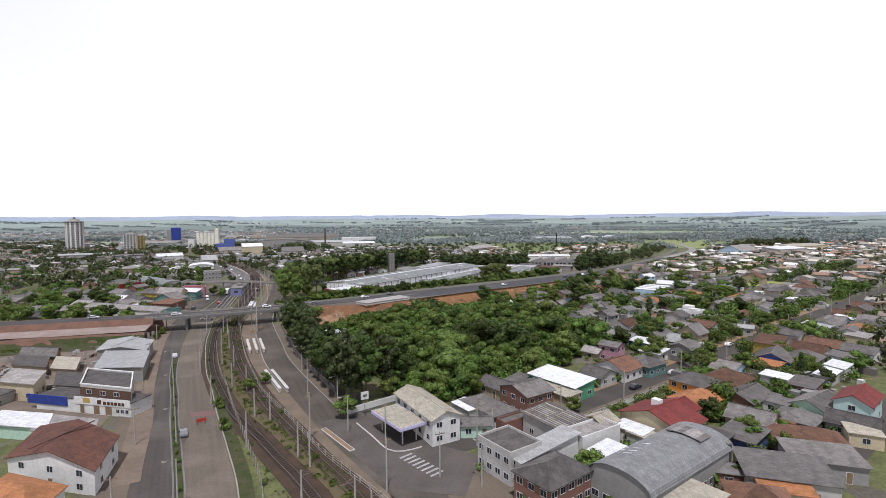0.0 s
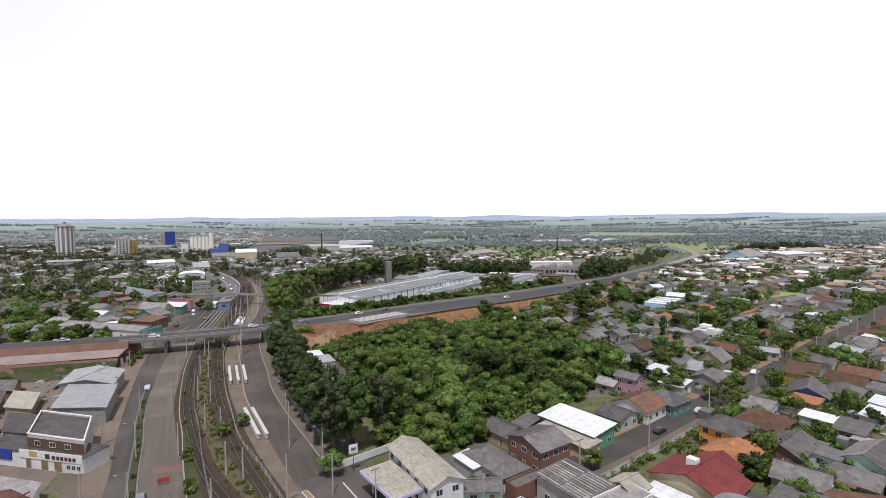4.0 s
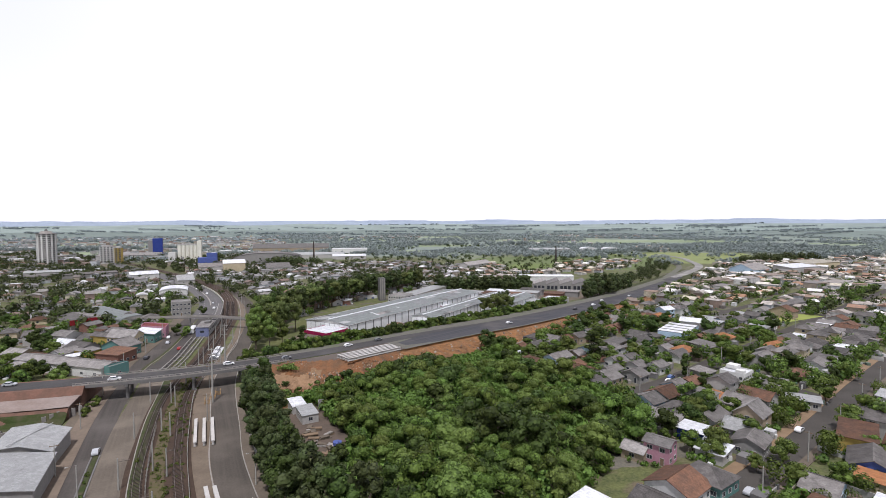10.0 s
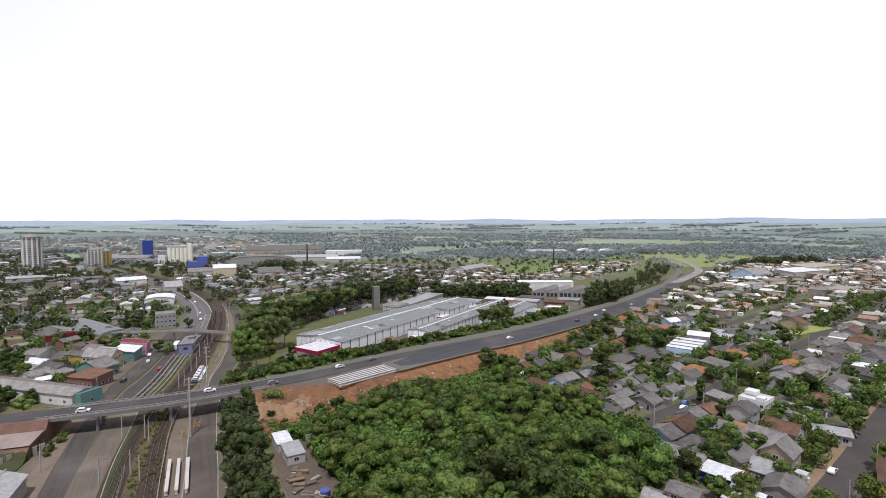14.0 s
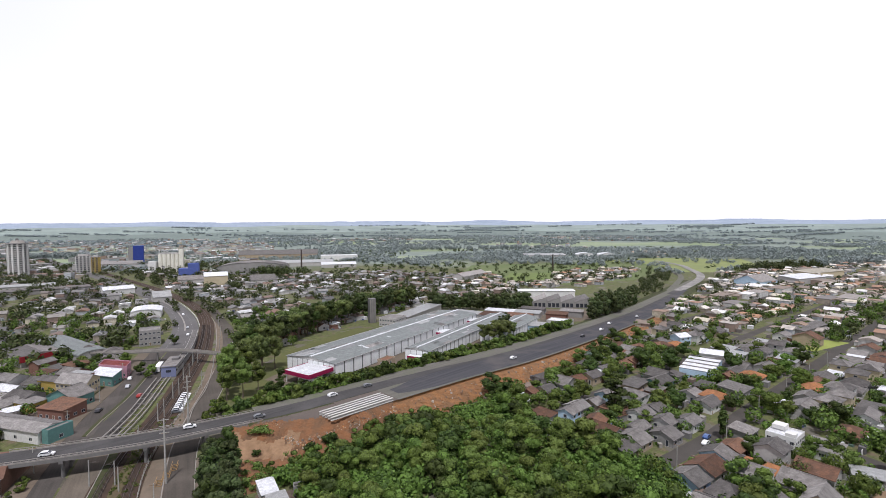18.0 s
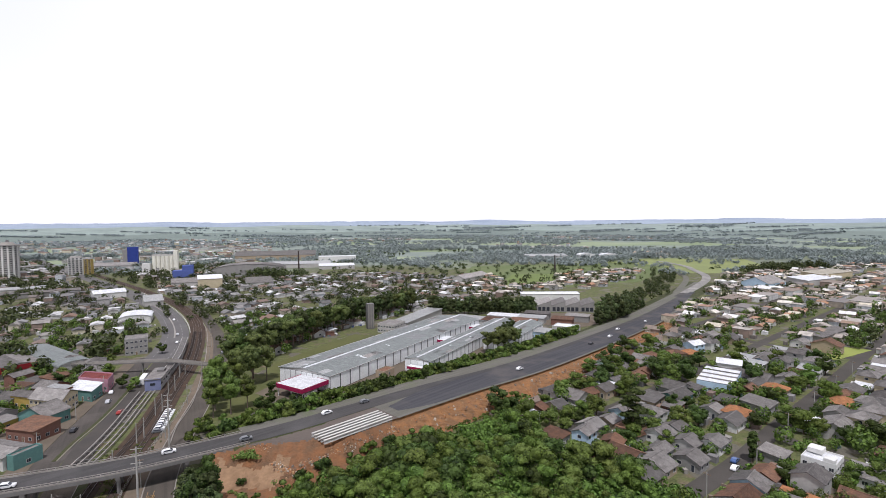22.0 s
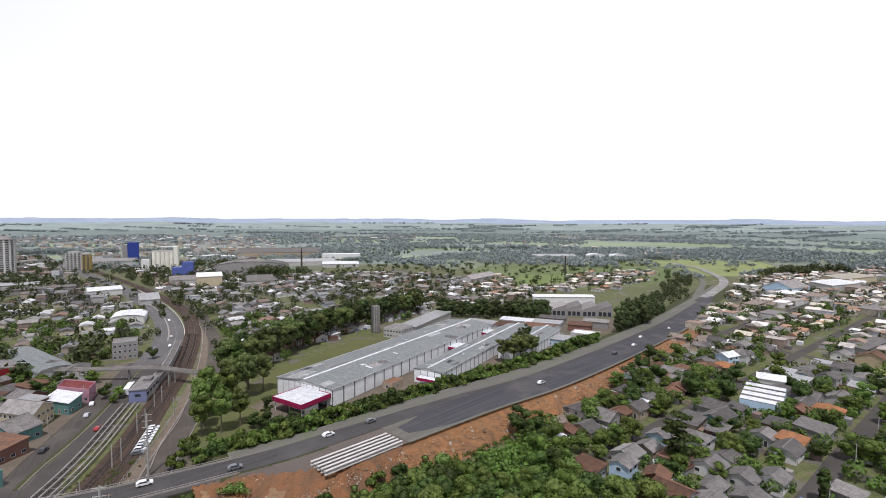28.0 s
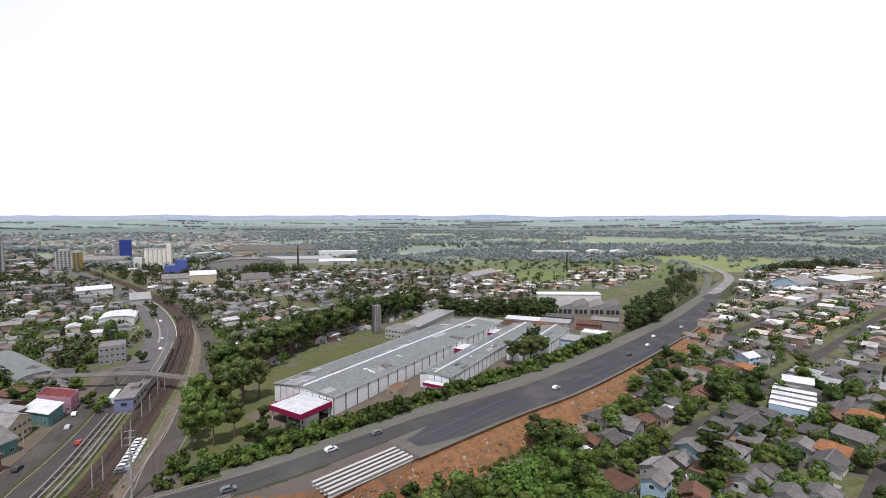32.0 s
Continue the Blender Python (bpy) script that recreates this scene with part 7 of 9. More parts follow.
for i in range(1500):
    y = rim.uniform(90, 1100) if i % 2 else rim.uniform(90, 500)
    x = rim.uniform(0.97 * y + 12, 1.07 * y + 45)
    gs = (-x * 0.5446 + y * 0.8387 - 29) % 52.3
    if not inside(x, y, RIGHT) or min(gs, 52.3 - gs) < 6.5:
        continue
    if rim.random() < 0.4:
        rim_trees.append((x, y, rim.uniform(3, 8), rim.uniform(1.6, 3.6)))
    elif open_place(x, y, 4.6):
        TAKEN.append((x, y, 4.6))
        far_house(x, y, rim.uniform(7, 11), rim.uniform(6, 10), rim.choice((2.9, 3.1, 5.6)), 33 + rim.choice((-90, 0)), rim.choice((1.6, 1.8, 1.4, 0.3, 2.0)))
tagged(far_wall_geo.make("far_house_walls", wall_far), "walls of many small distant houses", "houses", kind="stuff")
tagged(east_roof_geo.make("eastern_house_roofs", east_roofs_sunlit), "pale, brown and cream eastern roofs, sunlight painted into their colours", "roofs", kind="stuff")
tagged(far_roof_geo.make("far_house_roofs", roof_far), "grey, brown and pale roofs of distant houses", "roofs", kind="stuff")

# streets between the far blocks
far_street = Geo()
c33, s33 = math.cos(radians(33)), math.sin(radians(33))
for n in (186, 238.5, 290.7, 343, 395, 447):
    run = [Vector((e * c33 - n * s33, e * s33 + n * c33)) for e in range(150, 900, 6)]
    run = [p for p in run if inside(p[0], p[1], RIGHT) and not near_line(p[0], p[1], HIGH, 22)]
    if len(run) > 3:
        strip(far_street, run, -3, 3, 0, 0.035)
structure(far_street, "street_far", ASPHALT_OLD, "grey streets between the farther blocks", "road")

# ---- garden and far trees ----
rnd = random.Random(23)
count = 0
far_list = []
GARDENS.sort(key=lambda q: q[0] ** 2 + (q[1] - 60) ** 2)
for x, y, angle, group in GARDENS:
    for i in range(2 if rnd.random() < 0.5 else 1):
        px, py = x + rnd.uniform(-5, 5), y + rnd.uniform(-5, 5)
        if not all(not near_line(px, py, ln, q - 2) for ln, q in ROADS) or not free(px, py, -0.6):
            continue
        s = rnd.uniform(0.35, 0.95)
        if count < 240:
            r = rnd.random()
            if r < 0.86:
                plant(rnd.choice(BROAD), px, py, s, group="garden trees")
            elif r < 0.9:
                plant(CYPRESS[0], px, py, s)
            else:
                plant(rnd.choice(BUSH), px, py, s + 0.4, group="garden shrubs")
            count += 1
        else:
            far_list.append((px, py, 7.5 * s, 3.9 * s))
for i in range(int(len(SITES) * 1.7)):
    x, y, angle, group = rnd.choice(SITES)
    if y > 330:
        far_list.append((x + rnd.uniform(-7, 7), y + rnd.uniform(-7, 7), rnd.uniform(3, 7), rnd.uniform(1.5, 3.4)))


def leaf_cloud(name, trees, leaves, size, mat, label):
    """Many far trees in one mesh: per tree a ragged crown of leaf tufts on a short stem."""
    rg = np.random.RandomState(len(trees))
    n = len(trees)
    T = np.array(trees)
    d = rg.normal(size=(n, leaves, 3))
    d /= np.linalg.norm(d, axis=2)[:, :, None]
    lump = 1 + 0.28 * np.sin(d[:, :, :1] * 5 + rg.uniform(0, 6, (n, 1, 1))) * np.cos(d[:, :, 1:2] * 4 + rg.uniform(0, 6, (n, 1, 1)))
    lift = T[:, 4:5] if T.shape[1] > 4 else T[:, :1] * 0
    rad = np.stack([T[:, 3], T[:, 3], T[:, 2] * 0.42], axis=1)[:, None, :]
    p = np.concatenate([T[:, :2], T[:, 2:3] * 0.58 + lift], axis=1)[:, None, :] + d * rad * lump * rg.uniform(0.7, 1.05, (n, leaves, 1))
    nrm = d + rg.normal(size=d.shape) * 0.35
    nrm /= np.linalg.norm(nrm, axis=2)[:, :, None]
    t1 = np.cross(nrm, rg.normal(size=d.shape))
    t1 /= np.linalg.norm(t1, axis=2)[:, :, None]
    t2 = np.cross(nrm, t1)
    s = size * T[:, 3][:, None, None] * rg.uniform(0.7, 1.3, (n, leaves, 1))
    q = np.stack([p - t1 * s, p - t2 * s * 0.8, p + t1 * s, p + t2 * s * 0.8], axis=2).reshape(-1, 3)
    me = bpy.data.meshes.new(name)
    k = len(q) // 4
    me.vertices.add(len(q))
    me.vertices.foreach_set("co", q.ravel())
    me.loops.add(len(q))
    me.loops.foreach_set("vertex_index", np.arange(len(q), dtype=np.int32))
    me.polygons.add(k)
    me.polygons.foreach_set("loop_start", np.arange(0, len(q), 4, dtype=np.int32))
    me.update(calc_edges=True)
    me.materials.append(mat)
    return tagged(new(name, me), label, "trees", kind="stuff")


leaf_cloud("thicket_undergrowth", UNDER, 110, 0.22, LEAF, "dense leafy undergrowth filling the thicket")
for i in range(420):
    x, y = rnd.uniform(-240, 330), rnd.uniform(440, 800)
    if inside(x, y, NORTH):
        far_list.append((x, y, rnd.uniform(5, 9), rnd.uniform(2, 4)))
for i in range(3000):
    x, y = rnd.uniform(-900, -150), rnd.uniform(330, 1200)
    if inside(x, y, LEFT) and in_sight(x, y) and noise.noise(Vector((x * 0.014, y * 0.014, 5.0))) > 0.02 and not (x > -370 and -0.9 * x + 250 < y < -0.9 * x + 385 and y > 570) and free(x, y, -2.0) and not near_line(x, y, AVENUE, 15):
        far_list.append((x, y, rnd.uniform(7, 12), rnd.uniform(3.0, 5.6)))
for i in range(900):
    x, y = rnd.uniform(-560, -150), rnd.uniform(600, 1050)
    if not inside(x, y, LEFT) and -0.25 * y > x > -0.8 * y and free(x, y, 1.0) and not near_line(x, y, AVENUE, 13) and not near_line(x, y, TRACK_L, 9) and noise.noise(Vector((x * 0.012, y * 0.012, 3.0))) > -0.15:
        far_list.append((x, y, rnd.uniform(6, 11), rnd.uniform(2.8, 5.2)))
leaf_cloud("far_garden_trees", far_list + rim_trees, 44, 0.26, LEAF_EUC, "green garden trees among the distant houses")
GLADE = [(330, 815), (500, 770), (640, 850), (720, 1010), (560, 1080), (400, 1010)]
scrub = []
for i in range(2000):
    y = rnd.uniform(700, 1500)
    x = rnd.uniform(-0.42, 0.72) * y
    if noise.noise(Vector((x * 0.008, y * 0.005, 6.0))) > -0.08 and free(x, y, -1.0) and not inside(x, y, FIELD_NORTH) and not (inside(x, y, GLADE) and rnd.random() < 0.7) and not near_line(x, y, HIGH, 14) and not near_line(x, y, BRANCH, 8) and not (inside(x, y, NORTH) and rnd.random() < 0.6):
        scrub.append((x, y, rnd.uniform(2.5, 7.5), rnd.uniform(1.8, 4.4)))
for i in range(110):
    f = rnd.random()
    scrub.append((-265 + 130 * f + rnd.uniform(-14, 14), 898 - 76 * f + rnd.uniform(-12, 12), rnd.uniform(9, 15), rnd.uniform(3.5, 6)))
leaf_cloud("scrub_growth", scrub, 34, 0.28, LEAF_EUC, "scattered trees and scrub in the open land beyond the works")
hedges = []
for i in range(84):
    d, a, run, n = rnd.uniform(1900, 4000), radians(rnd.uniform(-46, 46)), rnd.uniform(160, 700), rnd.randrange(24, 60)
    lean = rnd.uniform(-0.25, 0.25)
    for j in range(n):
        f = rnd.uniform(-0.5, 0.5)
        x, y = math.sin(a) * d + run * f, math.cos(a) * d + run * f * lean + rnd.uniform(-10, 10)
        e = math.hypot(x, y)
        hedges.append((x, y, rnd.uniform(5, 10), rnd.uniform(5, 10), max(0, (e - 2720) * 0.0275 + max(0, e - 3000) * 0.022)))
weeds, rz = [], random.Random(5)
for i in range(420):
    x, y = rz.uniform(-46, 0), rz.uniform(214, 264)
    if inside(x, y, APRON) and noise.noise(Vector((x * 0.11, y * 0.11, 3.0))) > -0.05 and y < 262 + 0.6 * x + 14:
        weeds.append((x, y, rz.uniform(0.7, 1.8), rz.uniform(0.6, 1.5)))
for i in range(16):
    weeds.append((-44.5 + rz.gauss(0, 2.4), 246.5 + rz.gauss(0, 0.9), rz.uniform(1.4, 2.6), rz.uniform(0.8, 1.5), 4.6))
leaf_cloud("embankment_weeds", [w if len(w) > 4 else (*w, 0) for w in weeds], 60, 0.24, LEAF_LIGHT, "low green weeds over the bare earth below the bank")
leaf_cloud("far_hedgerows", hedges, 24, 0.4, LEAF_HAZE, "long tree lines in hazed greens between the distant fields")
structure(Geo().solid([(*p, 0) for p in GLADE], [(*p, 0.04) for p in GLADE]), "glade", worn("glade_grass", (0.20, 0.225, 0.085), (0.14, 0.165, 0.07), 0.95, 0.02, 0.4, 0.9), "open yellow-green grassland beyond the highway bend", "grassland")
woods = []
for i in range(21000):
    y = rnd.uniform(620, 3000) if i % 3 else rnd.uniform(620, 1500)
    x = rnd.uniform(-1.15, 1.15) * y
    k = noise.noise(Vector((x * 0.003, y * 0.0022, 7.0))) + 0.35 * noise.noise(Vector((x * 0.011, y * 0.011, 2.0)))
    edge = -0.08 if y > 1050 else 0.06
    if x < -0.22 * y:
        edge += 0.32
    if k < edge or inside(x, y, GLADE) and rnd.random() < 0.8 or inside(x, y, NORTH) or inside(x, y, RIGHT) or inside(x, y, LEFT) or near_line(x, y, AVENUE, 22) or near_line(x, y, HIGH, 26) or near_line(x, y, TRACK_L, 12):
        continue
    grow = 1 + max(0, y - 1200) / 1600
    woods.append((x, y, rnd.uniform(6, 10) * (0.85 if y < 1000 else 1.0), rnd.uniform(3.2, 5.6) * grow))
leaf_cloud("far_woods", woods, 22, 0.38, LEAF_FAR_HAZED, "woods stretching into the distance, greens paled by painted haze")
tall = []
for x0, y0, x1, y1, n in ((640, 1180, 1000, 1120, 60), (-1050, 1250, -480, 1330, 160), (420, 1000, 700, 1200, 60), (520, 760, 900, 880, 90), (-60, 1500, 500, 1420, 120), (240, 532, 366, 704, 56), (378, 724, 416, 800, 16)):
    for i in range(n):
        f = rnd.random()
        tall.append((x0 + (x1 - x0) * f + rnd.uniform(-15, 15), y0 + (y1 - y0) * f + rnd.uniform(-15, 15), rnd.uniform(10, 17) * (0.6 if y1 < 810 else 1), rnd.uniform(4, 7) * (0.55 if y1 < 810 else 1)))
leaf_cloud("tree_belts", [q for q in tall if q[1] < 810], 110, 0.2, LEAF_EUC, "dark belts of tall trees beside the highway")
leaf_cloud("far_tree_belts", [q for q in tall if q[1] >= 810], 80, 0.25, LEAF_FAR_HAZED, "belts of tall trees beyond the town in hazed greens")

# ---- hills on the horizon ----
land, woodland, hills = Geo(), Geo(), Geo()
# haze of the distance is mixed into the hill, field and woodland colours
HZ = worn("hazed_hills", (0.27, 0.315, 0.375), (0.205, 0.25, 0.305), 1.0, 0.006, 0.03, 1.0)
rows = []
for i in range(161):
    a = radians(-58 + 116 * i / 160)
    roll = [noise.noise(Vector((i * 0.13, j * 2.3, 0.4))) for j in range(7)]
    h = 92 + 14 * noise.noise(Vector((i * 0.11, 9.0, 0.4))) + 5 * noise.noise(Vector((i * 0.6, 1, 2.0)))
    rows.append([(math.sin(a) * d, math.cos(a) * d, z) for d, z in ((2700, -0.5), (3000, 8 + 5 * roll[0]), (3350, 23 + 8 * roll[1]), (3700, 41 + 9 * roll[2]), (4050, 60 + 9 * roll[3]), (4400, 77 + 6 * roll[4]), (4500, h * 0.93), (4620, h), (4800, -0.5))])
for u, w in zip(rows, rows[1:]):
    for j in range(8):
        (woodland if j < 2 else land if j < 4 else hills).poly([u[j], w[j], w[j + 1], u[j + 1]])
structure(woodland, "far_woodland", worn("far_woodland", (0.155, 0.188, 0.165), (0.125, 0.155, 0.14), 1.0, 0.012, 0.06, 0.9), "band of distant woodland in greens paled by painted haze", "woodland", smooth=True)
structure(land, "far_land", worn("far_land", (0.235, 0.28, 0.25), (0.165, 0.20, 0.185), 1.0, 0.006, 0.03, 1.0), "gently rising far fields with haze painted into their pale green", "land", smooth=True)
structure(hills, "backdrop_hills", HZ, "low hills along the horizon, blued by painted haze", "hills", smooth=True)

rnd = random.Random(31)
low = []
for x, y, angle, group in SITES[:700] + GARDENS[:500]:
    for i in range(3):
        px, py = x + rnd.uniform(-7, 7), y + rnd.uniform(-7, 7)
        if py < 430 and free(px, py, -1.0) and all(not near_line(px, py, ln, q - 3.5) for ln, q in ROADS):
            low.append((px, py, rnd.uniform(1.2, 4.2), rnd.uniform(0.7, 1.9)))
for x, y, r in [q for q in TAKEN if q[0] > 10 and 60 < q[1] < 240][:90]:
    for i in range(3):
        a = rnd.uniform(0, 6.28)
        px, py = x + math.cos(a) * (r + 1.5), y + math.sin(a) * (r + 1.5)
        if free(px, py, -0.6) and all(not near_line(px, py, ln, q - 3.5) for ln, q in ROADS):
            low.append((px, py, rnd.uniform(1.0, 3.0), rnd.uniform(0.6, 1.4)))
green = []
for x, y, angle, group in SITES[:900] + GARDENS[:900]:
    for i in range(2):
        px, py = x + rnd.uniform(-8, 8), y + rnd.uniform(-8, 8)
        r = rnd.uniform(1.3, 3.4)
        if py < 520 and rnd.random() < 0.85 and free(px, py, r * 0.55) and all(not near_line(px, py, ln, q - 2.5) for ln, q in ROADS):
            green.append((px, py, rnd.uniform(1.9, 2.4) * r, r))
close = [q for q in green if q[1] < 215 and 0 < q[0] < 190]
leaf_cloud("garden_canopy", close, 420, 0.105, LEAF, "leafy crowns of garden trees beside the houses")
leaf_cloud("garden_canopy", [q for q in green if q not in close], 150, 0.18, LEAF, "leafy crowns of garden trees between the houses")
leaf_cloud("garden_growth", low, 46, 0.32, LEAF, "small green garden shrubs between the houses")
edge_list = []
for line, off, n in ((TRACK_L, 4.4, 290), (TRACK_L, 5.0, 260), (CORRIDOR, -1.3, 160), (TRACK_L, -4.2, 130)):
    pts = along(shifted(line, off), 0.75, 5, 220)
    for p, a in rnd.sample(pts, min(n, len(pts))):
        if near_line(p[0], p[1], ROAD_B, 6.2):
            continue
        edge_list.append((p[0] + rnd.gauss(0, 1.1), p[1] + rnd.gauss(0, 1), 0.2 + 1.0 * rnd.random() ** 2, 0.18 + 0.6 * rnd.random() ** 2))
for p, a in along(shifted(NEW, 31.5), 0.8, 0, 190):
    if rnd.random() < (0.75 if p[0] < 42 else 0.12):
        edge_list.append((p[0] + rnd.uniform(-2, 2), p[1] + rnd.uniform(-2, 2), rnd.uniform(0.6, 1.8), rnd.uniform(0.5, 1.3)))
for p, a in along(shifted(WEST, 24.0), 0.5, 0, 190):
    edge_list.append((p[0] + rnd.uniform(-3, 3), p[1] + rnd.uniform(-3, 3), rnd.uniform(0.5, 1.2), rnd.uniform(0.5, 1.2)))
leaf_cloud("weed_growth", edge_list, 60, 0.26, LEAF, "low weeds along the railway and banks")
walls = Geo()
for x, y, angle, group in SITES[:420]:
    if rnd.random() < 0.75 and y < 420:
        turn = angle + rnd.choice((0, 90))
        o = rnd.uniform(4.5, 6.5)
        px, py = x + math.cos(radians(turn + 90)) * o, y + math.sin(radians(turn + 90)) * o
        if all(not near_line(px, py, ln, q - 2.5) for ln, q in ROADS):
            walls.box(px, py, 0, rnd.uniform(6, 12), 0.18, rnd.uniform(1.3, 2.1), turn)
lean, junk = Geo(), Geo()
for x, y, angle, group in SITES[:650]:
    if y > 520:
        continue
    for i in range(3):
        a = rnd.uniform(0, 6.28)
        px, py, w = x + math.cos(a) * rnd.uniform(5, 8.5), y + math.sin(a) * rnd.uniform(5, 8.5), rnd.uniform(1.6, 4.5)
        if not free(px, py, -0.8) or any(near_line(px, py, ln, q - 2.5) for ln, q in ROADS):
            continue
        if i < 2 and rnd.random() < 0.6:
            lean.box(px, py, 0, w, rnd.uniform(1.6, 3.2), rnd.uniform(2.0, 2.6), angle, taper=1.0)
        else:
            for k in range(3):
                junk.box(px + rnd.uniform(-2, 2), py + rnd.uniform(-2, 2), 0, rnd.uniform(0.5, 1.7), rnd.uniform(0.5, 1.5), rnd.uniform(0.3, 1.5), rnd.uniform(0, 90))
tagged(lean.make("lean_to_sheds", roof_far), "small lean-tos and covered stores in the yards", "sheds", kind="stuff")
tagged(junk.make("yard_clutter", palette("clutter_colours", [(0.5, 0.5, 0.48), (0.07, 0.09, 0.2), (0.2, 0.09, 0.05), (0.3, 0.28, 0.24), (0.12, 0.12, 0.12), (0.62, 0.62, 0.6), (0.18, 0.14, 0.1), (0.1, 0.16, 0.12)])), "small stacks, tanks and clutter in the yards", "clutter", kind="stuff")
tagged(walls.make("yard_walls", wall_far), "rendered and bare yard walls between the lots", "walls", kind="stuff")
for i in range(90):
    x, y, angle, group = rnd.choice(SITES[:300])
    a = rnd.uniform(0, 6.28)
    px, py = x + math.cos(a) * 6.5, y + math.sin(a) * 6.5
    if free(px, py, -0.2) and all(not near_line(px, py, ln, q - 1.5) for ln, q in ROADS):
        house(px, py, rnd.uniform(2.5, 4.5), rnd.uniform(3, 5.5), 2.4, angle + rnd.choice((0, 90)), "mono", rnd.choice(("dark", "grey", "pale", "zinc", "brown")), rnd.choice(("pale", "wood", "brick", "grey")), "small backyard shed with a sheet roof", windows=0, over=0.25, rise=0.4, group="backyard sheds", name="shed", category="shed")

# ---- roadside details ----
def sub(line, y0, y1):
    return [p for p in line if y0 <= p[1] <= y1]


median = thing("median", -62, 148, 0, 0, "narrow grassy road median with pale kerbs", "median")
MED = shifted(sub(ROAD_B, 78, 186), -5.75)
local(strip(Geo(), MED, -0.6, 0.6, 0.0, 0.2), "grass_strip", GRASS, median)
for o in (-0.95, 0.95):
    local(strip(Geo(), MED, o - 0.16, o + 0.16, 0.0, 0.22), "kerb", CONCRETE_DARK, median, "pale concrete kerb")
for p, a in along(MED, 4.2, 1.5):
    if (p[1] * 7.3) % 5 < 3.4:
        plant(BUSH[2 if (p[1] * 3.1) % 2 < 1.2 else 0], p[0], p[1], 0.28 + 0.2 * ((p[1] * 1.7) % 1), z=0.18, group="low plants on the road median")
med2 = thing("median", -113, 290, 0, 0, "narrow kerbed strip between avenue and service road", "median")
MED2 = glide([(-110.5, 262), (-113, 276), (-114.3, 289), (-116, 301), (-119.5, 320), (-125, 344), (-132, 372)])
local(strip(Geo(), MED2, -1.6, -0.2, 0, 0.16), "grass_strip", GRASS, med2)
local(strip(Geo(), MED2, -0.2, 0.2, 0, 0.24), "kerb", worn("yellow_kerb", (0.21, 0.19, 0.14), (0.14, 0.13, 0.11), 0.8), med2, "faded yellow kerb")
verge = thing("verge", -60, 150, 0, 0, "grassy verge with a pale kerb beside the railway", "verge")
VB = sub(ROAD_B, 66, 250)
local(strip(Geo(), VB, 3.75, 4.0, 0, 0.2), "kerb", CONCRETE, verge, "pale worn kerb")
local(strip(Geo(), VB, 4.0, 6.6, 0, 0.14), "grass_strip", GRASS, verge)
weeds = Geo()
strip(weeds, shifted(sub(TRACK_L, 80, 250), 4.4), -1.6, 1.6, 0.0, 0.22)
structure(weeds, "weed_strip", worn("weedy_soil", (0.095, 0.07, 0.046), (0.085, 0.085, 0.028), 0.95, 0.35, 1.6, 0.95, relief=0.1), "weedy strip between the two railway tracks", "grass")
rnd = random.Random(41)


def fence(line, h, step, name, label, mat, rail=0.05, solid=False):
    t = thing(name, line[0][0], line[0][1], 0, 0, label, "fence")
    if solid:
        local(strip(Geo(), line, -0.09, 0.09, 0, h), "wall_face", mat, t)
        local(strip(Geo(), line, -0.14, 0.14, h, h + 0.08), "coping", CONCRETE, t)
    else:
        for z in (0.25, h * 0.55, h - 0.1):
            local(strip(Geo(), line, -rail / 2, rail / 2, z, z + rail), "rail", mat, t)
    for p, a in along(line, step):
        local(Geo().box(p[0], p[1], 0, 0.16, 0.16, h + 0.15, a), "post", POST, t)
    return t


fence(shifted(sub(ROAD_B, 70, 200), 7.8), 1.9, 3.0, "fence", "grey wire fence on concrete posts beside the railway", STEEL)
fence(sub(CORRIDOR, 70, 330), 1.4, 3.5, "fence", "low railway fence on concrete posts", POST)
fence(shifted(sub(STREET_C, 138, 236), 7.4), 1.7, 4.0, "boundary_wall", "long grey boundary wall before the eucalyptus row", CONCRETE_DARK, solid=True)
structure(strip(Geo(), sub(STREET_C, 120, 240), 4.3, 7.2, 0, 0.14), "pavement_wood", PAVED, "brown unpaved footway before the boundary wall", "pavement")
structure(strip(Geo(), sub(STREET_C, 150, 345), -4.45, -4.15, 0, 0.2), "kerb_yard", CONCRETE, "pale kerb between yard and street", "kerb")
structure(strip(Geo(), sub(STREET_C, 120, 345), 4.05, 4.3, 0, 0.18), "kerb_wood", CONCRETE, "pale kerb along the tree side of the street", "kerb")
for side in (-1, 1):
    structure(strip(Geo(), [p for p in STREET_1 if 12 < p[0] < 240], 3.75 if side > 0 else -6.9, 6.2 if side > 0 else -3.75, 0, 0.15), "pavement_houses_" + ("south" if side > 0 else "north"), OCHRE if side < 0 else PAVED, "narrow worn pavement along the houses", "pavement")
fence(shifted([p for p in STREET_1 if 34 < p[0] < 76], 6.9), 1.2, 4.0, "boundary_wall", "low white garden wall along the street", wall_paint("white"), solid=True)
leaf_cloud("street_hedge", [(p[0] + rnd.uniform(-0.5, 0.5), p[1] + rnd.uniform(-0.5, 0.5), rnd.uniform(1.0, 2.2), rnd.uniform(0.6, 1.3)) for p in shifted([q for q in glide(STREET_1[:60], 1.3) if 36 < q[0] < 74], 7.9) if rnd.random() < 0.75], 90, 0.2, LEAF_LIGHT, "uneven garden shrubs behind a low street wall")
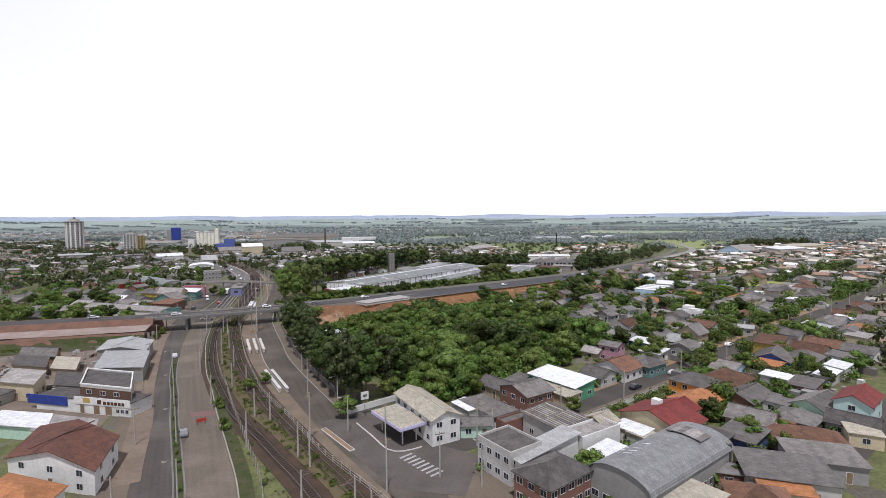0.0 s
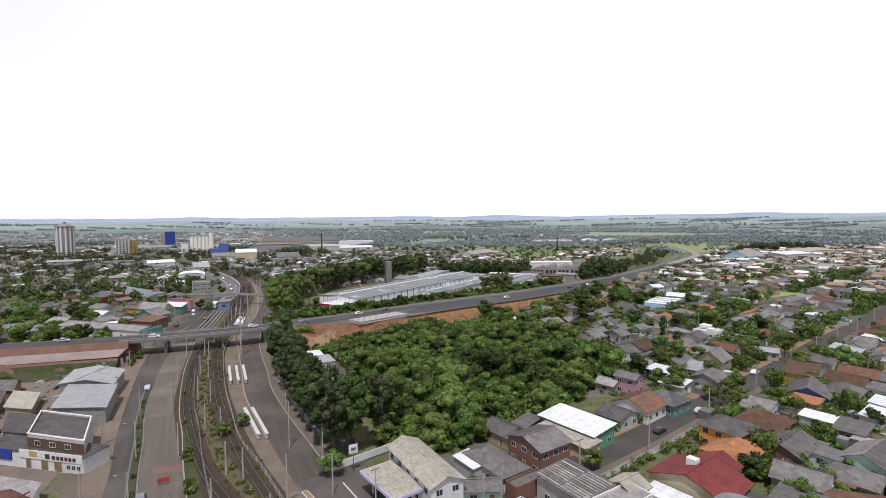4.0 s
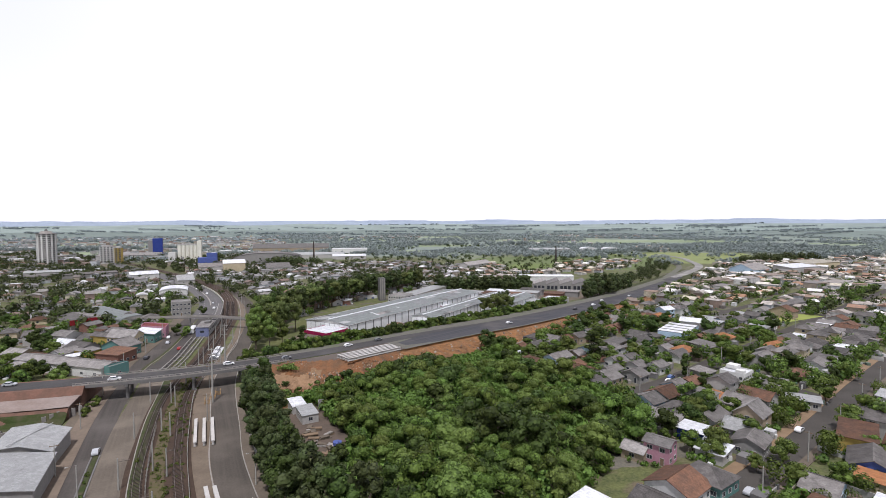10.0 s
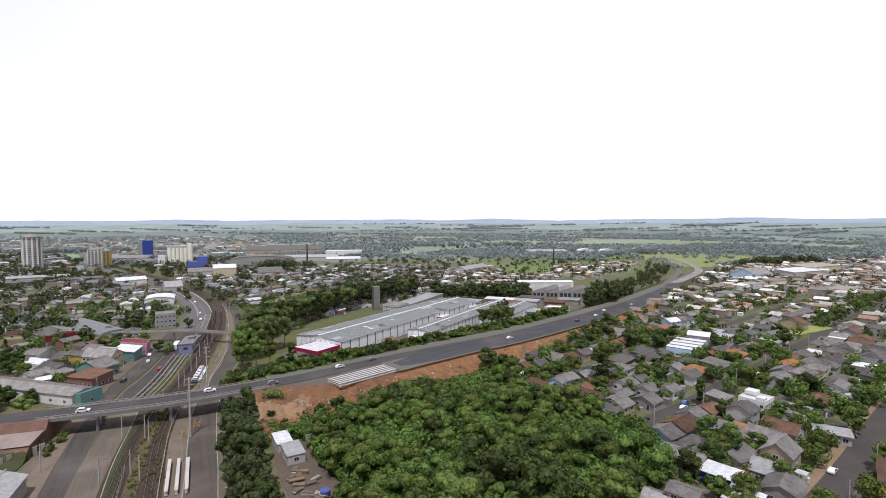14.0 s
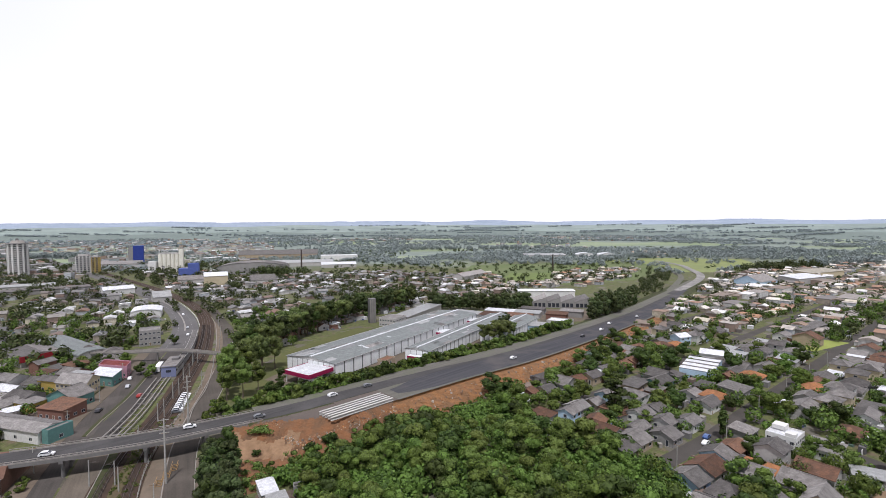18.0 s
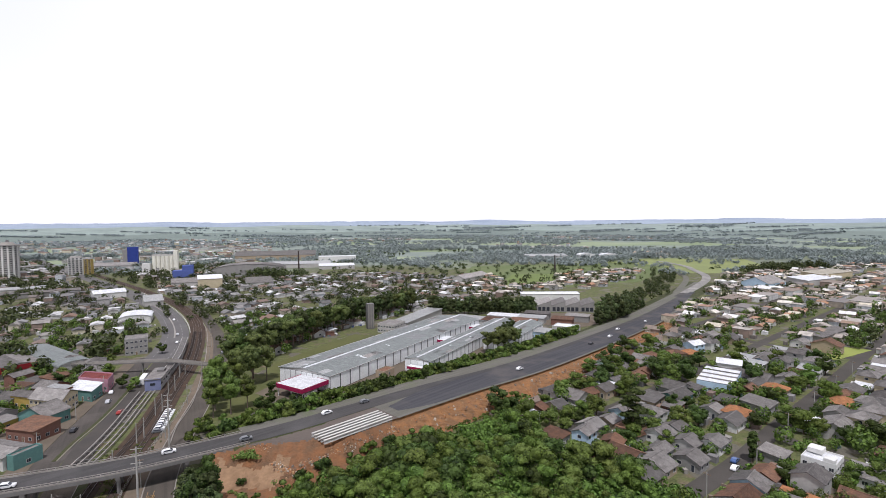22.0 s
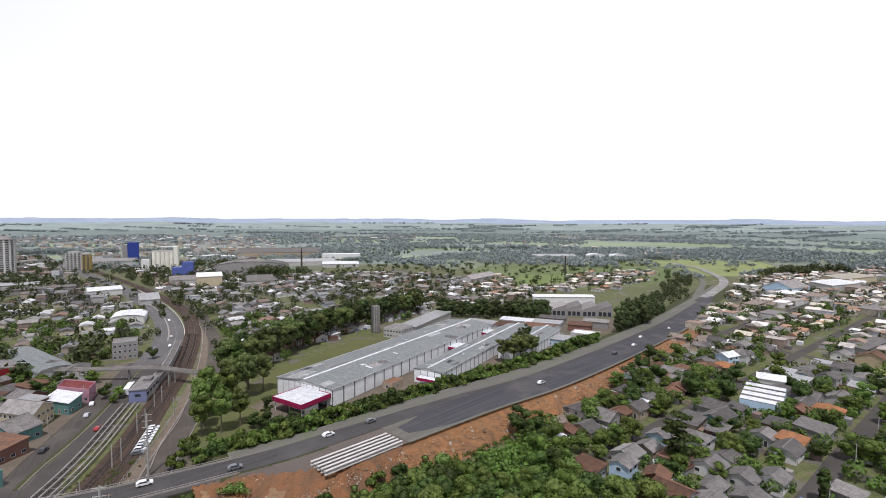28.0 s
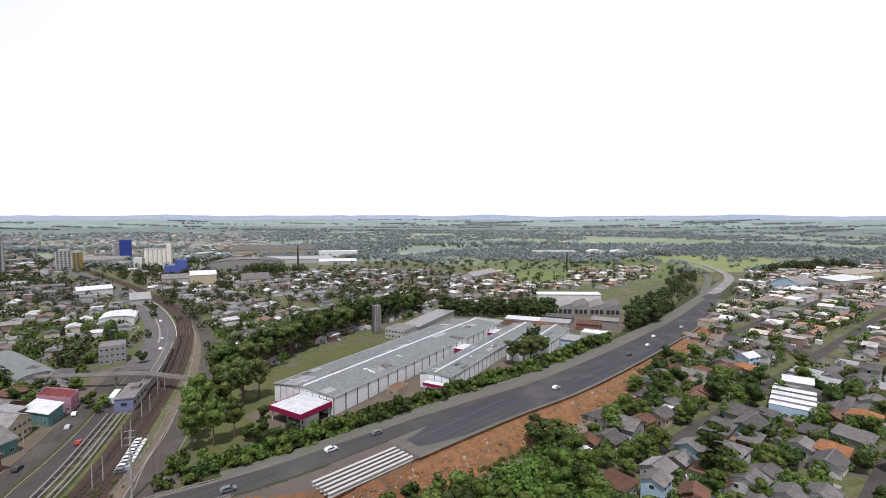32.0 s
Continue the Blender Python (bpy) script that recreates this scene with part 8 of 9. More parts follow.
forecourt = Geo().solid([(-22, 121, 0), (-3, 90, 0), (10, 86, 0), (15, 101, 0), (6, 107, 0), (-1, 124, 0), (-11, 128, 0)], [(-22, 121, 0.07), (-3, 90, 0.07), (10, 86, 0.07), (15, 101, 0.07), (6, 107, 0.07), (-1, 124, 0.07), (-11, 128, 0.07)])
corner = [(-4, 89), (0, 80), (14, 74), (26, 84), (34, 102), (26, 110), (15, 103), (10, 86.2)]
structure(Geo().solid([(*p, 0) for p in corner], [(*p, 0.05) for p in corner]), "pavement_corner", PAVED, "worn paved ground round the corner buildings", "pavement")
structure(forecourt, "forecourt", worn("forecourt_asphalt", (0.098, 0.086, 0.076), (0.052, 0.046, 0.041), 0.9, 0.14, 1.6, 0.9, relief=0.01), "worn asphalt forecourt at the junction", "forecourt")
structure(strip(Geo(), glide([(-12.5, 120), (-8, 112), (-4.5, 105.5), (-1, 104.2), (3, 106)], 2), -0.15, 0.15, 0, 0.2), "kerb_forecourt", GIRDER, "pale kerb round the forecourt corner", "kerb")
isl = thing("traffic_island", -16, 111.5, 0, 124, "long thin traffic island with a white kerb", "traffic island")
Geo().box(0, 0, 0, 14.5, 1.3, 0.2).make("kerb", GIRDER, isl)
Geo().box(0, 0, 0.2, 14.0, 0.9, 0.05).make("soil", OCHRE, isl)
cross = thing("crosswalk", 2.5, 98.3, 0.078, -52, "white painted zebra crossing", "crosswalk")
for i in range(8):
    Geo().box(-4.9 + i * 1.4, 0, 0, 0.55, 3.2, 0.012).make("stripe", WHITE_LINE, cross)


def dashes(line, off, step, length, width, name, label, z, start=0, stop=1e9, solid=False):
    t = thing(name, line[0][0], line[0][1], 0, 0, label, "road marking")
    if solid:
        local(strip(Geo(), shifted(line, off), -width / 2, width / 2, z, z + 0.012), "stripe", WHITE_LINE, t)
    else:
        for p, a in along(shifted(line, off), step, start, stop):
            local(Geo().box(p[0], p[1], z + (p[2] if len(p) > 2 else 0), length, width, 0.012, a), "stripe", WHITE_LINE, t)
    return t


dashes(AVENUE, 3.5, 10, 5, 0.16, "lane_line", "broken white lane line of the avenue", 0.052, 0, 260)
dashes(AVENUE, -5.5, 10, 5, 0.16, "lane_line", "broken white lane line of the avenue", 0.052, 0, 260)
avm = thing("median", -160, 480, 0, 0, "pale kerbed median of the curved avenue", "median")
local(strip(Geo(), sub(AVENUE, 440, 640), -1.6, -0.6, 0, 0.25), "kerb", CONCRETE, avm)
rwall = thing("retaining_wall", -190, 540, 0, 0, "white concrete wall along the inside of the avenue curve", "wall")
local(strip(Geo(), shifted(sub(AVENUE, 455, 690), 8.6), -0.2, 0.2, 0, 1.3), "wall_face", GIRDER, rwall)
lotw = thing("low_wall", -95, 350, 0, 0, "low pale wall along the street", "wall")
local(strip(Geo(), sub(glide([(-77, 266), (-78.5, 272), (-82.5, 288), (-86.5, 314), (-99, 360), (-113, 406), (-132, 461), (-148, 498)]), 262, 500), -0.15, 0.15, 0, 0.4), "wall_face", CONCRETE, lotw)
structure(Geo().solid([(-55, 128.2, 0), (-48.6, 128.2, 0), (-49.6, 131.2, 0), (-56.4, 131.2, 0)], [(-55, 128.2, 0.052), (-48.6, 128.2, 0.052), (-49.6, 131.2, 0.052), (-56.4, 131.2, 0.052)]), "paint_strip", worn("faded_red", (0.155, 0.09, 0.078), (0.11, 0.085, 0.075), 0.9), "faded red painted strip across the road", "road marking")
rb = thing("road_block", -50.3, 123.2, 0.045, 30, "red and white road works barrier board", "barrier")
Geo().box(0, 0, 0.5, 2.2, 0.12, 0.9).make("board", worn("barrier_red", (0.35, 0.05, 0.03), None, 0.7), rb)
for a in (-0.9, 0.9):
    Geo().box(a, 0, 0, 0.12, 0.6, 0.5).make("leg", STEEL, rb)
structure(strip(Geo(), sub(ROAD_A, 96, 245), -7.6, -2.7, 0, 0.13), "dirt_edge", worn("dusty_earth", (0.165, 0.130, 0.098), (0.110, 0.084, 0.064), 0.95, 0.12, 0.8, 0.9), "bare ochre earth along the road edge", "verge")

YARD_W = [(-73, 118), (-96, 127), (-122, 150), (-152, 196), (-112, 206), (-101, 203), (-93, 178), (-80, 150)]
structure(Geo().solid([(*p, 0) for p in YARD_W], [(*p, 0.06) for p in YARD_W]), "yard_west", worn("yard_dirt", (0.17, 0.135, 0.108), (0.105, 0.085, 0.066), 0.95, 0.2, 1.6, 0.9, relief=0.1), "bare brown yard behind the western shops", "yard")
rubble, rr = Geo(), random.Random(52)
for i in range(260):
    x, y = rr.uniform(-150, -96), rr.uniform(150, 204)
    if inside(x, y, YARD_W) and free(x, y, -0.5):
        z = rr.uniform(0.3, 1.1)
        rubble.box(x, y, 0.03, z * rr.uniform(1, 3.2), z * rr.uniform(0.8, 1.6), z, rr.uniform(0, 180), taper=rr.uniform(0.5, 1.0))
tagged(rubble.make("yard_rubble", ROCK_GREY), "heaps of rubble, boards and scrap in the bare yard", "rubble", kind="stuff")

# poles
def pole(x, y, h, turn, arms, label="weathered concrete utility pole with cross arms", lamp=False):
    t = thing("street_lamp" if lamp else "utility_pole", x, y, 0, turn, "grey street lamp on a tall pole" if lamp else label, "street lamp" if lamp else "utility pole", "street lamps" if lamp else "utility poles")
    Geo().tube((0, 0, 0), (0, 0, h), 0.17, 0.11, 8).make("pole", POST, t)
    for i in range(arms):
        ca = Geo().box(0, 0, h - 0.5 - 0.8 * i, 2.0, 0.12, 0.12)
        for o in (-0.9, -0.4, 0.4, 0.9):
            ca.tube((o, 0, h - 0.4 - 0.8 * i), (o, 0, h - 0.2 - 0.8 * i), 0.05, k=6)
        ca.make("cross_arm", WOOD, t)
    if lamp:
        Geo().box(0.9, 0, h - 0.1, 1.9, 0.08, 0.08).make("arm", STEEL, t)
        Geo().box(1.8, 0, h - 0.2, 0.7, 0.28, 0.14).make("lamp_head", POST, t)
    return t


for x, y, h, a in ((-4, 89, 10, 30), (-22, 111.5, 11, 30), (-5, 108.6, 9, 30), (6, 93, 9, 20), (-27.5, 137.5, 11.5, 30), (-44.5, 194, 11, 20), (15, 105.5, 8.5, 33), (18.5, 106, 8, 33), (37.3, 116.7, 9, 33)):
    pole(x, y, h, a, 2 if h > 10 else 1)
for x, y, a in ((-14, 115.5, 200), (-37, 175, 200), (-18.5, 131, 210), (-34.5, 164, 200), (-23.5, 148, 205), (13.5, 89, 130)):
    pole(x, y, 8.5, a, 0, lamp=True)
for p, a in along(MED, 27, 8):
    pole(p[0], p[1], 9.0, a + 90, 0, lamp=True)
for p, a in along(shifted([q for q in STREET_1 if q[0] > 55], 5.3), 31):
    pole(p[0], p[1], 8.5, a + 90, 1)
for p, a in along(shifted(sub(ROAD_A, 84, 350), -5.2), 33):
    pole(p[0], p[1], 8.5, a + 90, 1)
for p, a in along(shifted(sub(STREET_C, 205, 460), -5.2), 36):
    pole(p[0], p[1], 9, a + 90, 1)
for p, a in along(shifted([q for q in STREET_2 if q[0] < 260], 4.6), 34):
    pole(p[0], p[1], 8.2, a + 90, 1)
for x, y in ((-66.5, 224), (-76.5, 266.5)):
    t = thing("transmission_pole", x, y, 0, 12, "tall slender concrete transmission pole with cross arms", "transmission pole")
    Geo().tube((0, 0, 0), (0, 0, 20), 0.36, 0.2, 8).make("pole", POST, t)
    for z in (15.5, 17.5, 19.4):
        Geo().box(0, 0, z, 2.8, 0.16, 0.16).make("cross_arm", POST, t)
sg = thing("sign_post", -10.8, 124.6, 0, 25, "square white sign on a dark pole", "sign")
Geo().tube((0, 0, 0), (0, 0, 5.0), 0.09, k=6).make("pole", STEEL, sg)
Geo().box(0, 0, 4.2, 2.0, 0.14, 2.0).make("sign_board", wall_paint("white"), sg)
Geo().box(0, -0.09, 4.9, 1.1, 0.04, 0.6).make("sign_bar", worn("sign_grey", (0.12, 0.12, 0.13), None, 0.7), sg)

# station, platform frame and footbridge
st = thing("station", -111.4, 332, 0, 11, "grey station building with a dull blue end wall", "station")
Geo().box(0, 10, 0.2, 6.4, 20, 5.2).make("wall", wall_paint("pale"), st)
Geo().box(0, -0.12, 0.2, 6.8, 0.2, 5.6).make("end_wall", worn("station_blue", (0.17, 0.19, 0.30), (0.12, 0.13, 0.2), 0.8), st, "dull blue end wall")
Geo().box(0, 10, 5.4, 7.4, 21, 0.3).make("roof", ROOFS["grey"], st, "flat grey roof")
Geo().box(0.8, 14, 5.7, 3.2, 5, 1.1).make("roof_house", CONCRETE_DARK, st)
Geo().box(0, -0.25, 2.6, 2.2, 0.1, 1.2).make("window_band", GLASS, st)
for i in range(4):
    window(st, 3.2, 2.5 + i * 5, 3.0, 90, 3.2, 1.4)
    window(st, -3.2, 2.5 + i * 5, 3.0, 270, 3.2, 1.4)
PLAT = shifted(sub(TRACK_L, 350, 432), -4.7)
pc = thing("platform_canopy", -112, 352, 0, 0, "long narrow platform under a pale sheet canopy on posts", "platform")
local(strip(Geo(), PLAT, -1.5, 1.5, 0, 0.9), "platform_slab", CONCRETE, pc)
local(strip(Geo(), PLAT, -1.7, 1.7, 4.1, 4.3), "canopy_roof", ROOFS["grey"], pc, "long grey canopy roof")
for o in (-1.65, 1.65):
    local(strip(Geo(), shifted(PLAT, o), -0.08, 0.08, 3.85, 4.4), "edge_board", GIRDER, pc)
for p, a in along(PLAT, 6.0, 1):
    local(Geo().box(p[0], p[1], 0.9, 0.22, 0.22, 3.2, a), "post", CONCRETE_DARK, pc)
pf = thing("unfinished_platform", -100, 290, 0, 0, "unfinished platform of long pale beams and cross beams beside the track", "platform")
for off in (-5.2, -7.0, -9.4, -11.6):
    ln = shifted(sub(TRACK_L, 250, 331), off)
    local(strip(Geo(), ln, -0.19, 0.19, 0.75, 1.15), "long_beam", CONCRETE, pf)
    for p, a in along(ln, 6.5, 1):
        local(Geo().box(p[0], p[1], 0, 0.3, 0.3, 0.76, a), "post", CONCRETE, pf)
for (p, a), (q, b) in zip(along(shifted(sub(TRACK_L, 250, 331), -5.2), 6.5, 2), along(shifted(sub(TRACK_L, 250, 331), -11.6), 6.5, 2)):
    local(Geo().tube((p[0], p[1], 0.93), (q[0], q[1], 0.93), 0.15, k=4), "cross_beam", CONCRETE_DARK, pf)
fb = thing("footbridge", -120, 363, 0, 0, "narrow grey concrete footbridge over road and railway", "footbridge")
FL = glide([(-186, 372, 4.2), (-152, 364, 5.6), (-120, 363, 6.0), (-106, 358, 6.0), (-92, 352, 6.0)], 4)
local(strip(Geo(), FL, -1.2, 1.2, -0.5, 0), "deck", CONCRETE_DARK, fb)
for o in (-1.15, 1.15):
    local(strip(Geo(), shifted(FL, o), -0.08, 0.08, 0, 1.0), "parapet", CONCRETE, fb)
for i in (2, 8, 13, 18, 22, 25):
    if i < len(FL):
        p = FL[i]
        local(Geo().box(p[0], p[1], 0, 0.7, 0.7, p[2] - 0.5), "pier", CONCRETE_DARK, fb)

# vehicles
CAR_MESH = {}


def car(x, y, turn, colour, z=0.0, kind="car"):
    paint = worn("car_" + colour, {"white": (0.72, 0.72, 0.71), "silver": (0.42, 0.43, 0.44), "black": (0.03, 0.03, 0.035), "red": (0.30, 0.03, 0.025), "grey": (0.14, 0.145, 0.15), "blue": (0.05, 0.10, 0.25)}[colour], None, 0.3)
    t = thing(kind, x, y, z, turn, f"{colour} {'hatchback car' if kind == 'car' else kind} standing on the road" if kind == "car" else f"{colour} city bus with dark windows", kind, "cars" if kind == "car" else "")
    key = (colour, kind)
    if key not in CAR_MESH:
        if kind == "car":
            prof = [(-2.05, 0.35), (2.0, 0.35), (2.05, 0.62), (1.95, 0.8), (1.05, 0.92), (0.35, 1.42), (-1.2, 1.45), (-1.95, 0.98), (-2.08, 0.7)]
            body = Geo().solid([(a, -0.84 + (0.1 if b > 1 else 0), b) for a, b in prof], [(a, 0.84 - (0.1 if b > 1 else 0), b) for a, b in prof]).make("body", paint)
            gl = [(0.98, 0.95), (0.36, 1.36), (-1.18, 1.39), (-1.8, 1.0)]
            glass = Geo().solid([(a, -0.845 + (0.09 if b > 1.2 else 0), b) for a, b in gl], [(a, 0.845 - (0.09 if b > 1.2 else 0), b) for a, b in gl]).make("windows", GLASS)
            screen = Geo().solid([(1.06, -0.66, 0.95), (1.06, 0.66, 0.95), (0.42, 0.6, 1.38), (0.42, -0.6, 1.38)], [(1.12, -0.66, 0.97), (1.12, 0.66, 0.97), (0.48, 0.6, 1.40), (0.48, -0.6, 1.40)]).make("windscreen", GLASS)
            wheel = Geo().tube((0, -0.1, 0), (0, 0.1, 0), 0.31, k=12).make("wheel", TYRE)
            CAR_MESH[key] = [("body", body.data, (0, 0, 0)), ("side_glass", glass.data, (0, 0, 0)), ("windscreen", screen.data, (0, 0, 0))] + [("wheel", wheel.data, (a, b, 0.31)) for a in (-1.25, 1.3) for b in (-0.78, 0.78)]
            olds = (body, glass, screen, wheel)
        else:
            body = Geo().box(0, 0, 0.4, 11, 2.5, 2.7).make("body", paint)
            glass = Geo().box(0, 0, 1.5, 10.4, 2.54, 1.1).make("windows", GLASS)
            wheel = Geo().tube((0, -0.14, 0), (0, 0.14, 0), 0.5, k=12).make("wheel", TYRE)
            CAR_MESH[key] = [("body", body.data, (0, 0, 0)), ("window_band", glass.data, (0, 0, 0))] + [("wheel", wheel.data, (a, b, 0.5)) for a in (-3.4, 3.4) for b in (-1.12, 1.12)]
            olds = (body, glass, wheel)
        for o in olds:
            bpy.data.objects.remove(o)
    for nm, me, at in CAR_MESH[key]:
        ob = new(nm, me)
        ob.parent = t
        ob.location = at
    return t


for x, y, a, c in ((-68, 249.5, 25, "white"), (-48, 256.8, 27, "grey"), (-23, 272.3, 36, "white"), (-8, 283.5, 37, "grey"), (-104, 232, 14, "white"), (-138, 228.6, 11, "silver"), (60, 332, 36, "white"), (117, 382, 42, "black"), (140, 402, 43, "white"), (158, 420, 44, "white"), (190, 450, 45, "silver")):
    p = min(HIGH, key=lambda q: (q[0] - x) ** 2 + (q[1] - y) ** 2)
    q = HIGH[HIGH.index(p) + 1]
    off = rnd.choice((-1.9, 1.9)) if x < 20 else rnd.choice((6.0, 11.0))
    r = sides(HIGH)[HIGH.index(p)]
    car(p[0] + r[0] * off, p[1] + r[1] * off, math.degrees(math.atan2(q[1] - p[1], q[0] - p[0])), c, p[2] + (0.04 if x < 20 else 0.1))
for x, y, a, c, z in ((-51.8, 117, 115, "grey", 0.045), (-84.4, 185.5, 112, "silver", 0.045), (-112, 304, 98, "red", 0.05), (-129.5, 331, 110, "white", 0.04), (-120, 287, 100, "black", 0.04), (-124, 318, 105, "silver", 0.04), (66, 137.2, 33, "black", 0.07), (84, 148.6, 33, "silver", 0.07),
                      (124, 180, 33, "white", 0.07), (110, 229.2, 37, "white", 0.06), (113.5, 233.8, 37, "blue", 0.06), (-140, 430, 100, "white", 0.05), (-150, 455, 110, "silver", 0.05), (-176, 512, 118, "white", 0.05), (-146, 422, 100, "grey", 0.05), (-199, 548, 120, "white", 0.05), (-101, 398, 105, "grey", 0.06), (4.5, 112.5, 30, "white", 0.075)):
    car(x, y, a, c, z)
for i in range(9):
    car(-87.2 - 0.55 * i, 282 + 2.6 * i, 12 + rnd.uniform(-4, 4), rnd.choice(("white", "white", "silver", "white", "grey")), 0.05)
car(-122.2, 346, 104, "white", 0.05, "bus")

# storage hut and stacked material in the clearing
house(-34.5, 213.5, 4.6, 8, 2.6, 25, "mono", "white", "pale", "white sheet-roofed site hut beside the trees", rise=0.5, windows=1, over=0.2)
house(-29.5, 205, 5.2, 8.5, 2.8, 25, "mono", "zinc", "pale", "site hut with a pale zinc roof", rise=0.5, windows=1, over=0.2)
house(-26, 213.6, 2.4, 2.4, 2.4, 10, "flat", "dark", "grey", "small dark tank on a base", windows=0, name="tank", category="tank")
structure(Geo().solid([(-38, 214, 0), (-26, 216, 0), (-13, 186, 0), (-15, 172, 0), (-22, 174, 0), (-32, 196, 0)], [(-38, 214, 0.1), (-26, 216, 0.1), (-13, 186, 0.1), (-15, 172, 0.1), (-22, 174, 0.1), (-32, 196, 0.1)]), "clearing", worn("clearing_soil", (0.115, 0.086, 0.067), (0.07, 0.058, 0.044), 0.95, 0.3, 1.5, 0.9), "dusty pinkish clearing strewn with material", "clearing")
for i in range(16):
    x, y = -26 + rnd.uniform(-3, 3) + i * 0.55, 197 - i * 1.35 + rnd.uniform(-1, 1)
    t = thing("timber_stack", x, y, 0.1, rnd.uniform(0, 180), "small stack of weathered timber and formwork boards", "timber stack", "stacks in the clearing")
    for j in range(3):
        Geo().box(0, 0, j * 0.28, rnd.uniform(2, 4.2), rnd.uniform(0.8, 1.6), 0.25, rnd.uniform(-8, 8)).make("board", rnd.choice((WOOD, PAVED, CONCRETE)), t)
t = thing("blue_container", -17, 183, 0.1, 10, "blue plastic water container", "container")
Geo().tube((0, 0, 0), (0, 0, 1.6), 1.2, 1.3, 14).make("tank", wall_paint("blue"), t)
for i in range(3):
    t = thing("rebar_cage", -68.5 + 0.25 * i, 224 + 4.8 * i, 0.05, 105, "open rusty reinforcement cage in the yard", "rebar cage", "cages in the yard")
    for z in (0.1, 1.3):
        for o in (-0.8, 0.8):
            Geo().box(0, o, z, 4.2, 0.12, 0.12).make("bar", worn("rust", (0.30, 0.19, 0.08), (0.2, 0.11, 0.05), 0.9), t)
    for a in (-2, -1, 0, 1, 2):
        Geo().box(a, 0, 0.1, 0.1, 1.7, 0.1).make("tie", MATS["rust"], t)

# ---- works and landmarks ----
house(2.5, 447, 14, 16, 6, -31, "flat", "pale", "pale", "grey two-storey factory office", floors=2, windows=3, faces="-y -x +x", name="office", category="office")
house(24, 482, 14, 62, 4.6, -31, "mono", "zinc", "pale", "long grey wing with a pale sheet roof", rise=0.6, windows=1, faces="-y -x", name="office", category="office")
wt_ = thing("water_tower", -13.5, 458, 0, 20, "slim grey concrete water tower", "water tower")
Geo().box(0, 0, 0, 5.0, 5.0, 19).make("shaft", CONCRETE_DARK, wt_)
for o in (-1.7, 0, 1.7):
    Geo().box(o, -2.55, 1, 0.5, 0.2, 17.5).make("rib", CONCRETE, wt_)
house(-1.5, 341.5, 9, 5.5, 3, 54, "flat", "brown", "beige", "small brick hut beside the factory wall", windows=1)
house(104, 413, 14, 11, 4.6, -36, "mono", "zinc", "skyblue", "pale blue-grey store shed", rise=0.8, windows=1, faces="-y +x")
house(127, 425, 17, 12, 4.6, -36, "flat", "white", "pale", "open store with a flat white roof", windows=0)
house(101, 447, 20, 13, 5, -36, "mono", "brown", "brick", "rusty-roofed store behind the hall", rise=0.6, windows=1)
house(64, 462, 26, 12, 5.2, -36, "mono", "zinc", "white", "linking hall with a flat pale roof", rise=0.6, windows=0)
house(80, 452, 16, 12, 5.4, -36, "mono", "brown", "white", "hall end with dark rusty roof strips", rise=0.8, windows=0)
for i in range(4):
    mb = house(139.5 + 12.0 * i, 518 - 3.0 * i, 26, 12.2, 5.4, -104, "mono", "pale", "grey", "bay of an old mill under a sloping sawtooth roof", rise=4.2, windows=0, name="mill_bay", category="mill", group="bays of the old mill", over=0.15)
    for k in (-3.6, 0, 3.6):
        Geo().box(13.06, k, 0.9, 0.12, 2.6, 3.4).make("opening", GLASS, mb, "dark glazed bay opening")
house(163, 570, 58, 11, 6.5, -8, "mono", "white", "white", "long store with a bright white roof", rise=0.8, windows=0)
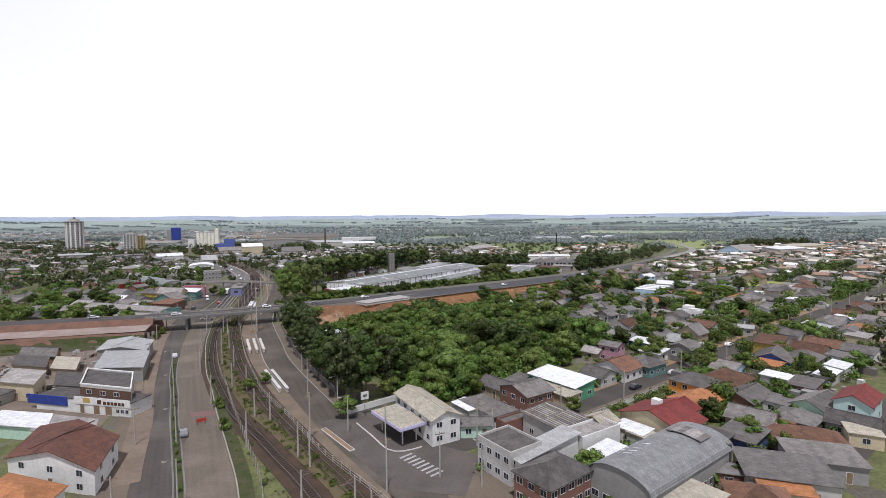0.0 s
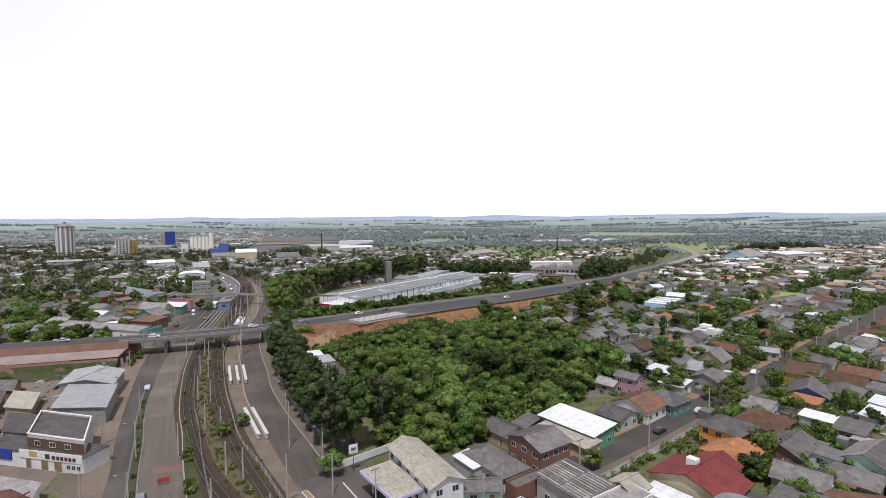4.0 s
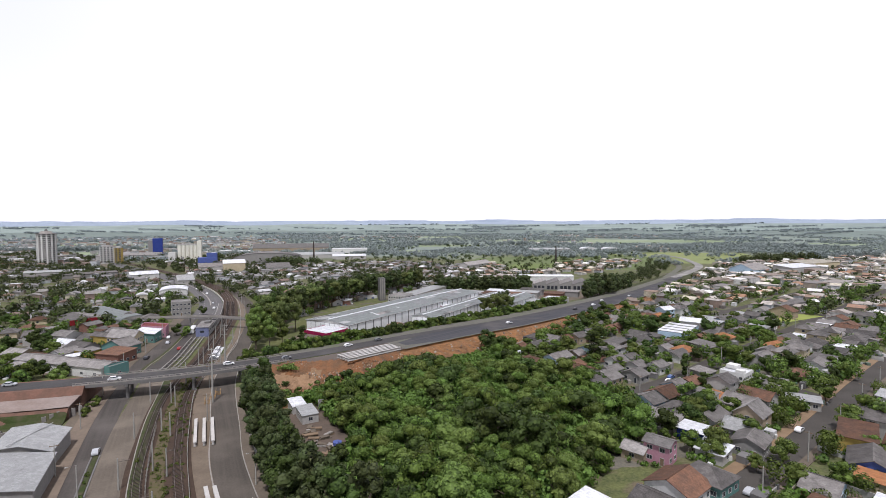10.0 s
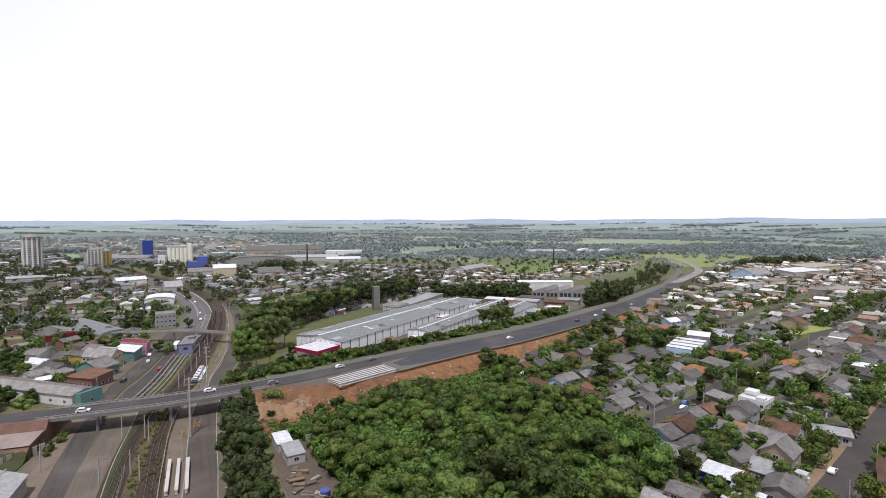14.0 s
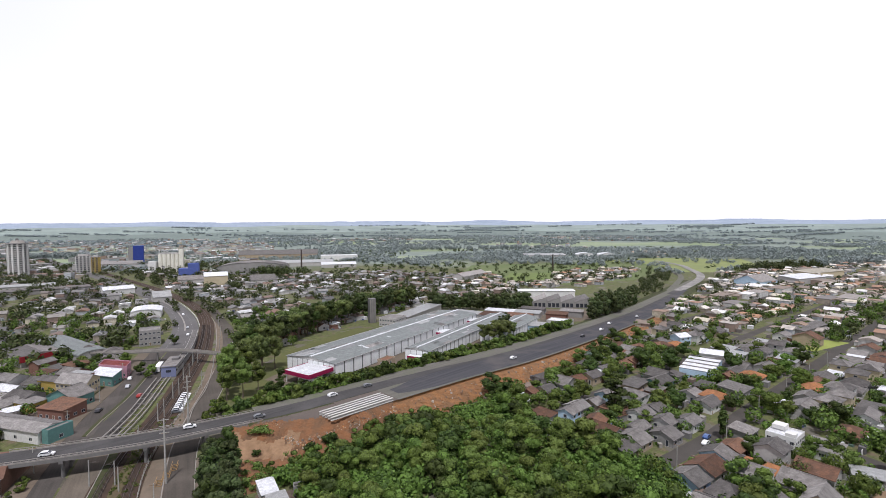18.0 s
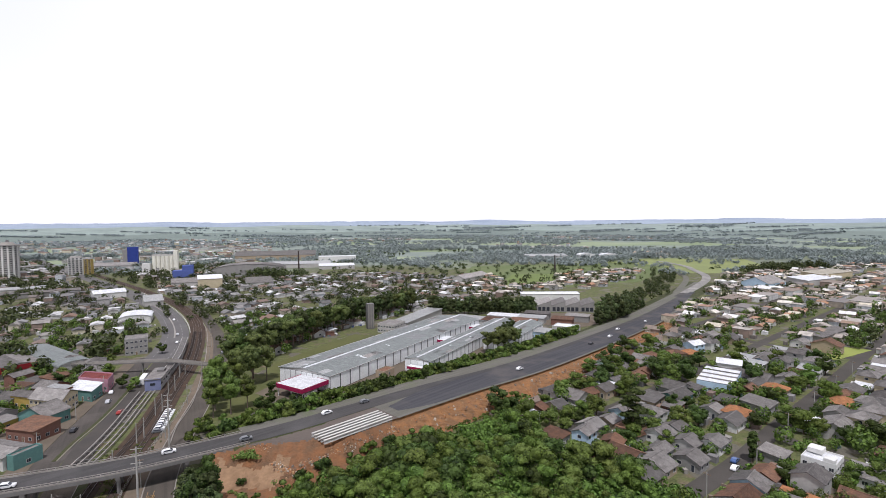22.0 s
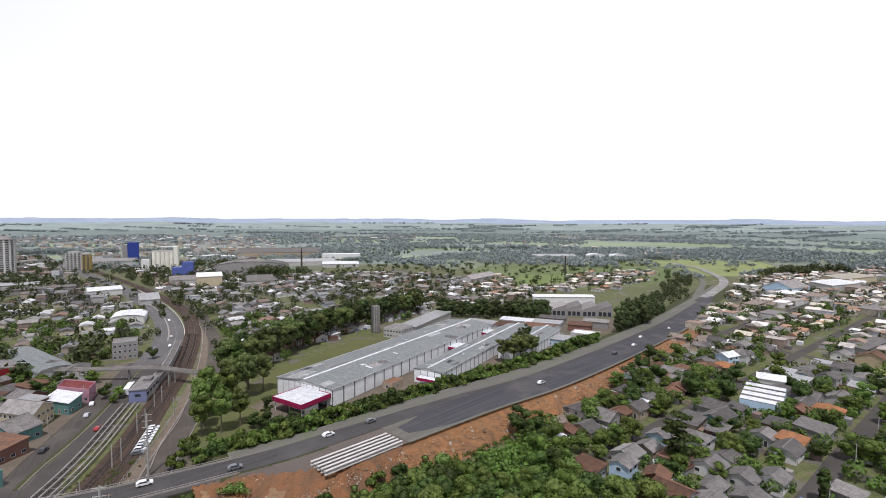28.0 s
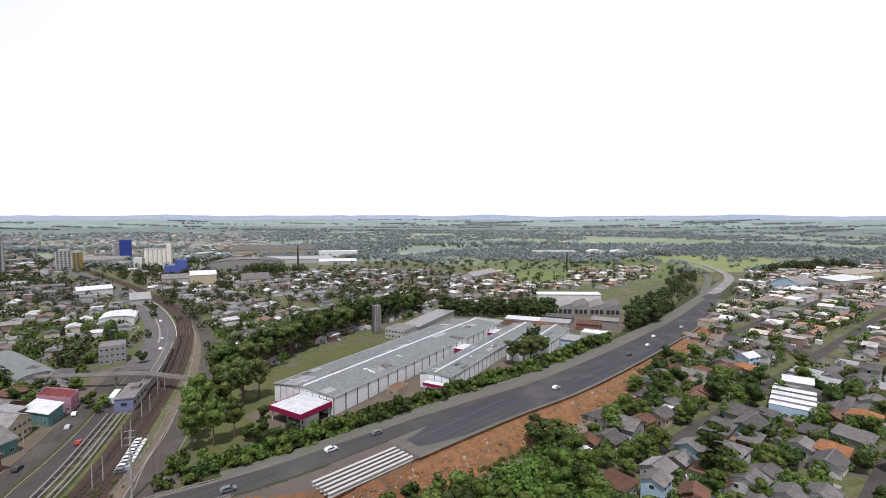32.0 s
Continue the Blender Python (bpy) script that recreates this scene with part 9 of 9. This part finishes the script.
for x, y, w, d, h, turn, roof, cover, wall, lb in ((-214, 880, 105, 46, 9, 8, "vault", "grey", "grey", "huge grey vaulted storage hall"), (-244, 1200, 165, 40, 11, 8, "gable", "pale", "beige", "very long low factory hall with a dusty roof"), (-104, 1110, 74, 30, 12, 6, "flat", "white", "white", "bright white factory hall"),
                                           (-160, 1000, 110, 30, 7, 6, "mono", "zinc", "pale", "long pale warehouse roof"), (-90, 960, 60, 25, 6, 8, "mono", "white", "pale", "white warehouse with sheet roof"), (-212, 700, 26, 18, 15, 22, "gable", "white", "cream", "tall white mill building"), (-248, 720, 30, 20, 9, 22, "gable", "grey", "pale", "grey gabled mill shed"),
                                           (425, 1112, 34, 20, 7, 0, "vault", "white", "white", "white vaulted store hall"), (470, 1098, 34, 20, 7, 0, "vault", "white", "white", "white vaulted store hall"), (340, 1125, 90, 26, 6, 0, "mono", "zinc", "pale", "long low pale works"), (110, 740, 66, 18, 7, 52, "gable", "pale", "pale", "long pale workshop building"),
                                           (-303, 657, 30, 14, 6, 40, "gable", "white", "white", "white roofed depot hall"), (-392, 672, 90, 12, 5, 35, "mono", "dark", "grey", "long dark depot shelter"), (-430, 700, 60, 14, 6, 30, "mono", "zinc", "pale", "long pale depot roof"), (-232, 600, 16, 22, 5, 30, "gable", "zinc", "pale", "pale roofed store shed"),
                                           (-500, 1010, 100, 34, 8, 10, "mono", "pale", "pale", "broad dull supermarket roof"), (520, 640, 60, 24, 7, 20, "mono", "white", "pale", "long white store roof"), (440, 620, 40, 30, 7, 25, "gable", "pale", "skyblue", "pale blue works hall"), (600, 700, 80, 24, 7, 20, "mono", "cream", "cream", "long cream store roof"),
                                           (262, 352, 10, 14, 5, 33, "gable", "brown", "beige", "brick clubhouse beside the playing field"), (290, 380, 44, 8, 5, 28, "mono", "grey", "grey", "long grey wall and shelter behind the field"), (-165, 735, 30, 26, 6, 20, "gable", "pale", "pale", "pale gabled works hall")):
    house(x, y, w, d, h, turn, roof, cover, wall, lb, windows=0.5 if h > 8 else 0, faces="-y", sub=False, name="works_hall", category="hall", ridge="d" if roof == "vault" and w < d else "w")


def tower(x, y, w, d, h, floors, turn, wall, label, cols, name="apartment_tower", category="tower"):
    t = thing(name, x, y, 0, turn, label, category)
    Geo().box(0, 0, 0, w, d, h).make("wall", wall_paint(wall), t)
    Geo().box(0, 0, h, w * 0.7, d * 0.7, 3).make("roof_house", wall_paint("pale"), t)
    Geo().box(0, 0, h, w + 0.6, d + 0.6, 0.5).make("cornice", CONCRETE, t)
    fh = h / floors
    for f in range(floors):
        Geo().box(0, -d / 2 - 0.4, f * fh + 0.1, w * 0.94, 0.8, 0.25).make("balcony_slab", CONCRETE_DARK, t)
        for i in range(cols):
            window(t, (i + 0.5) / cols * w - w / 2, -d / 2, (f + 0.58) * fh, 0, w / cols * 0.55, fh * 0.5, sub=False)
    return t


tw = thing("apartment_tower", -548, 864, 0, 20, "tall pale round-cornered apartment tower with a stepped crown", "tower")
Geo().tube((0, 0, 0), (0, 0, 50), 11.6, k=12).make("core", GLASS, tw, "dark glazed bands")
for i in range(16):
    Geo().tube((0, 0, i * 3.15), (0, 0, i * 3.15 + 1.7), 12.6, k=12).make("storey_band", wall_paint("pale"), tw)
for i in range(12):
    e = math.pi * 2 * (i + 0.5) / 12
    Geo().box(math.cos(e) * 12.2, math.sin(e) * 12.2, 0, 1.2, 2.0, 50, math.degrees(e)).make("pier", wall_paint("white"), tw)
Geo().tube((0, 0, 50), (0, 0, 51.2), 14.2, 13.6, k=12).make("cornice", CONCRETE_DARK, tw, "dark overhanging cornice")
Geo().tube((0, 0, 51.2), (0, 0, 55), 9.5, 6.5, k=12).make("crown", CONCRETE, tw)
Geo().tube((0, 0, 55), (0, 0, 58), 2.2, 1.6, k=8).make("lantern", CONCRETE_DARK, tw)
tower(-495, 930, 20, 12, 27, 8, 15, "white", "white apartment block with grey bands", 4)
tower(-474, 925, 10, 12, 25, 8, 15, "yellow", "slim yellow apartment block", 2)
bl = thing("office_tower", -480, 1075, 0, 20, "dark blue glazed office tower with a grey side", "tower")
Geo().box(0, 0, 0, 17, 16, 37).make("wall", wall_paint("deepblue"), bl)
Geo().box(-12.5, 2, 0, 8, 14, 33).make("core", wall_paint("grey"), bl, "grey side block")
sl = thing("grain_silos", -360, 920, 0, 8, "row of tall cream concrete grain silos", "silo")
for i in range(5):
    Geo().tube((-12 + i * 6.2, 0, 0), (-12 + i * 6.2, 0, 29), 3.2, k=16).make("silo", worn("silo_paint", (0.66, 0.64, 0.55), (0.52, 0.50, 0.43), 0.8), sl)
Geo().box(19.5, 0, 0, 6, 8, 37).make("head_house", MATS["silo_paint"], sl)
Geo().box(1, 0, 29, 32, 4, 2.5).make("gallery", wall_paint("pale"), sl)
Geo().box(-22, -4, 0, 11, 9, 18).make("annex", wall_paint("white"), sl)
bf = thing("blue_works", -290, 822, 0, 15, "blue clad industrial hall with stepped roof", "works")
Geo().box(0, 0, 0, 26, 16, 14).make("wall", wall_paint("blue"), bf)
Geo().box(6, 0, 14, 14, 14, 7).make("upper_wall", wall_paint("blue"), bf)
for x, y, h, r, m in ((-144, 900, 34.5, 1.6, "brick"), (262, 840, 25.5, 1.4, "brick")):
    t = thing("factory_chimney", x, y, 0, 0, "tall dark brick factory chimney", "chimney")
    Geo().tube((0, 0, 0), (0, 0, h), r, r * 0.6, 12).make("shaft", worn("sooty_brick", (0.06, 0.045, 0.04), None, 0.9), t)
    Geo().tube((0, 0, h), (0, 0, h + 0.5), r * 0.75, r * 0.75, 12).make("rim", MATS["sooty_brick"], t)
meadow = [(150, 670), (240, 660), (330, 700), (420, 800), (470, 860), (470, 950), (420, 990), (150, 960), (100, 790)]
structure(Geo().solid([(*p, 0) for p in meadow], [(*p, 0.05) for p in meadow]), "meadow", worn("meadow_grass", (0.095, 0.125, 0.045), (0.14, 0.155, 0.075), 0.95, 0.02, 0.5, 0.9), "open light green meadow beyond the works", "meadow")
DEPOT = [(-366, 640), (-352, 690), (-305, 664), (-262, 586), (-282, 580)]
structure(Geo().solid([(*p, 0) for p in DEPOT], [(*p, 0.05) for p in DEPOT]), "depot_yard", ASPHALT, "grey asphalt depot yard", "yard")
sand = Geo()
for i in range(14):
    cx, cy, r, h = 590 + rnd.uniform(-38, 38), 1140 + rnd.uniform(-25, 25), rnd.uniform(6, 17), rnd.uniform(3, 13)
    ring = [(cx + math.cos(a) * r, cy + math.sin(a) * r, 0) for a in [k * math.pi / 6 for k in range(12)]]
    sand.solid(ring, [(cx + (p[0] - cx) * 0.15, cy + (p[1] - cy) * 0.15, h) for p in ring])
structure(sand, "sand_heap", worn("pale_sand", (0.52, 0.40, 0.28), (0.40, 0.28, 0.19), 0.95, 0.1), "pale heaps of sand and rubble", "sand heap")
side = glide([(128, 370), (150, 392), (170, 402), (194, 404), (225, 420)], 4)
structure(strip(Geo(), side, -3.5, 3.5, 0, 0.06), "side_road", ASPHALT_OLD, "side road joining the highway", "road")

# the roads and the railway carry on behind the start
def onward(line, pts, left, right, z, name, mat, label, category):
    structure(strip(Geo(), glide([tuple(line[2][:2]), tuple(line[0][:2])] + pts, 5)[2:], left, right, 0, z), name, mat, label, category)


onward(ROAD_A, [(-24, 20), (-12, -25), (2, -80), (18, -150)][::1], 4.3, -4.2, 0.038, "road_shopfront_south", ASPHALT, "worn grey asphalt road running on to the south", "road")
onward(ROAD_B, [(-14, 24), (-1, -22), (13, -78), (30, -150)], 4.6, -3.7, 0.04, "road_dual_south", ASPHALT_OLD, "pale worn asphalt road running on to the south", "road")
onward(TRACK_L, [(6, 40), (26, -8), (44, -68), (62, -150)], 3.2, -6.0, 0.09, "track_bed_south", BALLAST, "dark brown ballast bed running on to the south", "railway bed")
onward(STREET_C, [(30, 30), (46, -14), (62, -74), (80, -150)], 4.0, -4.0, 0.05, "street_wood_south", ASPHALT_OLD, "grey asphalt street running on to the south", "road")
